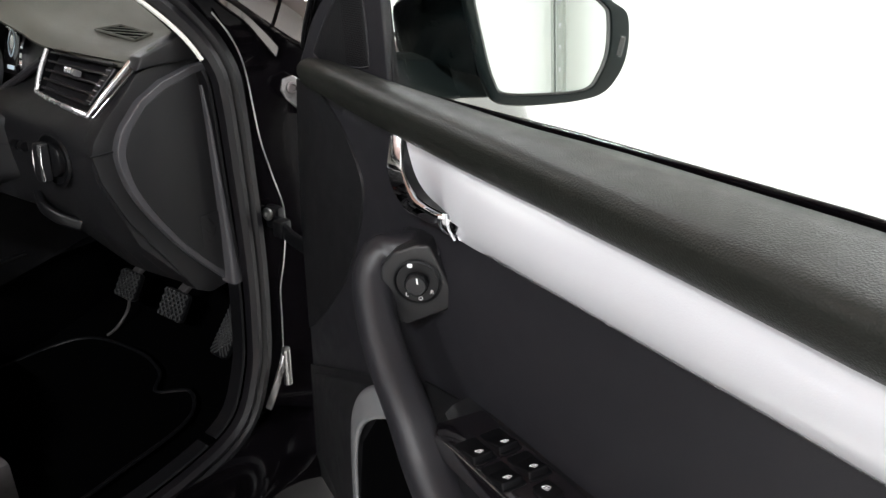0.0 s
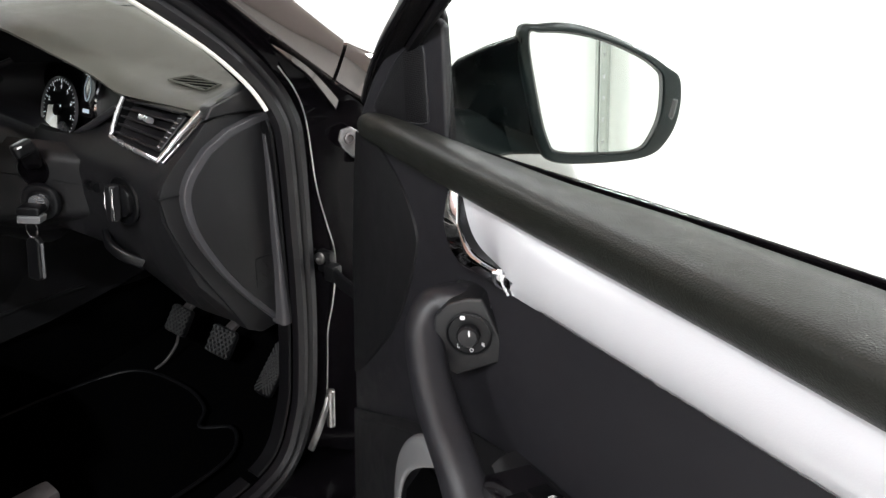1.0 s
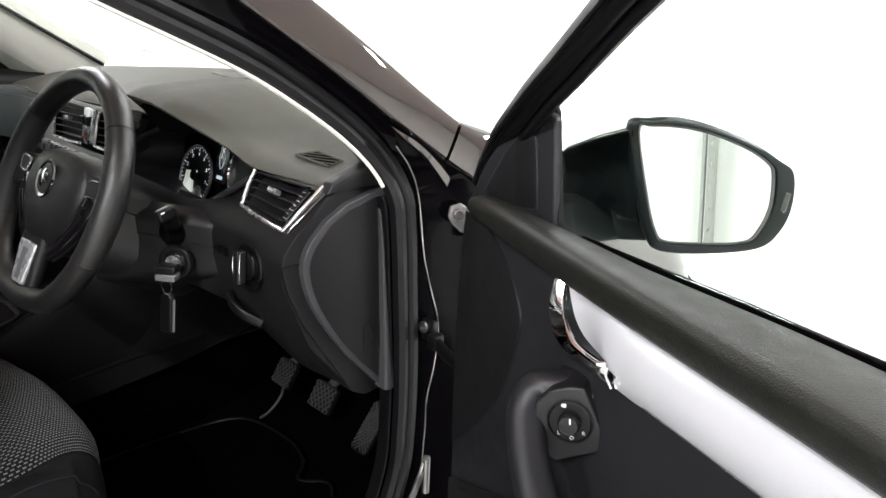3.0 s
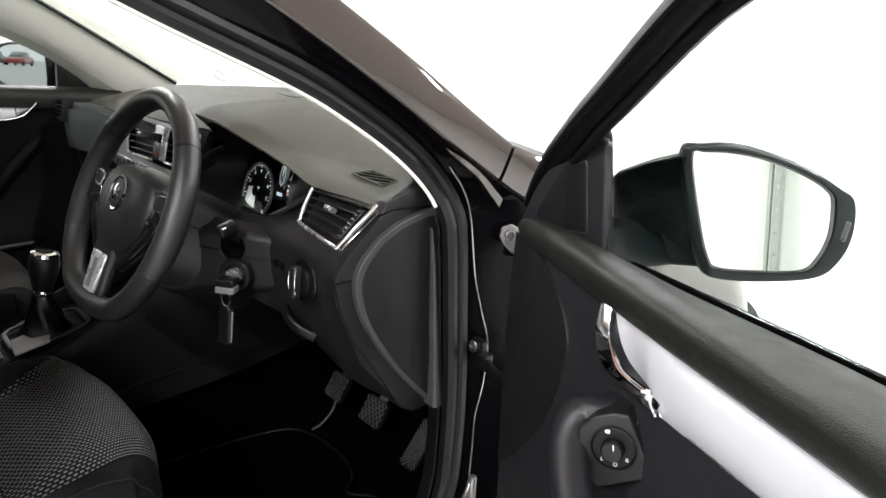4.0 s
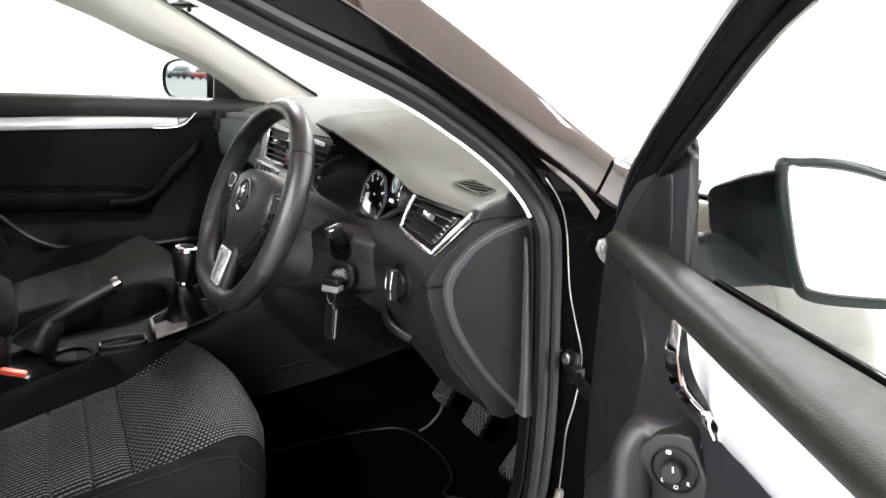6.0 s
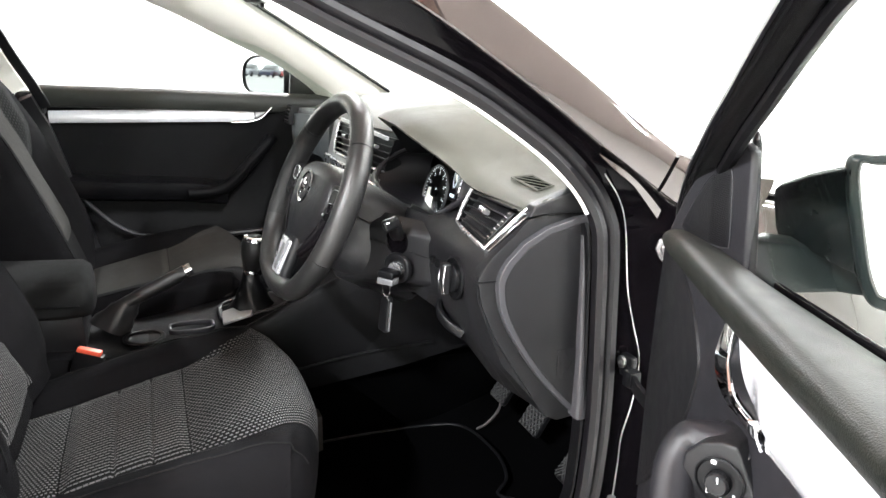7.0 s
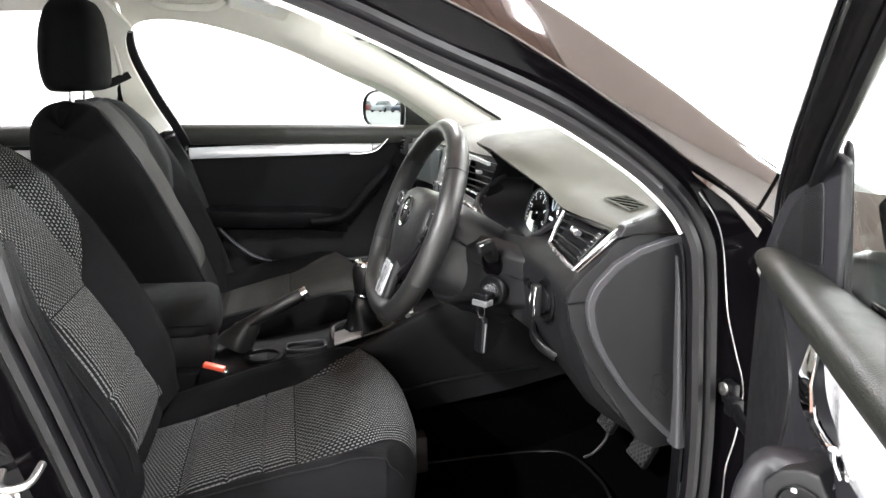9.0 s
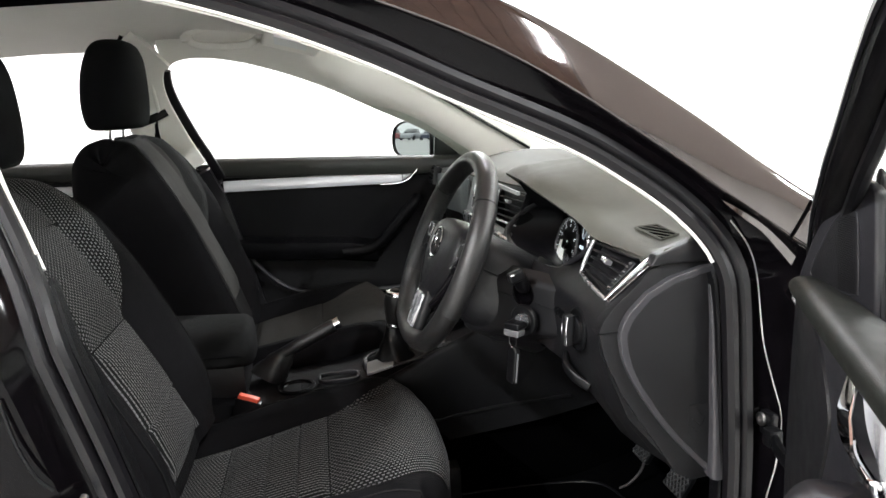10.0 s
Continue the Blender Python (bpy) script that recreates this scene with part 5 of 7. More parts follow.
def centre_strip(x0, x1, z0, z1):
    return grid(lambda u, v: Vector((lerp(x0, x1, u), lerp(0.186, 0.203, (lerp(z0, z1, v) - 0.83) / 0.068) - 0.0005, lerp(z0, z1, v))), 6, 6, 0.006)


for x0, x1, z0, z1 in ((-0.215, -0.168, 0.775, 0.900), (-0.168, 0.196, 0.775, 0.826), (-0.168, 0.190, 0.901, 0.908)):
    part("centre_panel", centre_strip(x0, x1, z0, z1), CENTRE_SILVER, dash, "silver grey centre panel round the vents")
part("button_bar", box((0.015, 0.200, 0.868), (0.042, 0.02, 0.068), 0.004, Matrix.Rotation(radians(-12), 4, "X")), SATIN, dash, "silver grey button bar between the vents")
part("hazard_button", box((0.015, 0.188, 0.846), (0.022, 0.006, 0.012), 0.002), ORANGE, dash, "red hazard warning button")
for sx in (0.004, 0.026):
    part("switch_button", box((sx, 0.192, 0.880), (0.016, 0.008, 0.018), 0.002), SMOOTH_BLACK, dash)
part("radio_trim", box((0.0, 0.176, 0.806), (0.42, 0.012, 0.026), 0.004), SATIN, dash, "silver trim above the radio")
part("radio", box((0.0, 0.182, 0.745), (0.24, 0.02, 0.10), 0.006), GLOSS_BLACK, dash, "gloss black radio panel")

# side demister on the top pad
def on_pad(x, y):
    """A point of the top pad over a place in plan, and its upward normal."""
    u = (x + 0.718) / 1.436
    v = min(range(200), key=lambda k: abs(top(u, k / 200).y - y)) / 200
    p = top(u, v)
    n = (top(u + 0.01, v) - p).cross(top(u, v + 0.02) - p).normalized()
    return p, n


quad = []
for x, y in ((0.603, 0.270), (0.618, 0.300), (0.673, 0.3045), (0.670, 0.279)):
    p, dn = on_pad(x, y)
    quad.append(p + dn * 0.0012)
va, vb, vc, vd = quad
dv = part("demister_vent", loft([[p for p in quad], [p - dn * 0.010 for p in quad]]), CARPET, dash, "black side demister vent")
for s, ks in ((vb, (0.15, 0.55)), (vd, (0.22, 0.60))):
    for k in ks:
        p0, p1 = va.lerp(s, k), vc.lerp(s, k)
        part("slat", sweep([p0.lerp(p1, 0.05) + dn * 0.0008, p0.lerp(p1, 0.95) + dn * 0.0008], rrect(0.0011, 0.0012, 0.0003, 1), up=tuple(dn)), PLASTIC_SOFT, dv)
part("vent_rim", tube([p + dn * 0.0006 for p in quad], 0.0016, 6, closed=True), PLASTIC_SOFT, dv)
# speaker grille on the middle of the top pad
part("centre_grille", grid(lambda u, v: top(lerp(0.44, 0.58, u), lerp(0.52 + 0.12 * abs(u - 0.5), 0.74, v)) + Vector((0, 0, 0.0015)), 12, 6, 0.002), PLASTIC, dash, "dark centre speaker grille")

# ---------- instrument cluster ----------
SCREEN_GLOW = glow_mat("lit_display_segments", (0.75, 0.82, 0.85), 0.55)
DIM_GLOW = glow_mat("dim_display_segments", (0.60, 0.70, 0.78), 0.20)
# white reflection low on the dial, given a glow of its own
GLARE_GLOW = glow_mat("dial_glare", (0.85, 0.86, 0.80), 0.20)
cl = thing("instrument_cluster", "hooded instrument cluster with a chrome ringed dial", "instruments", (0.345, 0.29, 0.79))


def inward(p, depth, kx, kz, y=0.298):
    """A point of the hood's or bowl's edge, moved in towards the dials."""
    q = Vector((0.345 + (p.x - 0.345) * kx, y + 0.12 * (p.z - 0.845), 0.845 + (p.z - 0.845) * (kz if p.z > 0.845 else 2.2 * kz)))
    return p.lerp(q, depth)


fin = [Vector((0.292, 0.214, 0.892)), Vector((0.296, 0.200, 0.908)), Vector((0.298, 0.186, 0.928)), Vector((0.298, 0.176, 0.944))]
edge = fin + [lip(lerp(0.300, 0.572, i / 22)) + Vector((0, 0.006, -0.008)) for i in range(23)]
part("hood_lining", loft([[inward(p, d, 1.0, 0.85) for p in edge] for d in (0.0, 0.3, 0.7, 1.0)], False, open_rings=True), SMOOTH_BLACK, cl, "black hood lining")
rim = cr([(0.225, 0.250, 0.890), (0.190, 0.228, 0.873), (0.174, 0.206, 0.853), (0.177, 0.191, 0.835), (0.197, 0.183, 0.821), (0.240, 0.179, 0.812), (0.30, 0.177, 0.808), (0.36, 0.178, 0.803), (0.40, 0.180, 0.795), (0.44, 0.182, 0.797), (0.51, 0.195, 0.830), (0.572, 0.210, 0.866)], 5)
part("bowl", loft([[inward(p, d, 0.90, 0.98) for p in rim] for d in (0.0, 0.3, 0.7, 1.0)], False, open_rings=True), GREY_PLASTIC, cl, "dark grey bowl round the dials")
part("hood_rim", tube(rim, 0.0050, 8), GREY_PLASTIC, cl, "grey rim of the instrument bowl")
skirt = cr([(0.20, 0.255, 0.880), (0.165, 0.225, 0.862), (0.148, 0.200, 0.838), (0.146, 0.186, 0.812), (0.16, 0.180, 0.785), (0.22, 0.176, 0.765), (0.30, 0.174, 0.757)], 5)
part("bowl_surround", loft([[a, a.lerp(b, 0.5) + Vector((0, -0.006, 0.002)), b, b + Vector((0, 0.03, 0))] for a, b in zip(rim, skirt)], False, open_rings=True), GREY_PLASTIC, cl, "grey panel beside the instrument bowl")
part("cluster_back", prism(rrect(0.36, 0.25, 0.04), 0.01, basis((0.345, 0.296, 0.815), (1, 0, 0), (0, 0.25, 0.97), (0, -0.97, 0.25)), 0.002), SMOOTH_BLACK, cl)
CLM = basis((0.270, 0.280, 0.809), (1, 0, 0), (0, 0.25, 0.968), (0, -0.968, 0.25))
DR = 0.055
dial_face = part("dial", lathe([(0.0, 0.0), (DR - 0.003, 0.0), (DR - 0.003, 0.002), (0.0, 0.0025)], CLM, 44), SMOOTH_BLACK, cl, "black round dial")
part("dial_ring", lathe([(DR - 0.003, 0.0), (DR - 0.001, 0.0), (DR - 0.0006, 0.004), (DR - 0.0014, 0.0055), (DR - 0.0026, 0.004), (DR - 0.003, 0.002)], CLM, 56), SATIN_GREY, dial_face, "satin dial ring")
for k in range(33):
    a = radians(225 - 270 * k / 32)
    big = k % 4 == 0
    r0 = DR - (0.0085 if big else 0.0065)
    e = box((0, 0, 0), (0.007 if big else 0.003, 0.0014 if big else 0.0007, 0.0006), 0)
    e.transform(CLM @ pose(r0 * math.cos(a), r0 * math.sin(a), 0.0030, 0, 0, math.degrees(a)))
    part("tick", e, SCREEN_GLOW, dial_face)
    if big:
        letters(str(k // 4), 0.0095, CLM @ pose((DR - 0.0175) * math.cos(a), (DR - 0.0175) * math.sin(a), 0.0028), SCREEN_GLOW, dial_face, "numeral")
e = box((0.012, 0, 0), (0.05, 0.0025, 0.001), 0.0004)
e.transform(CLM @ pose(0, 0, 0.006, 0, 0, 222))
part("needle", e, SCREEN_GLOW, dial_face, "pale dial needle")
part("needle_cap", lathe([(0.0, 0.003), (0.010, 0.003), (0.009, 0.009), (0.0, 0.010)], CLM, 20), SMOOTH_BLACK, dial_face)
# the dial's glare, drawn as a glowing plate
part("glare_patch", prism([(-0.034, 0.004), (-0.016, 0.006), (-0.004, -0.010), (0.000, -0.030), (-0.010, -0.046), (-0.026, -0.040), (-0.038, -0.022)][::-1], 0.0012, CLM @ pose(0, 0, 0.0042), 0.0003), GLARE_GLOW, dial_face, "pale glare low on the dial, made as a glowing patch")
part("small_gauge", lathe([(0.012, 0.0), (0.0140, 0.0), (0.0140, 0.0012), (0.012, 0.0012)], CLM @ pose(0.016, -0.030, 0.0028), 28), SATIN, dial_face)
CL2 = basis((0.440, 0.284, 0.838), (1, 0, 0), (0, 0.25, 0.968), (0, -0.968, 0.25))
d2 = part("dial", lathe([(0.0, 0.0), (0.046, 0.0), (0.046, 0.002), (0.0, 0.0025)], CL2, 36), SMOOTH_BLACK, cl, "black round dial")
part("dial_ring", lathe([(0.046, 0.0), (0.050, 0.0), (0.051, 0.006), (0.049, 0.010), (0.0465, 0.008), (0.046, 0.002)], CL2, 36), CHROME, d2)
DISP = basis((0.362, 0.280, 0.845), (1, 0, 0), (0, 0.25, 0.968), (0, -0.968, 0.25))
disp = part("trip_display", prism(rrect(0.040, 0.066, 0.004), 0.004, DISP, 0.001), GLOSS_BLACK, cl, "dark trip display with a pale car outline")
part("car_outline", tube([DISP @ Vector((0.009 * math.cos(a) * (1 - 0.25 * abs(math.sin(a))), 0.010 + 0.019 * math.sin(a), 0.0008)) for a in [2 * math.pi * k / 24 for k in range(24)]], 0.0007, 5, closed=True), DIM_GLOW, disp)
part("display_bar", prism(rrect(0.018, 0.006, 0.001), 0.0006, DISP @ pose(0, -0.024, 0.0008), 0), DIM_GLOW, disp)
part("button_pod", box((0.452, 0.186, 0.810), (0.075, 0.016, 0.022), 0.004, Matrix.Rotation(radians(-30), 4, "X") @ Matrix.Rotation(radians(12), 4, "Z")), SMOOTH_BLACK, cl, "black trip button pod")
part("button_mark", box((0.462, 0.177, 0.815), (0.012, 0.001, 0.004), 0.0004, Matrix.Rotation(radians(-30), 4, "X") @ Matrix.Rotation(radians(12), 4, "Z")), WHITE_PRINT, cl)

# ---------- light switch, lower lever ----------
ls = thing("light_switch", "black rotary headlight switch with chrome edged grip", "switch", (0.622, 0.166, 0.765))
LSM = basis((0.640, 0.1655, 0.766), Vector((0.99, 0.04, 0)).normalized(), Vector((0, 0.05, 1)).normalized(), Vector((0.05, -1, 0.05)).normalized())
part("bezel", lathe([(0.0, 0.0), (0.031, 0.0), (0.032, 0.003), (0.029, 0.005), (0.026, 0.003), (0.0, 0.002)], LSM, 36), SMOOTH_BLACK, ls)
part("dial_body", lathe([(0.0, 0.0), (0.021, 0.002), (0.020, 0.008), (0.017, 0.010), (0.0, 0.010)], LSM, 32), SMOOTH_BLACK, ls)
part("grip", prism([(-0.006, -0.023), (0.006, -0.023), (0.007, 0.0), (0.006, 0.023), (-0.006, 0.023), (-0.007, 0.0)], 0.014, LSM @ pose(0, 0, 0.024), 0.003, 3), PLASTIC, ls)
part("grip_edge", tube([LSM @ Vector(p) for p in ((-0.0075, -0.021, 0.021), (-0.008, 0.0, 0.023), (-0.0075, 0.021, 0.021))], 0.0009, 6), CHROME, ls, "chrome grip edge")
part("grip_edge", tube([LSM @ Vector(p) for p in ((0.0075, -0.021, 0.021), (0.008, 0.0, 0.023), (0.0075, 0.021, 0.021))], 0.0009, 6), CHROME, ls, "chrome grip edge")
for k in range(2):
    part("dimmer_wheel", lathe([(0.0, -0.004), (0.006, -0.004), (0.006, 0.004), (0.0, 0.004)], basis((0.566 + 0.016 * k, 0.160, 0.772), (0, 0, 1), (0, 1, 0), (-1, 0, 0)), 16), SMOOTH_BLACK, ls, "small ribbed dimmer wheel")
lev = thing("bonnet_release", "grey release lever under the dashboard edge", "lever", (0.60, 0.185, 0.69))
part("lever_body", sweep(cr([(0.575, 0.168, 0.706), (0.592, 0.162, 0.696), (0.612, 0.168, 0.684), (0.63, 0.185, 0.672)], 5), rrect(0.010, 0.016, 0.004, 3)), SMOOTH_BLACK, lev)

# ---------- steering wheel ----------
WC = Vector((0.351, 0.027, 0.832))
tau, psi = radians(24), radians(3)
WX = Vector((math.cos(psi), math.sin(psi), 0))
WF = Vector((-math.sin(psi), math.cos(psi), 0))
WU = (Vector((0, 0, 1)) * math.cos(tau) + WF * math.sin(tau)).normalized()
WN = WX.cross(WU).normalized()
if WN.y > 0:
    WN = -WN
WM = basis(WC, WX, WU, WX.cross(WU).normalized())
sw = thing("steering_wheel", "black leather steering wheel with silver lower spokes", "steering wheel", WC)


def W(x, y, z=0.0):
    """A point on the wheel: x right, y up its face, z towards the driver."""
    return WC + WX * x + WU * y + WN * z


def rim_arc(a0, a1, n):
    out = []
    for i in range(n + 1):
        a = radians(lerp(a0, a1, i / n))
        r = 0.1685
        y = r * math.sin(a)
        if y < -0.145:
            y = -0.145 - (-0.145 - y) * 0.55
        out.append(W(r * math.cos(a), y, 0.004))
    return out


def rim_part(name, a0, a1, m, r, label=""):
    path = rim_arc(a0, a1, max(8, int(abs(a1 - a0) / 4)))
    ups = [WN] * len(path)
    return part(name, sweep(path, circle(r, 16, r * 1.12), ups=ups), m, sw, label)


rim_part("rim_upper", 38, 142, LEATHER, 0.0170, "smooth black leather rim")
rim_part("rim_grip", 142, 205, LEATHER_PERF, 0.0174, "perforated black leather rim")
rim_part("rim_grip", -25, 38, LEATHER, 0.0174, "smooth black leather rim")
rim_part("rim_lower", 205, 335, LEATHER, 0.0170, "smooth black leather rim")
for a in (38, 142):
    p = rim_arc(a - 0.4, a + 0.4, 2)
    part("rim_stitch", sweep(p, circle(0.0177, 16, 0.0198), ups=[WN] * 3), SMOOTH_BLACK, sw)


HUB = [(0.0, 0.061), (0.052, 0.057), (0.085, 0.043), (0.098, 0.014), (0.091, -0.016), (0.066, -0.052), (0.036, -0.082), (0.0, -0.091)]
HUB = HUB + [(-a, b) for a, b in HUB[-2:0:-1]]


def hub_out(k, dz):
    return [W(p.x * k, -0.012 + (p.y + 0.012) * k, dz) for p in cr([(a, b, 0) for a, b in HUB], 5, True)]


part("airbag_cover", loft([hub_out(1.01, -0.035), hub_out(1.0, -0.006), hub_out(0.965, 0.006), hub_out(0.90, 0.0115), hub_out(0.70, 0.0175), hub_out(0.40, 0.0205), hub_out(0.12, 0.0212)]), PLASTIC, sw, "black airbag cover", 60)
BD = WM @ pose(0, 0.012, 0.0205)
part("badge", lathe([(0.0, 0.0), (0.0275, 0.0), (0.0285, 0.002), (0.0262, 0.0036), (0.0238, 0.0022), (0.0, 0.0022)], BD, 40), CHROME, sw, "round chrome badge")
part("badge_disc", lathe([(0.0, 0.0022), (0.0225, 0.0022), (0.0215, 0.0030), (0.0, 0.0032)], BD, 32), SMOOTH_BLACK, sw)
for outline in ([(-0.013, -0.004), (-0.003, -0.013), (0.004, -0.012), (-0.003, -0.002), (0.010, -0.007), (0.012, -0.002), (0.0, 0.003), (0.013, 0.003), (0.010, 0.009), (-0.002, 0.0085), (0.003, 0.0145), (-0.003, 0.0145), (-0.012, 0.006)],):
    part("badge_shape", prism(outline, 0.0012, BD @ pose(0, 0, 0.0048), 0.0003), CHROME, sw)
for s in (-1, 1):
    sp = [W(s * 0.080, 0.010, 0.000), W(s * 0.115, 0.011, -0.006), W(s * 0.154, 0.008, -0.001)]
    part("side_spoke", sweep(cr(sp, 5), rrect(0.056, 0.018, 0.007, 3), ups=[WN] * 11), PLASTIC, sw, "black side spoke")
    # gloss inlay from the spoke down to the lower spoke, with the control buttons on it
    edge = [(0.099, 0.010), (0.093, -0.017), (0.068, -0.054), (0.038, -0.084)]
    out = [(0.134, 0.000), (0.122, -0.026), (0.086, -0.066), (0.048, -0.096)]
    ra, rb = cr([(x, y, 0) for x, y in edge], 6), cr([(x, y, 0) for x, y in out], 6)
    rows = [[W(s * p.x, p.y, 0.002), W(s * p.x, p.y, 0.0075), W(s * lerp(p.x, q.x, 0.5), lerp(p.y, q.y, 0.5), 0.0085), W(s * lerp(p.x, q.x, 0.9), lerp(p.y, q.y, 0.9), 0.0055), W(s * q.x, q.y, 0.001), W(s * q.x, q.y, -0.006), W(s * p.x, p.y, -0.006)] for p, q in zip(ra, rb)]
    part("gloss_inlay", loft(rows), GLOSS_BLACK, sw, "gloss black spoke inlay")
    pad = cr([W(s * 0.101, 0.028, 0.009), W(s * 0.120, 0.033, 0.009), W(s * 0.139, 0.030, 0.007), W(s * 0.136, 0.014, 0.007), W(s * 0.116, 0.010, 0.010), W(s * 0.104, 0.012, 0.010)], 4, True)
    part("pad_edge", tube(pad, 0.0016 if s < 0 else 0.0008, 6, closed=True), SATIN, sw, "satin silver button edge")
    part("button_pad", loft([[p - WN * 0.004 for p in pad], [p + WN * 0.0008 for p in pad]]), SMOOTH_BLACK, sw, "black button pad")
    part("scroll_wheel", lathe([(0.0, -0.006), (0.0065, -0.006), (0.0065, 0.006), (0.0, 0.006)], basis(W(s * 0.111, -0.012, 0.008), WU, WN, WX * 1.0), 14), SMOOTH_BLACK, sw, "small black scroll wheel")
lo = [W(0, -0.070, 0.006), W(0, -0.105, 0.005), W(0, -0.148, 0.003)]
part("lower_spoke", sweep(cr(lo, 5), rrect(0.074, 0.020, 0.008, 3), ups=[WN] * 11, scale=[lerp(1.0, 0.9, i / 10) for i in range(11)]), PLASTIC, sw, "black lower spoke")
trim = part("spoke_trim", prism([(-0.027, -0.080), (0.027, -0.080), (0.0225, -0.112), (0.017, -0.142), (-0.017, -0.142), (-0.0225, -0.112)][::-1], 0.010, WM @ pose(0, 0, 0.0185), 0.003, 3), SILVER, sw, "polished silver spoke trim")
part("trim_slot", prism([(-0.0085, -0.090), (0.0085, -0.090), (0.007, -0.136), (-0.007, -0.136)][::-1], 0.004, WM @ pose(0, 0, 0.0192), 0.001), SATIN_GREY, trim, "grey slot in the spoke trim")

# ---------- steering column, stalk, ignition ----------
col = thing("steering_column", "black steering column shroud", "column", (0.355, 0.12, 0.70))


def col_ring(d, rx, ru, rl, drop=0.0):
    out = []
    for i in range(28):
        a = 2 * math.pi * i / 28
        c, s = math.cos(a), math.sin(a)
        out.append(W(rx * math.copysign(abs(c) ** 0.75, c), (ru if s > 0 else rl) * math.copysign(abs(s) ** 0.75, s) - drop, -d))
    return out


part("shroud", loft([col_ring(0.020, 0.070, 0.05, 0.075), col_ring(0.035, 0.088, 0.058, 0.09), col_ring(0.07, 0.100, 0.058, 0.105), col_ring(0.12, 0.115, 0.052, 0.115), col_ring(0.20, 0.125, 0.04, 0.12)]), PLASTIC, col, "black grained shroud")
part("shroud_gap", tube([W(0.092, 0.004, -0.04), W(0.105, 0.0, -0.08), W(0.119, -0.006, -0.13), W(0.128, -0.01, -0.19)], 0.0016, 6), SMOOTH_BLACK, col)
def cowl(u, v):
    """Upright side of the column housing, round the stalk and the lock."""
    x = lerp(0.385, 0.625, u)
    z = lerp(lerp(0.672, 0.716, u), lerp(0.826, 0.806, u), v)
    edge = 0.040 * smooth((u - 0.62) / 0.38) ** 1.5 + 0.05 * smooth((0.30 - v) / 0.30) ** 2 + 0.03 * smooth((v - 0.84) / 0.16) ** 2
    return Vector((x, 0.1335 + (x - 0.50) * (0.75 if x < 0.5 else 0.62) + edge, z))


part("column_cowl", grid(cowl, 24, 18, 0.004), PLASTIC, col, "black grained column side housing", 60)
part("cowl_gap", tube([cowl(k, v) + Vector((0.0006, -0.0010, 0)) for k, v in ((0.14, 0.735), (0.26, 0.70), (0.38, 0.675))], 0.0009, 5), SMOOTH_BLACK, col)
part("cowl_gap", tube([cowl(k, v) + Vector((0.0006, -0.0010, 0)) for k, v in ((0.53, 0.63), (0.63, 0.60), (0.74, 0.57))], 0.0009, 5), SMOOTH_BLACK, col)
st = thing("wiper_stalk", "short black control stalk on the column", "stalk", W(0.12, 0.0, -0.06))
SBM = basis((0.492, 0.1265, 0.784), Vector((0.80, 0.60, 0)), Vector((0, 0, 1)), Vector((0.60, -0.80, 0)))
part("boot", lathe([(0.0, 0.0006), (0.0175, 0.0006), (0.0185, 0.0020), (0.0200, 0.0024), (0.0212, 0.0012), (0.0215, 0.0)], SBM, 28), RECESS, st, "dark round stalk opening")
part("lever", sweep(cr([(0.478, 0.136, 0.786), (0.504, 0.122, 0.800), (0.516, 0.114, 0.820)], 5), rrect(0.022, 0.016, 0.006, 3)), SMOOTH_BLACK, st)
part("lever_tip", box((0.519, 0.108, 0.820), (0.014, 0.026, 0.018), 0.005, Matrix.Rotation(radians(18), 4, "X"), 3), SMOOTH_BLACK, st, "black lever tip with pale marks")
part("tip_edge", box((0.5285, 0.100, 0.824), (0.0010, 0.006, 0.002), 0.0004, Matrix.Rotation(radians(18), 4, "X")), WHITE_PRINT, st)
ig = thing("ignition_lock", "black ignition lock with the key in it", "ignition", (0.49, 0.11, 0.72))
IGM = basis((0.508, 0.122, 0.744), Vector((0.80, 0.60, 0)), Vector((0, 0, 1)), Vector((0.60, -0.80, 0)))
part("lock_ring", lathe([(0.0, 0.001), (0.0135, 0.001), (0.0150, 0.003), (0.0190, 0.0045), (0.0235, 0.0035), (0.0255, 0.0010), (0.026, -0.003), (0.0, -0.003)], IGM, 32), SMOOTH_BLACK, ig)
part("lock_barrel", lathe([(0.0, 0.0), (0.012, 0.0), (0.012, 0.008), (0.0, 0.009)], IGM, 24), SATIN, ig)
key = thing("car_key", "black and silver key in the lock with a hanging fob", "key", (0.505, 0.09, 0.66))
part("key_head", prism(rrect(0.030, 0.012, 0.005), 0.022, IGM @ pose(0.0, -0.002, 0.034), 0.003, 3), SMOOTH_BLACK, key)
part("key_edge", prism([(-0.0155, -0.005), (0.0135, -0.005), (0.0155, 0.005), (-0.0145, 0.005)], 0.018, IGM @ pose(0.001, -0.0125, 0.036), 0.002, 3), SATIN_GREY, key, "grey key edge")
part("key_ring", tube([IGM @ Vector((0.007 * math.cos(a), -0.026 + 0.012 * math.sin(a), 0.030)) for a in [2 * math.pi * k / 20 for k in range(20)]], 0.0006, 6, closed=True), STEEL_DARK, key, "thin steel split ring")
FOB = basis((0.522, 0.094, 0.670), Vector((0.95, 0.30, 0.0)).normalized(), Vector((0.0, 0.10, 0.99)).normalized(), Vector((0.30, -0.95, 0.1)).normalized())
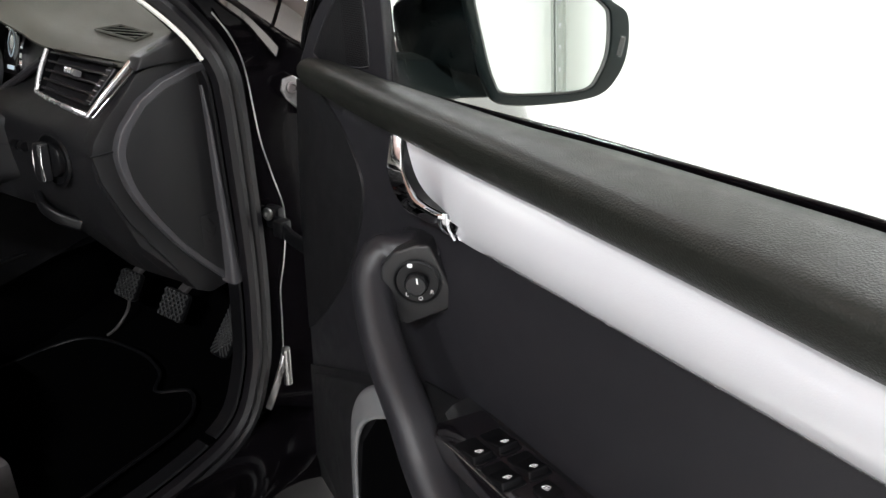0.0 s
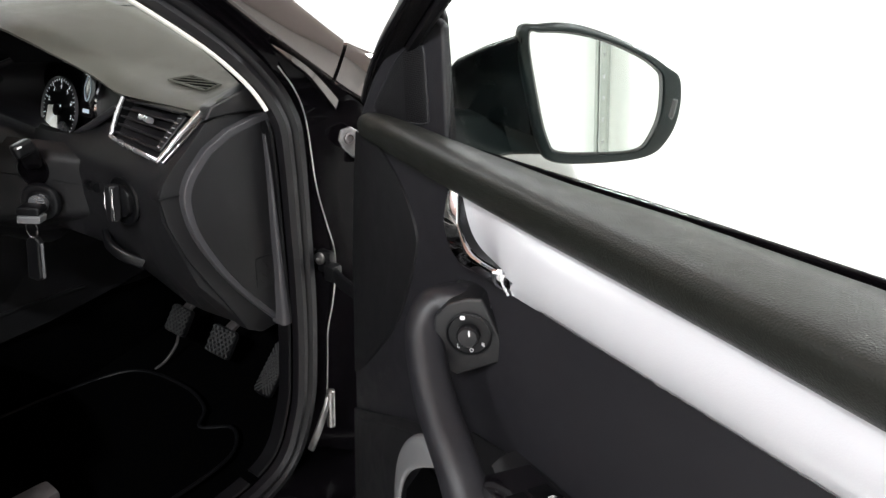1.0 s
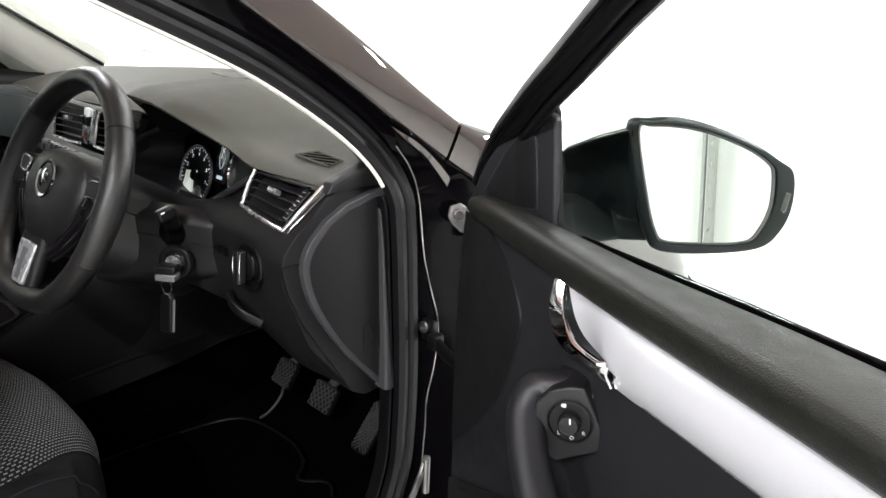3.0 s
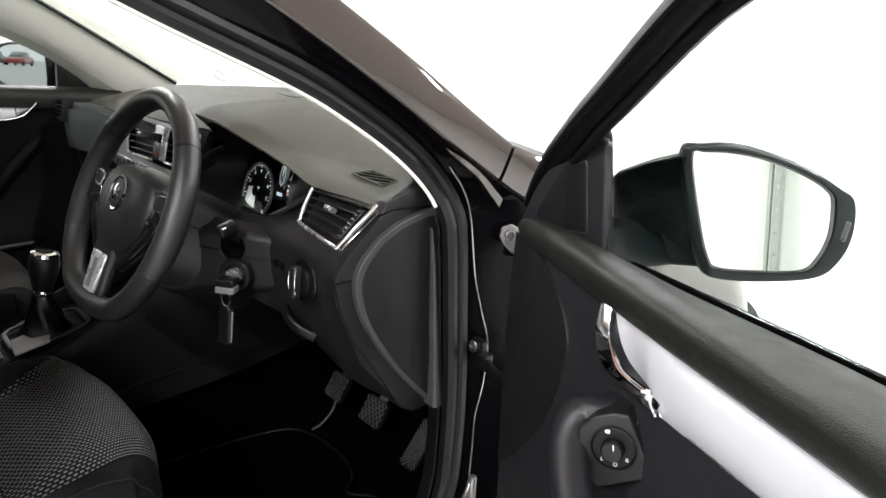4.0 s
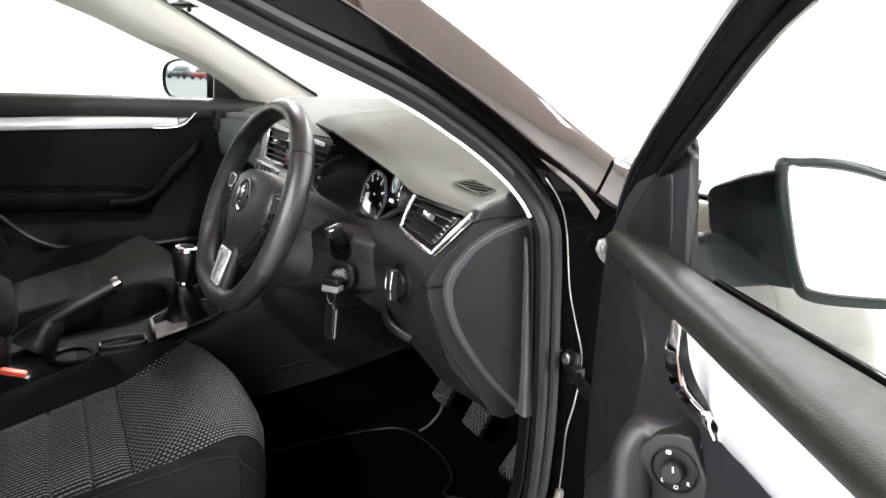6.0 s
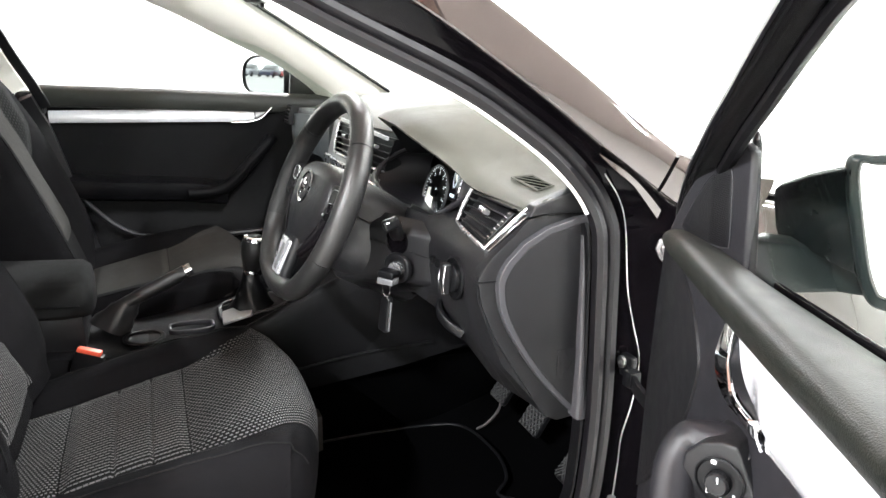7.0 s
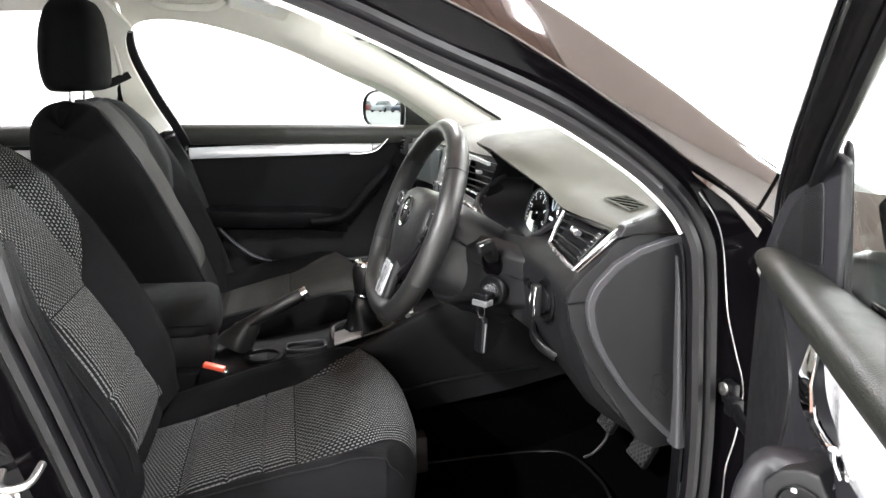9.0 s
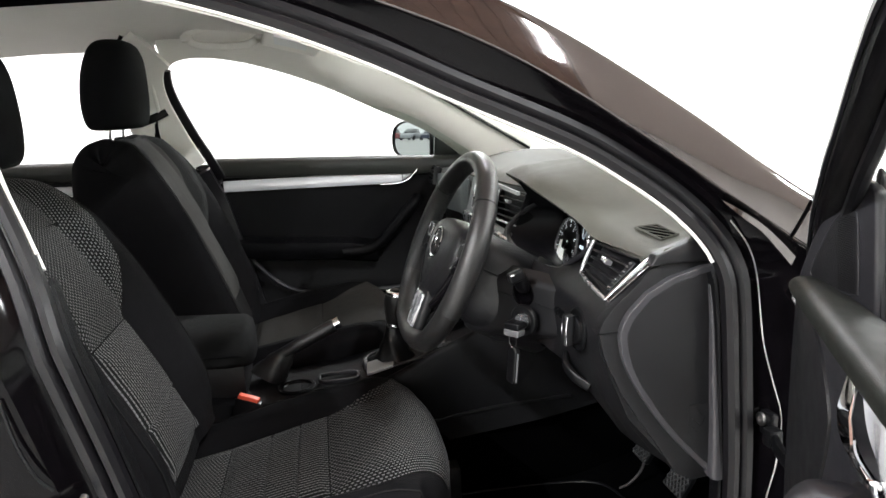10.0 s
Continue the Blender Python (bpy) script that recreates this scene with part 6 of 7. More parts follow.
part("fob", prism([(-0.012, -0.022), (0.006, -0.024), (0.011, -0.020), (0.010, 0.030), (0.004, 0.036), (-0.008, 0.034), (-0.012, 0.028)], 0.010, FOB, 0.003, 3), SMOOTH_BLACK, key, "black folding fob")
part("fob_edge", sweep([FOB @ Vector((0.0112, -0.019, -0.004)), FOB @ Vector((0.0108, 0.028, -0.004))], rrect(0.007, 0.002, 0.0008, 2)), SATIN_GREY, key, "grey fob edge")
# ---------- seats ----------
CUSHION = [(-0.49, 0.432), (-0.40, 0.449), (-0.28, 0.474), (-0.185, 0.490), (-0.095, 0.511), (-0.045, 0.513), (-0.014, 0.499), (0.000, 0.46), (-0.004, 0.40), (-0.018, 0.34)]
BACK = [(-0.400, 0.49), (-0.418, 0.56), (-0.446, 0.65), (-0.487, 0.75), (-0.530, 0.85), (-0.580, 0.95), (-0.618, 1.005), (-0.645, 1.030), (-0.678, 1.036), (-0.708, 1.018), (-0.728, 0.965), (-0.722, 0.80), (-0.680, 0.60), (-0.630, 0.47)]
# across the seat: place as a share of the half width, rise of the bolster, fall at the side
ACROSS = [(1.0, 0.0, 0.16), (1.02, 0.01, 0.10), (1.015, 0.016, 0.050), (0.985, 0.026, 0.020), (0.93, 0.034, 0.004), (0.86, 0.034, 0.0), (0.77, 0.022, 0.0), (0.70, 0.008, 0.0), (0.645, -0.004, 0.0), (0.60, 0.0, 0.0), (0.40, 0.002, 0.0), (0.20, 0.003, 0.0)]
ACROSS = [(-a, b, c) for a, b, c in ACROSS] + [(0.0, 0.003, 0.0)] + ACROSS[::-1]
# the same for the backrest, whose bolsters are broad
ACROSS_B = [(1.0, 0.0, 0.16), (1.02, 0.01, 0.10), (1.015, 0.020, 0.050), (0.985, 0.032, 0.020), (0.93, 0.041, 0.004), (0.85, 0.043, 0.0), (0.74, 0.037, 0.0), (0.62, 0.024, 0.0), (0.52, 0.010, 0.0), (0.455, 0.000, 0.0), (0.42, -0.005, 0.0), (0.38, 0.0, 0.0), (0.20, 0.002, 0.0)]
ACROSS_B = [(-a, b, c) for a, b, c in ACROSS_B] + [(0.0, 0.003, 0.0)] + ACROSS_B[::-1]


def path_frame(ctrl, s):
    P = [Vector((0, y, z)) for y, z in ctrl]
    n = len(P) - 1
    f = min(max(s, 0.0), 1.0) * n
    i = min(int(f), n - 1)
    t = f - i
    a = P[i - 1] if i else P[0] * 2 - P[1]
    b, c = P[i], P[i + 1]
    d = P[i + 2] if i < n - 1 else P[-1] * 2 - P[-2]
    p = 0.5 * ((2 * b) + (c - a) * t + (2 * a - 5 * b + 4 * c - d) * t * t + (3 * b - a - 3 * c + d) * t ** 3)
    g = 0.5 * ((c - a) + 2 * (2 * a - 5 * b + 4 * c - d) * t + 3 * (3 * b - a - 3 * c + d) * t * t)
    g.normalize()
    return p, g


def seat_point(ctrl, s, frac, rise, fall, half, flip, lift=0.0):
    p, g = path_frame(ctrl, s)
    nrm = Vector((0, -g.z, g.y)) * flip
    back = -0.055 * smooth((s - 0.45) / 0.2) * min(abs(frac), 1.0) ** 3 if ctrl is CUSHION else 0.0
    return Vector((frac * half, back, 0)) + p + nrm * (rise + lift) - (Vector((0, nrm.y * 0.35, max(nrm.z, 0.5))) if ctrl is CUSHION else nrm) * fall


def half_c(s):
    return curve1([(0.0, 0.225), (0.3, 0.245), (0.6, 0.252), (1.0, 0.24)], s)


def bolster_c(s):
    return curve1([(0.0, 1.0), (0.30, 1.0), (0.40, 0.75), (0.50, 0.35), (0.60, 0.15), (1.0, 0.1)], s)


def half_b(s):
    return curve1([(0.0, 0.225), (0.18, 0.245), (0.35, 0.236), (0.46, 0.190), (0.54, 0.160), (0.62, 0.175), (0.72, 0.205), (0.85, 0.235), (1.0, 0.23)], s)


def bolster_b(s):
    return curve1([(0.0, 0.4), (0.12, 0.9), (0.30, 1.0), (0.46, 0.7), (0.55, 0.2), (0.65, 0.15), (1.0, 0.1)], s)


def wrinkle(p, k=0.0022):
    return Vector((0, 0, k * (noise.noise(p * 9) + 0.5 * noise.noise(p * 23))))


def padded(ctrl, ns, half, flip, bol=None):
    rows = []
    for i in range(ns + 1):
        s = i / ns
        r = []
        for a, b, c in (ACROSS if ctrl is CUSHION else ACROSS_B):
            q = seat_point(ctrl, s, a, b * (bol(s) if bol else 1.0), c, half(s), flip)
            r.append(q + wrinkle(q))
        rows.append(r)
    return loft(rows)


def inset(ctrl, s0, s1, x0, x1, half, flip, ns, lift=0.006, bol=None, grooves=()):
    """A cloth panel lying on a padded form, with pulled-in seams."""
    form = ACROSS if ctrl is CUSHION else ACROSS_B

    def side(x, s):
        return line1(x, s) if isinstance(x, list) else x

    def at(u, v):
        s = lerp(s0, s1, v)
        fr = lerp(side(x0, s), side(x1, s), u) / half(s)
        for (a, b, c), (a2, b2, c2) in zip(form, form[1:]):
            if a <= fr <= a2:
                t = (fr - a) / (a2 - a)
                rise, fall = lerp(b, b2, t), lerp(c, c2, t)
                break
        else:
            rise = fall = 0.0
        rise *= bol(s) if bol else 1.0
        edge = min(u, 1 - u, v, 1 - v)
        lf = lift * smooth(edge / 0.11) + 0.0015
        for g in grooves:
            lf -= 0.0045 * math.exp(-((v - g) / 0.012) ** 2)
        q = seat_point(ctrl, s, fr, rise, fall, half(s), flip, lf)
        return q + wrinkle(q)
    nu = 30
    bm = grid(at, nu, ns, 0.0)
    length = sum((path_frame(ctrl, lerp(s0, s1, k / 20))[0] - path_frame(ctrl, lerp(s0, s1, (k + 1) / 20))[0]).length for k in range(20))
    uv = bm.loops.layers.uv.new("UVMap")
    bm.verts.index_update()
    for f in bm.faces:
        for lp in f.loops:
            c, r = divmod(lp.vert.index, ns + 1)
            s = lerp(s0, s1, r / ns)
            lp[uv].uv = (lerp(side(x0, s), side(x1, s), c / nu), r / ns * length)
    return bm


def shifted(bm, x, up=0.0):
    bm.transform(Matrix.Translation((x, 0, up)))
    return bm


def reclined(bm, k, drop, back=0.0):
    """Tip a backrest rearwards and lower its top."""
    for v in bm.verts:
        h = max(0.0, v.co.z - 0.55)
        v.co.y -= k * h + back
        v.co.z -= drop * h
    return bm


def seat(x, label, bright):
    lean, low, aft = (0.045, 0.08, 0.042) if bright else (0.0, 0.0, 0.0)
    st = thing("front_seat", label, "car seat", (x, -0.25, 0.24), "front seats")
    lift_c = 0.0 if bright else 0.035
    cu = part("cushion", shifted(padded(CUSHION, 44, half_c, 1, bolster_c), x, lift_c), CLOTH, st, "black cloth seat cushion", 60)
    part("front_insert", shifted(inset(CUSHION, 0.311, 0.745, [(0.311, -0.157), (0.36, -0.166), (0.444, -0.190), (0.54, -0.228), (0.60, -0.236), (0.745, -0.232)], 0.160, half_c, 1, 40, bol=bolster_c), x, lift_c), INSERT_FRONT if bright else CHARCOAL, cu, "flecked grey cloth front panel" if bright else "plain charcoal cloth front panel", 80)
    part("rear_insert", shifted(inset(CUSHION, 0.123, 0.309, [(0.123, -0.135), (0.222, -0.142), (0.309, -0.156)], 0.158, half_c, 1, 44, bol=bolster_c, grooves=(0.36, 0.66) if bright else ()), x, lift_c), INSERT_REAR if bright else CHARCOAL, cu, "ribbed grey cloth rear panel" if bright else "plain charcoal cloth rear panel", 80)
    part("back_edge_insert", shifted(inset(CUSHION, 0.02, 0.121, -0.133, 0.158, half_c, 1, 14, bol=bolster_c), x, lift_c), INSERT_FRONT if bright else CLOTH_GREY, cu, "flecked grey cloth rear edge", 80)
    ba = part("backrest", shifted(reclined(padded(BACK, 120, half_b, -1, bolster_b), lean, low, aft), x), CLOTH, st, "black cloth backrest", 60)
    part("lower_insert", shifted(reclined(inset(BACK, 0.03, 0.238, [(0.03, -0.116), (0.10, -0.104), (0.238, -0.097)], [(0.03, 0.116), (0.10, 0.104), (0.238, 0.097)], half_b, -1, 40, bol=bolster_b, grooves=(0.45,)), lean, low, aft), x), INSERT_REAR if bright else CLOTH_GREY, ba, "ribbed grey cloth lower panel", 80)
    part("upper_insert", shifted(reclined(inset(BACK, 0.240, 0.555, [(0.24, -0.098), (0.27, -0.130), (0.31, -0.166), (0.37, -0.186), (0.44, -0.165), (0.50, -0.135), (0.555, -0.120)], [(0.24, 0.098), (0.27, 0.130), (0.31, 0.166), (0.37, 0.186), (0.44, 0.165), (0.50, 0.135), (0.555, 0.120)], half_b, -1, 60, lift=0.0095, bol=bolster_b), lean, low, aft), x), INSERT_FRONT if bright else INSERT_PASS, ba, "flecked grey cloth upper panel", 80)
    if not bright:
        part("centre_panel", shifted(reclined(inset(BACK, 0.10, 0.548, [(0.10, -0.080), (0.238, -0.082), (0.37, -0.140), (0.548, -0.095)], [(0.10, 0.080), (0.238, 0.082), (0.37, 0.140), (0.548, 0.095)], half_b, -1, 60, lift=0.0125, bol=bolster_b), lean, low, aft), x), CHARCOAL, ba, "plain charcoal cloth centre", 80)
    # piping seams along the bolsters
    for s in (-1, 1):
        pts = [seat_point(CUSHION, 0.10 + 0.62 * k / 24, s * 0.93, 0.034 * bolster_c(0.10 + 0.62 * k / 24), 0.003, half_c(0.10 + 0.62 * k / 24), 1, 0.0008) + Vector((x, 0, lift_c)) for k in range(25)]
        part("seam", tube(pts, 0.0011, 5), CLOTH_GREY, cu)
        pts = [seat_point(BACK, 0.05 + 0.42 * k / 24, s * 0.90, 0.042 * bolster_b(0.05 + 0.42 * k / 24), 0.002, half_b(0.05 + 0.42 * k / 24), -1, 0.001) + Vector((x, 0, 0)) for k in range(25)]
        part("seam", reclined(tube(pts, 0.0011, 5), lean, low, aft), CLOTH_GREY, ba)
    # plastic side valance and runners
    for s in (-1, 1):
        va = cr([(-0.52, 0.40, 0), (-0.35, 0.395, 0), (-0.10, 0.40, 0), (-0.03, 0.405, 0), (-0.025, 0.37, 0), (-0.07, 0.33, 0), (-0.30, 0.31, 0), (-0.55, 0.33, 0)], 4, True)
        part("side_valance", prism([(p.x, p.y) for p in va], 0.03, basis((x + s * 0.262 + (0.015 if s > 0 else 0.015), 0, 0), (0, 1, 0), (0, 0, 1), (1, 0, 0)), 0.008, 3), GREY_PLASTIC, st, "dark grey seat side cover")
        part("runner", box((x + s * 0.17, -0.22, 0.29), (0.04, 0.56, 0.10), 0.008), STEEL_DARK, st)
    part("seat_pan", box((x, -0.25, 0.375), (0.40, 0.42, 0.07), 0.02), CARPET, st)
    # head restraint
    rows = []
    HR = [(1.062, 0.085, 0.030, -0.672), (1.066, 0.112, 0.050, -0.672), (1.085, 0.123, 0.062, -0.672), (1.13, 0.129, 0.066, -0.671), (1.19, 0.124, 0.063, -0.667), (1.235, 0.110, 0.055, -0.662), (1.262, 0.086, 0.043, -0.660), (1.274, 0.056, 0.026, -0.660), (1.277, 0.02, 0.008, -0.660)]
    for a3, b3 in zip(cr([h[:3] for h in HR], 5), cr([(h[3], 0, 0) for h in HR], 5)):
        z, w, d, yc = a3.x, a3.y, a3.z, b3.x
        ring = []
        for i in range(32):
            a = 2 * math.pi * i / 32
            c, sn = math.cos(a), math.sin(a)
            ring.append(Vector((x + w * math.copysign(abs(c) ** 0.72, c), yc + d * math.copysign(abs(sn) ** 0.7, sn) + 0.012 * (1 - (2 * i / 32 - 1) ** 2), z)))
        rows.append(ring)
    hr = part("head_restraint", reclined(loft(rows), lean, low, aft - 0.018 if bright else 0.0), CLOTH, st, "black cloth head restraint", 60)
    for s in (-1, 1):
        post = part("post", reclined(tube([(x + s * 0.062, -0.672, 1.075), (x + s * 0.062, -0.680, 1.0)], 0.0058, 10), lean, low, aft - 0.018 if bright else 0.0), CHROME, hr, "chrome post")
        part("post_guide", reclined(lathe([(0.0, 0.0), (0.016, 0.0), (0.014, 0.010), (0.008, 0.012), (0.0, 0.012)], pose(x + s * 0.062, -0.682, 1.031), 16), lean, low, aft), SMOOTH_BLACK, st, "black post guide")
    return st


seat(0.362, "black driver seat with flecked grey cloth inserts", True)
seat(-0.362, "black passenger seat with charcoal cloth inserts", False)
# rear bench behind
bench = thing("rear_bench", "dark cloth rear bench behind the front seats", "car seat", (0, -1.4, 0.25))
part("bench_cushion", box((0, -1.18, 0.44), (1.30, 0.50, 0.18), 0.05, None, 4), CLOTH, bench)
part("bench_back", box((0, -1.50, 0.74), (1.30, 0.16, 0.60), 0.05, Matrix.Rotation(radians(-24), 4, "X"), 4), CLOTH, bench)

# ---------- centre console ----------
con = thing("centre_console", "black centre console with cup holders", "console", (0, -0.1, 0.24))


def con_sec(y):
    ztop = line1([(-0.80, 0.50), (-0.46, 0.500), (-0.30, 0.486), (-0.16, 0.500), (-0.05, 0.518), (0.10, 0.545), (0.26, 0.590)], y)
    w = line1([(-0.80, 0.10), (-0.3, 0.10), (0.0, 0.112), (0.26, 0.150)], y)
    return [(-w, 0.36), (-w, ztop - 0.03), (-w + 0.006, ztop - 0.006), (-w + 0.018, ztop), (w - 0.018, ztop), (w - 0.004, ztop - 0.008), (w, ztop - 0.03), (w + 0.010, 0.43), (w + 0.016, line1([(-0.1, 0.34), (0.1, 0.375), (0.4, 0.43), (0.7, 0.5)], y))]


part("console_body", loft([[Vector((a, lerp(-0.80, 0.70, i / 40), z)) for a, z in con_sec(lerp(-0.80, 0.70, i / 40))] for i in range(41)]), SHADE_PLASTIC, con, "black console body")
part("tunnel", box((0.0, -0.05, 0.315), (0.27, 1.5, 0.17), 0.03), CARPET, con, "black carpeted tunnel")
# raised side rails that climb from the gear lever to the dashboard
for sgn in (-1, 1):
    rows = []
    for i in range(25):
        y = lerp(-0.12, 0.50, i / 24)
        rz = line1([(-0.12, 0.500), (-0.058, 0.526), (0.014, 0.559), (0.111, 0.602), (0.20, 0.640), (0.50, 0.76)], y)
        o = lerp(0.0, 0.018, smooth((y - 0.05) / 0.25))
        rows.append([Vector((sgn * (a + o), y, z)) for a, z in ((0.106, 0.44), (0.107, rz - 0.008), (0.110, rz - 0.002), (0.116, rz), (0.123, rz - 0.002), (0.128, rz - 0.010), (0.131, rz - 0.05), (0.138, 0.42))])
    part("side_rail", loft(rows), SHADE_PLASTIC, con, "black side rail of the console", 60)
part("side_step", sweep(cr([(0.130, -0.05, 0.40), (0.138, 0.08, 0.425), (0.150, 0.2, 0.44), (0.165, 0.32, 0.45)], 6), rrect(0.008, 0.006, 0.002, 2)), SMOOTH_BLACK, con)
part("console_riser", box((0, -0.62, 0.535), (0.15, 0.50, 0.09), 0.012), PLASTIC, con)
part("armrest_lid", loft([[Vector((0.085 * math.copysign(abs(math.cos(a)) ** 0.5, math.cos(a)) * k, y, 0.594 + (0.052 if math.sin(a) > 0 else 0.042) * math.copysign(abs(math.sin(a)) ** 0.5, math.sin(a)) * k + dz)) for a in [2 * math.pi * i / 24 for i in range(24)]] for y, k, dz in ((-0.352, 0.55, -0.008), (-0.358, 0.85, -0.003), (-0.372, 0.97, 0), (-0.40, 1.0, 0), (-0.60, 1.0, 0.012), (-0.76, 1.0, 0.02), (-0.79, 0.8, 0.02))]), CLOTH_GREY, con, "charcoal cloth armrest lid", 60)
part("lid_seam", tube([(0.0865, -0.375, 0.590), (0.0868, -0.50, 0.594), (0.0868, -0.74, 0.604)], 0.0012, 5), SMOOTH_BLACK, con)
part("cup_ring", lathe([(0.030, 0.0), (0.040, 0.0), (0.042, 0.004), (0.038, 0.007), (0.033, 0.006), (0.030, -0.02)], pose(0.045, -0.268, 0.490), 30), SMOOTH_BLACK, con, "black cup holder")
part("cup_well", lathe([(0.0, -0.03), (0.032, -0.03), (0.032, 0.0), (0.0, -0.02)], pose(0.045, -0.268, 0.492), 24), SMOOTH_BLACK, con)
part("tray_rim", sweep([Vector((0.052 + 0.030 * a, -0.175 + b * 0.045, 0.507)) for a, b in rrect(1.6, 1.9, 0.45, 5)], rrect(0.006, 0.010, 0.002, 2), closed=True), GREY_PLASTIC, con, "grey rim of an oddments tray")
for k in range(3):
    part("lower_button", box((0.02 + 0.035 * k, 0.045 + 0.01 * k, 0.560 + 0.003 * k), (0.026, 0.022, 0.012), 0.003, Matrix.Rotation(radians(12), 4, "X")), SATIN if k == 1 else SMOOTH_BLACK, con)

gear = thing("gear_lever", "black gear lever with chrome knob top and leather gaiter", "gear lever", (0.005, -0.05, 0.52))
part("gaiter_frame", sweep([Vector((0.01 + 0.058 * a, -0.045 + 0.068 * b, 0.527 + 0.012 * b)) for a, b in rrect(2, 2, 0.5, 5)], rrect(0.010, 0.005, 0.002, 3), closed=True), GREY_PLASTIC, gear, "satin grey gaiter frame")
rows = []
for k, (z, r) in enumerate(((0.520, 0.046), (0.530, 0.039), (0.542, 0.033), (0.554, 0.029), (0.566, 0.0225), (0.576, 0.0215), (0.588, 0.0165), (0.602, 0.014))):
    rows.append([Vector((0.006 + r * math.cos(a) * (1 + 0.10 * math.sin(5 * a + k)), -0.045 + 1.1 * r * math.sin(a) * (1 + 0.08 * math.cos(4 * a + 2 * k)), z)) for a in [2 * math.pi * i / 28 for i in range(28)]])
part("gaiter", loft(rows), SMOOTH_BLACK, gear, "creased black leather gaiter")
part("frame_plate", prism([(-0.036, -0.014), (0.030, -0.019), (0.036, 0.040), (0.012, 0.046), (-0.004, 0.020), (-0.036, 0.010)], 0.006, pose(0.066, -0.098, 0.529, 15, 0, 0), 0.002, 2), CENTRE_SILVER, gear, "silver corner plate of the gaiter frame")
KM = pose(0.006, -0.043, 0.600, -8, 4, 0) @ Matrix.Scale(1.18, 4)
part("knob", lathe([(0.0, 0.0), (0.013, 0.0), (0.016, 0.010), (0.021, 0.030), (0.0235, 0.048), (0.022, 0.060), (0.018, 0.066), (0.0, 0.068)], KM, 28), LEATHER, gear, "black leather knob")
part("knob_cap", lathe([(0.0185, 0.0645), (0.0215, 0.062), (0.020, 0.0675), (0.015, 0.0690), (0.0, 0.0692)], KM, 28), CHROME, gear, "chrome knob top")
part("knob_face", lathe([(0.0, 0.0690), (0.0135, 0.0690), (0.012, 0.0702), (0.0, 0.0704)], KM, 24), SMOOTH_BLACK, gear)
part("knob_collar", lathe([(0.0, -0.003), (0.015, -0.003), (0.0155, 0.001), (0.0145, 0.004), (0.0, 0.004)], KM, 24), CHROME, gear, "chrome collar")

hb = thing("handbrake_lever", "black handbrake lever with chrome release button", "handbrake", (-0.02, -0.28, 0.50))
hpth = [Vector((-0.020, -0.305, 0.545)), Vector((-0.020, -0.26, 0.567)), Vector((-0.020, -0.21, 0.590)), Vector((-0.020, -0.176, 0.606))]
part("grip", sweep(hpth, circle(0.0145, 16, 0.0165), up=(1, 0, 0), scale=[0.95, 1.0, 1.04, 1.0]), LEATHER, hb, "black leather grip")
part("release_button", sweep([Vector((-0.020, -0.177, 0.606)), Vector((-0.020, -0.163, 0.613))], circle(0.0135, 16, 0.0155), up=(1, 0, 0)), CHROME, hb, "chrome release button")
rows = []
for k, (q, r) in enumerate(((0.0, 0.040), (0.25, 0.037), (0.45, 0.030), (0.65, 0.028), (0.82, 0.021), (1.0, 0.016))):
    c = Vector((-0.020, -0.335, 0.500)).lerp(Vector((-0.020, -0.285, 0.556)), q)
    rows.append([c + Vector((r * 0.8 * math.cos(a) * (1 + 0.12 * math.sin(4 * a + k)), r * math.sin(a) * 0.9, -r * 0.5 * math.sin(a))) for a in [2 * math.pi * i / 24 for i in range(24)]])
part("boot", loft(rows), LEATHER, hb, "creased black leather boot")

bk = thing("belt_buckle", "black seat belt buckle with red release button", "seat belt buckle", (0.124, -0.375, 0.36))
BKM = Matrix.Translation((0.122, -0.362, 0.506)) @ Matrix.Rotation(radians(-16), 4, "X") @ Matrix.Rotation(radians(-14), 4, "Z")
b = box((0, 0, -0.030), (0.022, 0.054, 0.060), 0.004)
b.transform(BKM)
part("buckle_body", b, SMOOTH_BLACK, bk)
b = box((0.0, -0.002, 0.003), (0.017, 0.044, 0.010), 0.003)
b.transform(BKM)
part("release_button", b, ORANGE, bk, "red orange press button")
part("stalk", sweep([(0.124, -0.380, 0.46), (0.126, -0.40, 0.36)], rrect(0.012, 0.03, 0.003, 2)), SMOOTH_BLACK, bk)

# ---------- floor, mat, pedals ----------
def carpet(u, v):
    y = lerp(-1.5, 0.95, v)
    x = lerp(-0.74, 0.74, u)
    z = line1([(-1.5, 0.24), (0.33, 0.235), (0.55, 0.30), (0.75, 0.46), (0.95, 0.70)], y)
    return Vector((x, y, z + 0.004 * noise.noise(Vector((x * 6, y * 6, 0)))))


# its near-zero colour carries the footwell shade as well as the black pile
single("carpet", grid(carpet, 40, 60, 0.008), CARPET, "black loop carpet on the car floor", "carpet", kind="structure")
mt = thing("floor_mat", "black floor mat with stitched edge piping", "floor mat", (0.36, 0.2, 0.25))
MO = cr([(0.20, -0.10, 0.252), (0.50, -0.10, 0.252), (0.60, 0.02, 0.252), (0.60, 0.20, 0.252), (0.585, 0.32, 0.254), (0.535, 0.365, 0.262), (0.48, 0.335, 0.256), (0.445, 0.37, 0.264), (0.36, 0.385, 0.268), (0.23, 0.36, 0.262), (0.185, 0.25, 0.252), (0.18, 0.05, 0.252)], 6, True)
bmm = bmesh.new()
bmm.faces.new([bmm.verts.new(p) for p in MO])
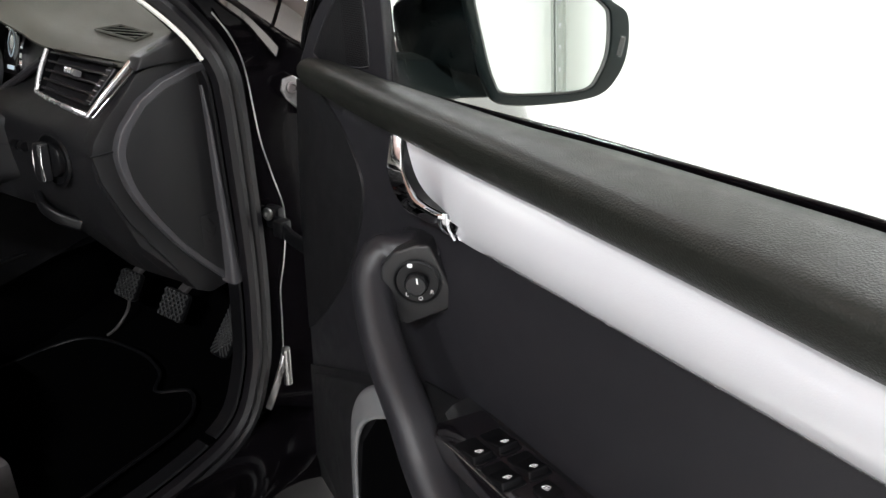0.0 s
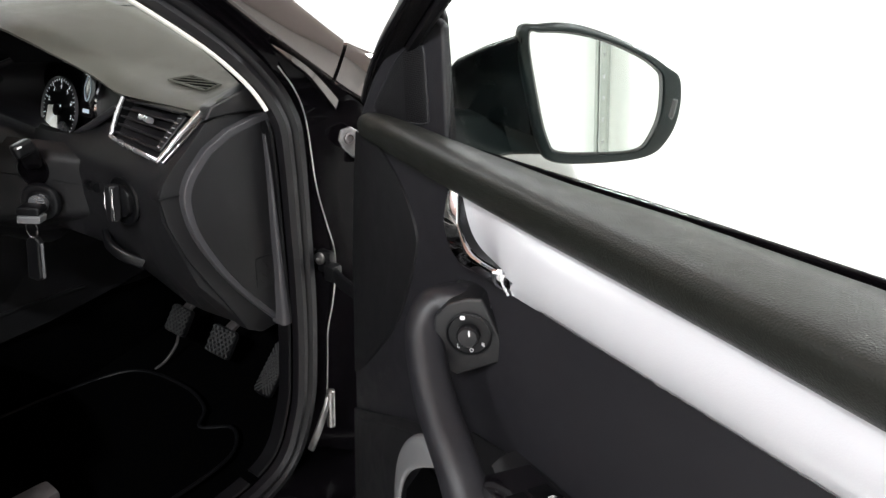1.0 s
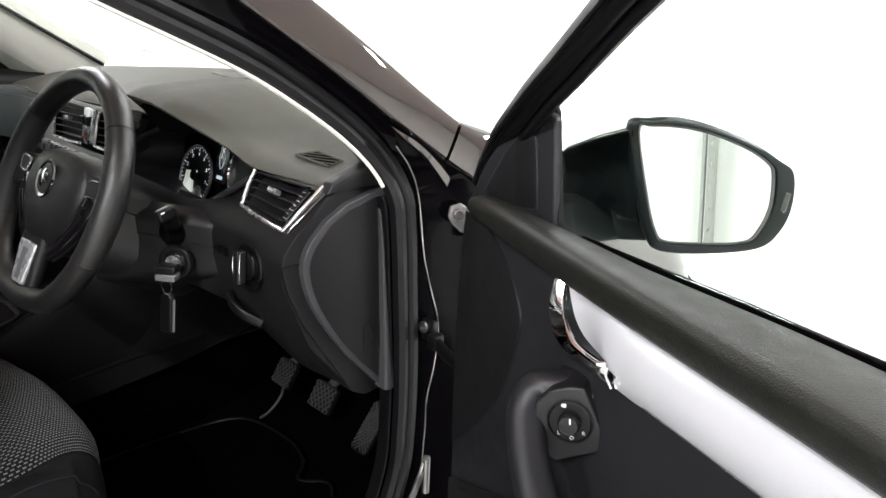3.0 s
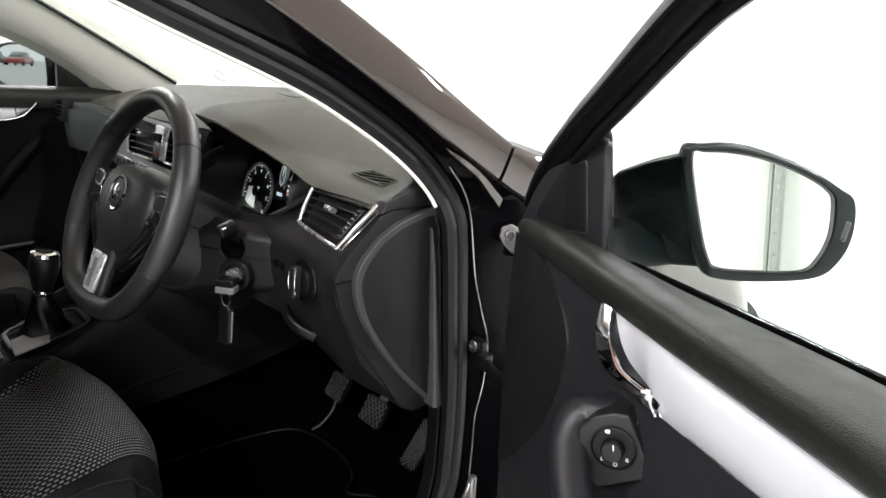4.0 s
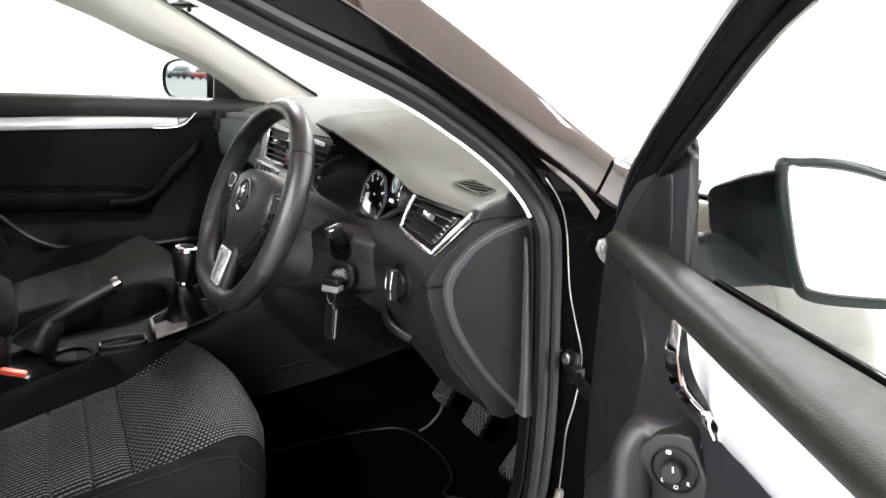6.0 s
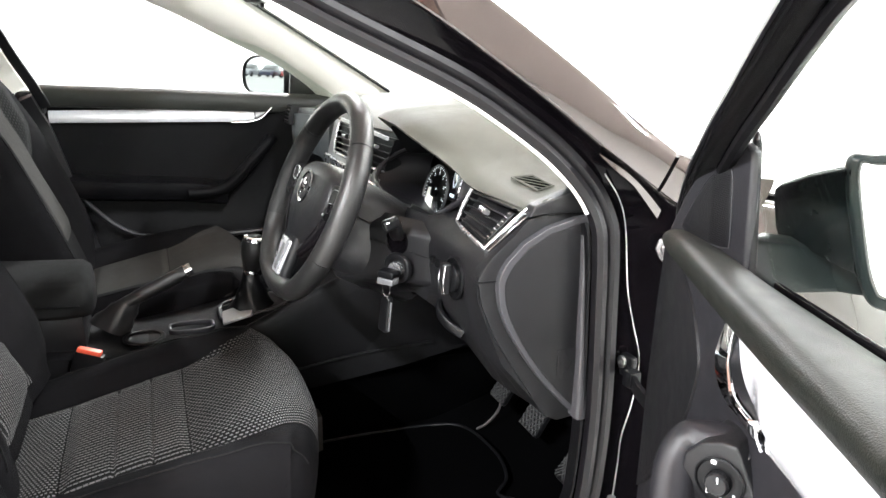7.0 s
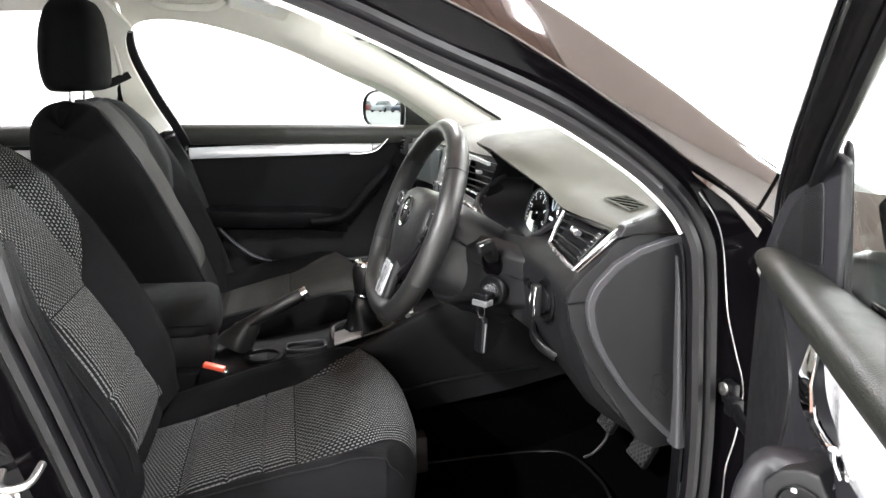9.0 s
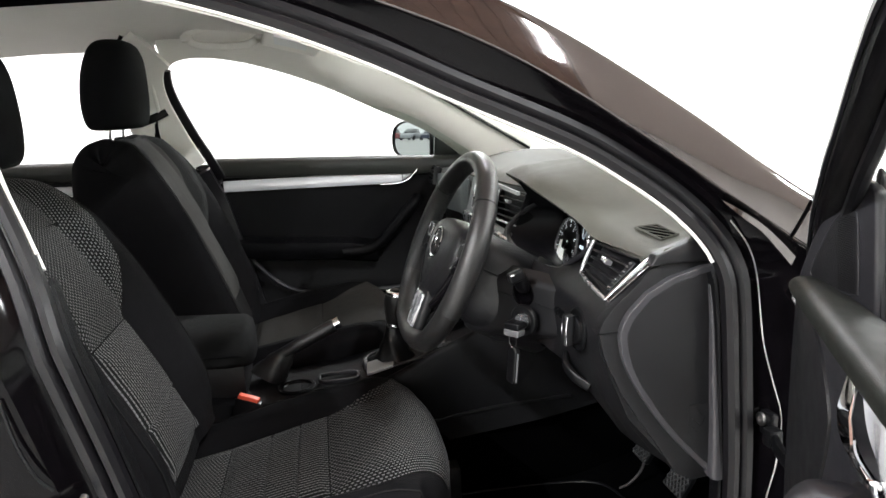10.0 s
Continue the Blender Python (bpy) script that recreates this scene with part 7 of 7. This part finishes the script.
r = bmesh.ops.extrude_face_region(bmm, geom=bmm.faces[:])
for v_ in [g_ for g_ in r["geom"] if isinstance(g_, bmesh.types.BMVert)]:
    v_.co.z += 0.006
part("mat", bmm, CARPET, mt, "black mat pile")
part("piping", tube([p + Vector((0, 0, 0.006)) for p in MO], 0.0034, 8, closed=True), SMOOTH_BLACK, mt, "dark edge piping")

RUB = mat("worn_pedal_rubber", (0.026, 0.026, 0.026), 0.6, mottle=0.3, mscale=60)


def pedal(name, c, w, h, lean, label, turn=0.0, arm=True):
    th = thing(name, label, "pedal", c, "pedals")
    M = Matrix.Translation(c) @ Matrix.Rotation(radians(turn), 4, "Z") @ Matrix.Rotation(radians(90 - lean), 4, "X")
    pad = part("pad", prism(rrect(w, h, 0.010), 0.010, M @ pose(0, 0, 0), 0.003), SMOOTH_BLACK, th, "black rubber pad")
    n = 4
    for k in range(-n, n + 1):
        for sgn in (-1, 1):
            a = Vector((k * w / n * 0.72 - sgn * h * 0.40, -h * 0.46, 0.0012))
            b = Vector((k * w / n * 0.72 + sgn * h * 0.40, h * 0.46, 0.0012))
            d = b - a
            t0, t1 = 0.0, 1.0
            lim = w * 0.46
            for lo_hi in (-lim, lim):
                if abs(d.x) > 1e-9:
                    t = (lo_hi - a.x) / d.x
                    if (d.x > 0) == (lo_hi < 0):
                        t0 = max(t0, t)
                    else:
                        t1 = min(t1, t)
            if t1 - t0 > 0.08:
                part("tread_rib", sweep([M @ (a + d * t0), M @ (a + d * t1)], rrect(0.0026, 0.003, 0.0006, 1), up=tuple(M.to_3x3() @ Vector((0, 0, 1)))), RUB, pad)
    if arm:
        part("arm", sweep(cr([Vector(c) + Vector((0, 0.012, 0.01)), Vector(c) + Vector((0, 0.09, 0.06)), Vector(c) + Vector((0, 0.13, 0.16)), Vector(c) + Vector((0, 0.10, 0.30))], 5), rrect(0.010, 0.022, 0.003, 2), up=(1, 0, 0)), STEEL_DARK, th)
    return th


pedal("clutch_pedal", (0.285, 0.435, 0.372), 0.062, 0.056, 32, "black clutch pedal with a lozenge tread")
pedal("brake_pedal", (0.398, 0.450, 0.358), 0.070, 0.056, 32, "black brake pedal with a lozenge tread")
pedal("accelerator_pedal", (0.515, 0.478, 0.330), 0.046, 0.105, 40, "black accelerator pedal with a lozenge tread", 0, False)
foot = thing("clutch_bracket", "pale steel pedal bracket edge in the footwell", "bracket", (0.26, 0.44, 0.26))
part("edge", tube(cr([(0.272, 0.442, 0.345), (0.268, 0.436, 0.31), (0.255, 0.415, 0.275), (0.24, 0.40, 0.258)], 5), 0.003, 6), STEEL_DARK, foot)
# ---------- passenger door, closed ----------
pd = thing("passenger_door", "closed passenger door, black panel with silver decor strip", "car door", (-0.78, -0.1, 0.28))


def cap_z(y):
    return line1([(-1.6, 0.985), (-0.52, 0.949), (0.26, 0.917), (0.34, 0.915)], y)


def far_cap(y0, y1, n=16):
    rows = []
    for i in range(n + 1):
        y = lerp(y0, y1, i / n)
        t = cap_z(y)
        x = -0.735 + 0.045 * smooth((y - 0.0) / 0.36)
        r = [(-0.04, t - 0.02), (-0.04, t), (-0.01, t + 0.003), (0.015, t - 0.002), (0.028, t - 0.012), (0.032, t - 0.03), (0.026, t - 0.052), (0.010, t - 0.056), (-0.02, t - 0.05)]
        rows.append([Vector((x + a, y, z)) for a, z in r])
    return loft(rows)


def far_card(y0, y1, n=16):
    rows = []
    for i in range(n + 1):
        y = lerp(y0, y1, i / n)
        t = cap_z(y)
        x = -0.735 + 0.045 * smooth((y - 0.0) / 0.36)
        r = [(-0.05, t - 0.04), (0.006, t - 0.045), (0.004, 0.80), (0.0, 0.70), (0.0, 0.60), (0.02, 0.55), (0.035, 0.48), (0.03, 0.32), (0.01, 0.27), (-0.05, 0.27)]
        rows.append([Vector((x + a, y, z)) for a, z in r])
    return loft(rows)


def far_strip(y0, y1, z0, z1, h0, h1, n=20):
    rows = []
    for i in range(n + 1):
        k = i / n
        y = lerp(y0, y1, k)
        x = -0.735 + 0.045 * smooth((y - 0.0) / 0.36) + 0.008
        z, h = lerp(z0, z1, k), lerp(h0, h1, k)
        r = [(0.0, z - h / 2), (0.010, z - h / 2 + 0.003), (0.014, z - h * 0.15), (0.011, z + h * 0.3), (0.006, z + h / 2), (-0.006, z + h / 2), (-0.006, z - h / 2)]
        rows.append([Vector((x + a, y, zz)) for a, zz in r])
    return loft(rows)


part("top_rail", far_cap(0.335, -0.50), LEATHERETTE, pd, "black soft top rail", 60)
part("door_card", far_card(0.335, -0.50), SHADE_PLASTIC, pd, "black door card", 60)
part("decor_strip", far_strip(-0.475, 0.075, 0.864, 0.859, 0.036, 0.042), STRIP, pd, "silver decor strip")
part("pull_bowl", far_strip(0.078, 0.135, 0.862, 0.880, 0.030, 0.012), STRIP, pd, "silver pull recess")
part("door_pull", sweep(cr([(-0.705, 0.005, 0.842), (-0.700, 0.05, 0.842), (-0.693, 0.09, 0.852), (-0.688, 0.125, 0.884)], 5), rrect(0.008, 0.010, 0.003, 3), up=(1, 0, 0)), CHROME, pd, "chrome door pull")
gpf = cr([(-0.690, 0.118, 0.795), (-0.672, 0.100, 0.775), (-0.668, 0.055, 0.730), (-0.668, 0.0, 0.672), (-0.668, -0.05, 0.645), (-0.670, -0.13, 0.640)], 6)
part("grab_handle", sweep(gpf, circle(0.018, 12, 0.020), up=(1, 0, 0)), SHADE_PLASTIC, pd, "padded black grab handle")
rows = []
for i in range(17):
    y = lerp(-0.02, -0.46, i / 16)
    t = line1([(-0.46, 0.702), (-0.30, 0.688), (-0.12, 0.676), (-0.02, 0.66)], y)
    r = [(-0.738, t + 0.004), (-0.69, t), (-0.664, t - 0.006), (-0.660, t - 0.03), (-0.672, t - 0.055), (-0.738, t - 0.075)]
    rows.append([Vector((a, y, z)) for a, z in r])
part("armrest", loft(rows), SHADE_PLASTIC, pd, "black padded armrest")
part("pocket_rim", tube(cr([(-0.695, -0.445, 0.685), (-0.690, -0.39, 0.61), (-0.688, -0.32, 0.545), (-0.686, -0.24, 0.515), (-0.686, -0.12, 0.505), (-0.686, 0.1, 0.51)], 6), 0.008, 8), GREY_PLASTIC, pd, "grey door pocket rim")
g = part("window_glass", grid(lambda u, v: Vector((-0.762 + 0.42 * 0.33 * v * smooth(1.0), lerp(0.32, -0.54, u), lerp(0.90, line1([(-0.54, 1.25), (-0.38, 1.25), (-0.11, 1.155), (0.0, 1.10), (0.135, 1.036), (0.32, 0.91)], lerp(0.32, -0.54, u)), v))), 20, 8, 0.003), GLASS, pd, "clear closed door glass")
g.visible_shadow = False
part("mirror_corner", prism([(0.330, 0.915), (0.185, 0.920), (0.190, 0.995), (0.205, 0.997), (0.275, 0.945)], 0.02, basis((-0.720, 0, 0), (0, 1, 0), (0, 0, 1), (1, 0, 0)), 0.004), PLASTIC, pd, "black mirror corner cover")
# far mirror
FMC = Vector((-0.945, 0.150, 0.965))
FMX, FMN = Vector((0.80, 0.60, 0)).normalized(), Vector((0.60, -0.80, 0.03)).normalized()


def far_mirror_ring(d, k, out=0.0):
    pts = cr([(0.085, 0.040, 0), (0.060, 0.058, 0), (-0.03, 0.058, 0), (-0.078, 0.040, 0), (-0.092, 0.0, 0), (-0.080, -0.045, 0), (-0.02, -0.062, 0), (0.07, -0.060, 0), (0.086, -0.045, 0)], 4, True)
    return [FMC + FMX * (p.x * k + out) + FMX.cross(FMN) * -p.y * k + FMN * d for p in pts]


fm = part("mirror_housing", loft([far_mirror_ring(0.0, 0.97), far_mirror_ring(0.010, 0.99), far_mirror_ring(0.013, 1.05), far_mirror_ring(0.004, 1.12), far_mirror_ring(-0.04, 1.14), far_mirror_ring(-0.09, 0.8), far_mirror_ring(-0.105, 0.4)]), SMOOTH_BLACK, pd, "black door mirror housing")
part("mirror_glass", loft([far_mirror_ring(0.006, 0.985), far_mirror_ring(0.002, 0.985)]), MIRROR_FAR, fm, "clear mirror glass")
part("mirror_arm", sweep([(-0.745, 0.27, 0.94), (-0.82, 0.26, 0.94), (-0.90, 0.23, 0.945)], rrect(0.05, 0.07, 0.015, 3)), SMOOTH_BLACK, fm)
part("repeater_lamp", prism(rrect(0.008, 0.016, 0.002), 0.003, basis(FMC - FMX * 0.094 + FMN * 0.002, FMX, (0, 0, 1), FMX.cross(Vector((0, 0, 1)))), 0.0005), SATIN, fm)

# rear passenger door
rd = thing("rear_door", "closed rear door with silver decor strip", "car door", (-0.78, -1.0, 0.28))
part("top_rail", far_cap(-0.64, -1.5), LEATHERETTE, rd, "black soft top rail", 60)
part("door_card", far_card(-0.64, -1.5), SHADE_PLASTIC, rd, "black door card", 60)
part("decor_strip", far_strip(-1.45, -0.86, 0.895, 0.880, 0.03, 0.03), STRIP, rd, "silver decor strip")
part("door_pull", sweep([(-0.700, -0.92, 0.868), (-0.695, -0.86, 0.866), (-0.700, -0.80, 0.876)], rrect(0.008, 0.012, 0.003, 3), up=(1, 0, 0)), CHROME, rd, "chrome door pull")
part("grab_handle", sweep(cr([(-0.69, -0.84, 0.80), (-0.672, -0.87, 0.77), (-0.67, -0.95, 0.70), (-0.67, -1.05, 0.66)], 5), circle(0.018, 10), up=(1, 0, 0)), LEATHER, rd)
rn = thing("rear_door", "closed rear door beside the driver seat", "car door", (0.78, -1.0, 0.28))
near_cap, near_card = far_cap(-0.64, -1.5), far_card(-0.64, -1.5)
for b in (near_cap, near_card):
    b.transform(Matrix.Diagonal((-1, 1, 1, 1)))
part("top_rail", near_cap, LEATHERETTE, rn, "black soft top rail", 60)
part("door_card", near_card, PLASTIC, rn, "black door card", 60)
# body paint swapped for the darkened black, so the skin looks unlit
part("door_skin", grid(lambda u, v: Vector((0.795 + 0.05 * smooth((1 - v) / 0.7), lerp(-0.64, -1.5, u), lerp(0.25, 0.93, v))), 8, 10, 0.004), RECESS, rn, "rear door skin, metallic paint darkened to a shaded black")

# ---------- seat belt, visors, mirror, grab handle ----------
belt = thing("seat_belt", "black seat belt hanging from its pillar guide", "seat belt", (-0.64, -0.60, 0.95))
part("webbing", sweep(cr([(-0.592, -0.640, 1.078), (-0.602, -0.642, 1.04), (-0.628, -0.634, 0.95), (-0.66, -0.63, 0.80)], 6), rrect(0.046, 0.003, 0.001, 1), up=(1, 0, 0.3)), CLOTH, belt, "black webbing")
part("guide", sweep(cr([(-0.600, -0.672, 1.070), (-0.586, -0.636, 1.080), (-0.590, -0.590, 1.100)], 5), rrect(0.016, 0.022, 0.005, 3)), SMOOTH_BLACK, belt, "black pillar guide")
part("anchor_cover", sweep([(-0.604, -0.610, 1.09), (-0.572, -0.615, 1.18)], rrect(0.012, 0.040, 0.005, 3), up=(1, 0, 0.3)), CREAM, belt, "cream height adjuster")

gh = thing("roof_grab_handle", "cream folding grab handle above the passenger door", "grab handle", (-0.50, -0.39, 1.29))
arc = cr([(-0.505, -0.500, 1.284), (-0.494, -0.488, 1.276), (-0.488, -0.462, 1.266), (-0.486, -0.408, 1.262), (-0.488, -0.350, 1.264), (-0.494, -0.326, 1.274), (-0.505, -0.315, 1.282)], 6)
GBM = basis((-0.499, -0.408, 1.288), (0, 1, 0), Vector((0.71, 0, 0.70)).normalized(), Vector((0.70, 0, -0.71)).normalized())
part("handle_base", prism([(0.104 * math.cos(a), 0.036 * math.sin(a)) for a in [2 * math.pi * k / 36 for k in range(36)]], 0.012, GBM, 0.004, 3), CREAM, gh, "cream oval handle base")
part("handle_slot", prism([(0.072 * math.cos(a), 0.004 + 0.020 * math.sin(a)) for a in [2 * math.pi * k / 30 for k in range(30)]], 0.006, GBM @ pose(0, 0, 0.0012), 0.001), HEADLINER, gh, "shaded slot behind the handle")
part("bow", sweep(arc, rrect(0.012, 0.020, 0.005, 3), up=(0, 0, 1)), CREAM, gh)
for y in (-0.487, -0.293):
    part("mount", box((-0.508, y - 0.012, 1.288), (0.04, 0.035, 0.02), 0.007), CREAM, gh)
vs = thing("sun_visor", "cream folded passenger sun visor with a pale mirror flap", "sun visor", (-0.30, -0.2, 1.24))
part("visor_blade", sweep(cr([(-0.50, -0.235, 1.255), (-0.30, -0.215, 1.262), (-0.10, -0.205, 1.268)], 5), rrect(0.15, 0.020, 0.008, 3), up=(0, 0.25, 1)), CREAM, vs)
part("mirror_flap", sweep([(-0.36, -0.228, 1.247), (-0.22, -0.222, 1.252)], rrect(0.08, 0.006, 0.002, 2), up=(0, 0.25, 1)), WHITE_PRINT, vs, "pale mirror flap")
vs2 = thing("sun_visor", "cream folded driver sun visor", "sun visor", (0.30, -0.2, 1.24))
part("visor_blade", sweep(cr([(0.50, -0.235, 1.262), (0.30, -0.215, 1.275), (0.10, -0.205, 1.278)], 5), rrect(0.15, 0.020, 0.008, 3), up=(0, 0.25, 1)), CREAM, vs2)
for sgn in (-1, 1):
    idx = [i for i, p in enumerate(RPATH) if p.z > 1.15 and -0.60 < p.y < -0.10]
    rows = []
    for i in idx:
        a, b = ring_pt(i, -0.015 if sgn < 0 else -0.006, -0.018), lining(min(1.0, max(0.0, (-0.20 - RPATH[i].y) / 1.7)), 0.97)
        rows.append([Vector((sgn * q.x, q.y, q.z)) for q in (a, a.lerp(b, 0.5) + Vector((-0.006, 0, -0.004)), b, b + Vector((0.01, 0, 0.02)), a + Vector((0, 0, 0.02)))])
    part("roof_side_trim", loft(rows), CREAM, car, "cream trim along the roof side")
hl = thing("header_trim", "cream trim above the windscreen", "trim", (0, -0.15, 1.3))
part("header", sweep(cr([(-0.54, -0.14, 1.272), (-0.25, -0.10, 1.318), (0.0, -0.09, 1.332), (0.25, -0.10, 1.318), (0.54, -0.14, 1.272)], 8), rrect(0.20, 0.025, 0.01, 3)), CREAM, hl)
rm = thing("rear_view_mirror", "black interior mirror hanging under the windscreen header", "mirror", (0.0, 0.02, 1.2))
RMM = Matrix.Translation((0.072, 0.012, 1.185)) @ Matrix.Rotation(radians(20), 4, "Z") @ Matrix.Rotation(radians(82), 4, "X")
part("housing", prism(rrect(0.23, 0.062, 0.022, 5), 0.026, RMM, 0.007, 3), SMOOTH_BLACK, rm)
part("mirror_glass", prism(rrect(0.222, 0.054, 0.018, 5), 0.002, RMM @ pose(0, 0, 0.0012), 0.0004), MIRROR, rm, "interior mirror glass")
part("stem", sweep([(0.02, 0.03, 1.195), (0.01, 0.06, 1.235), (0.0, 0.055, 1.275)], circle(0.011, 10)), SMOOTH_BLACK, rm)
part("dip_lever", box((0.02, 0.004, 1.150), (0.018, 0.008, 0.012), 0.002), SMOOTH_BLACK, rm)

# latch on the near centre pillar
lt = thing("door_striker", "steel door striker on the centre pillar", "striker", (0.77, -0.47, 0.66))
part("striker_plate", lathe([(0.0, 0.0), (0.013, 0.0), (0.013, 0.003), (0.0, 0.003)], basis((0.768, -0.512, 0.640), (0, 1, 0), (0, 0, 1), (1, 0, 0)), 20), ZINC, lt)
part("plate_bolt", lathe([(0.0, 0.0), (0.008, 0.0), (0.007, 0.005), (0.0, 0.005)], basis((0.771, -0.512, 0.640), (0, 1, 0), (0, 0, 1), (1, 0, 0)), 14), ZINC, lt)
part("striker_loop", tube(cr([(0.770, -0.512, 0.672), (0.795, -0.506, 0.664), (0.800, -0.478, 0.668), (0.772, -0.470, 0.676)], 5), 0.0045, 10), ZINC, lt)
part("cable", tube(cr([(0.772, -0.54, 0.80), (0.776, -0.530, 0.75), (0.778, -0.515, 0.71), (0.776, -0.50, 0.69)], 5), 0.0022, 6), SMOOTH_BLACK, lt)

# sticker edge low on the far side of the windscreen
sk = thing("screen_sticker", "thin outlined sticker low on the windscreen", "sticker", (-0.53, 0.54, 0.96))
part("outline", tube([Vector((-0.53 + 0.060 * math.cos(a), 0.560 - 0.03 * math.cos(a) * 0.2, 0.962 + 0.011 * math.sin(a) - 0.006 * math.cos(a))) for a in [2 * math.pi * k / 20 for k in range(20)]], 0.0012, 5, closed=True), SMOOTH_BLACK, sk)

# ---------- outside: parked cars behind, gate post ----------
def parked_car(x, y, turn, paint, label):
    t = thing("parked_car", label, "car", pose(x, y, 0, 0, 0, turn), "parked cars")
    M = pose(x, y, 0, 0, 0, turn)
    def shape(secs):
        rows = []
        for yy, w, z0, z1 in secs:
            rows.append([Vector((a * w, yy, z0 + (z1 - z0) * b)) for a, b in ((-1, 0.1), (-1, 0.55), (-0.93, 0.9), (-0.75, 1.0), (0.75, 1.0), (0.93, 0.9), (1, 0.55), (1, 0.1), (0.9, 0), (-0.9, 0))])
        b = loft(rows)
        b.transform(M)
        return b
    part("body", shape([(-2.15, 0.70, 0.35, 0.75), (-2.05, 0.85, 0.25, 0.92), (-1.2, 0.90, 0.2, 0.95), (0.8, 0.90, 0.2, 0.95), (1.7, 0.86, 0.22, 0.85), (2.1, 0.70, 0.3, 0.65)]), paint, t)
    part("cabin", shape([(-1.7, 0.60, 0.90, 1.0), (-1.1, 0.68, 0.90, 1.42), (0.0, 0.70, 0.90, 1.46), (0.9, 0.70, 0.90, 1.0)]), GLOSS_BLACK, t, "dark windows")
    for sx in (-0.82, 0.82):
        for sy in (-1.35, 1.35):
            b = lathe([(0.0, -0.1), (0.29, -0.1), (0.31, 0.0), (0.29, 0.1), (0.0, 0.1)], M @ pose(sx, sy, 0.31, 0, 90, 0), 20)
            part("wheel", b, RUBBER, t)
    return t


RED = mat("red_car_paint", (0.35, 0.02, 0.02), 0.3, coat=1.0)
SILVERP = mat("silver_car_paint", (0.45, 0.46, 0.48), 0.3, metal=0.6, coat=1.0)
BLUEP = mat("dark_blue_car_paint", (0.03, 0.04, 0.08), 0.3, coat=1.0)
for k, (paint, label) in enumerate(((BLUEP, "dark blue parked car in the open yard"), (RED, "red parked car in the open yard"), (SILVERP, "silver parked car in the open yard"), (BLUEP, "dark blue parked car in the open yard"), (RED, "red parked car in the open yard"))):
    parked_car(-20.0 + 2.5 * k, -88 - 0.5 * k, 12, paint, label)
POST_PAINT = mat("grey_painted_post", (0.36, 0.37, 0.35), 0.5, mottle=0.2, mscale=30)
post = thing("gate_post", "pale riveted steel gate post on the wall", "post", (5.2, -0.545, 0))
part("post_body", box((5.2, -0.540, 1.8), (0.10, 0.045, 3.6), 0.01), POST_PAINT, post)
part("post_flange", box((5.18, -0.588, 1.8), (0.05, 0.022, 3.6), 0.006), POST_PAINT, post)
for k in range(24):
    part("rivet", box((5.145, -0.535, 0.2 + 0.14 * k), (0.012, 0.012, 0.03), 0.004), SATIN, post)
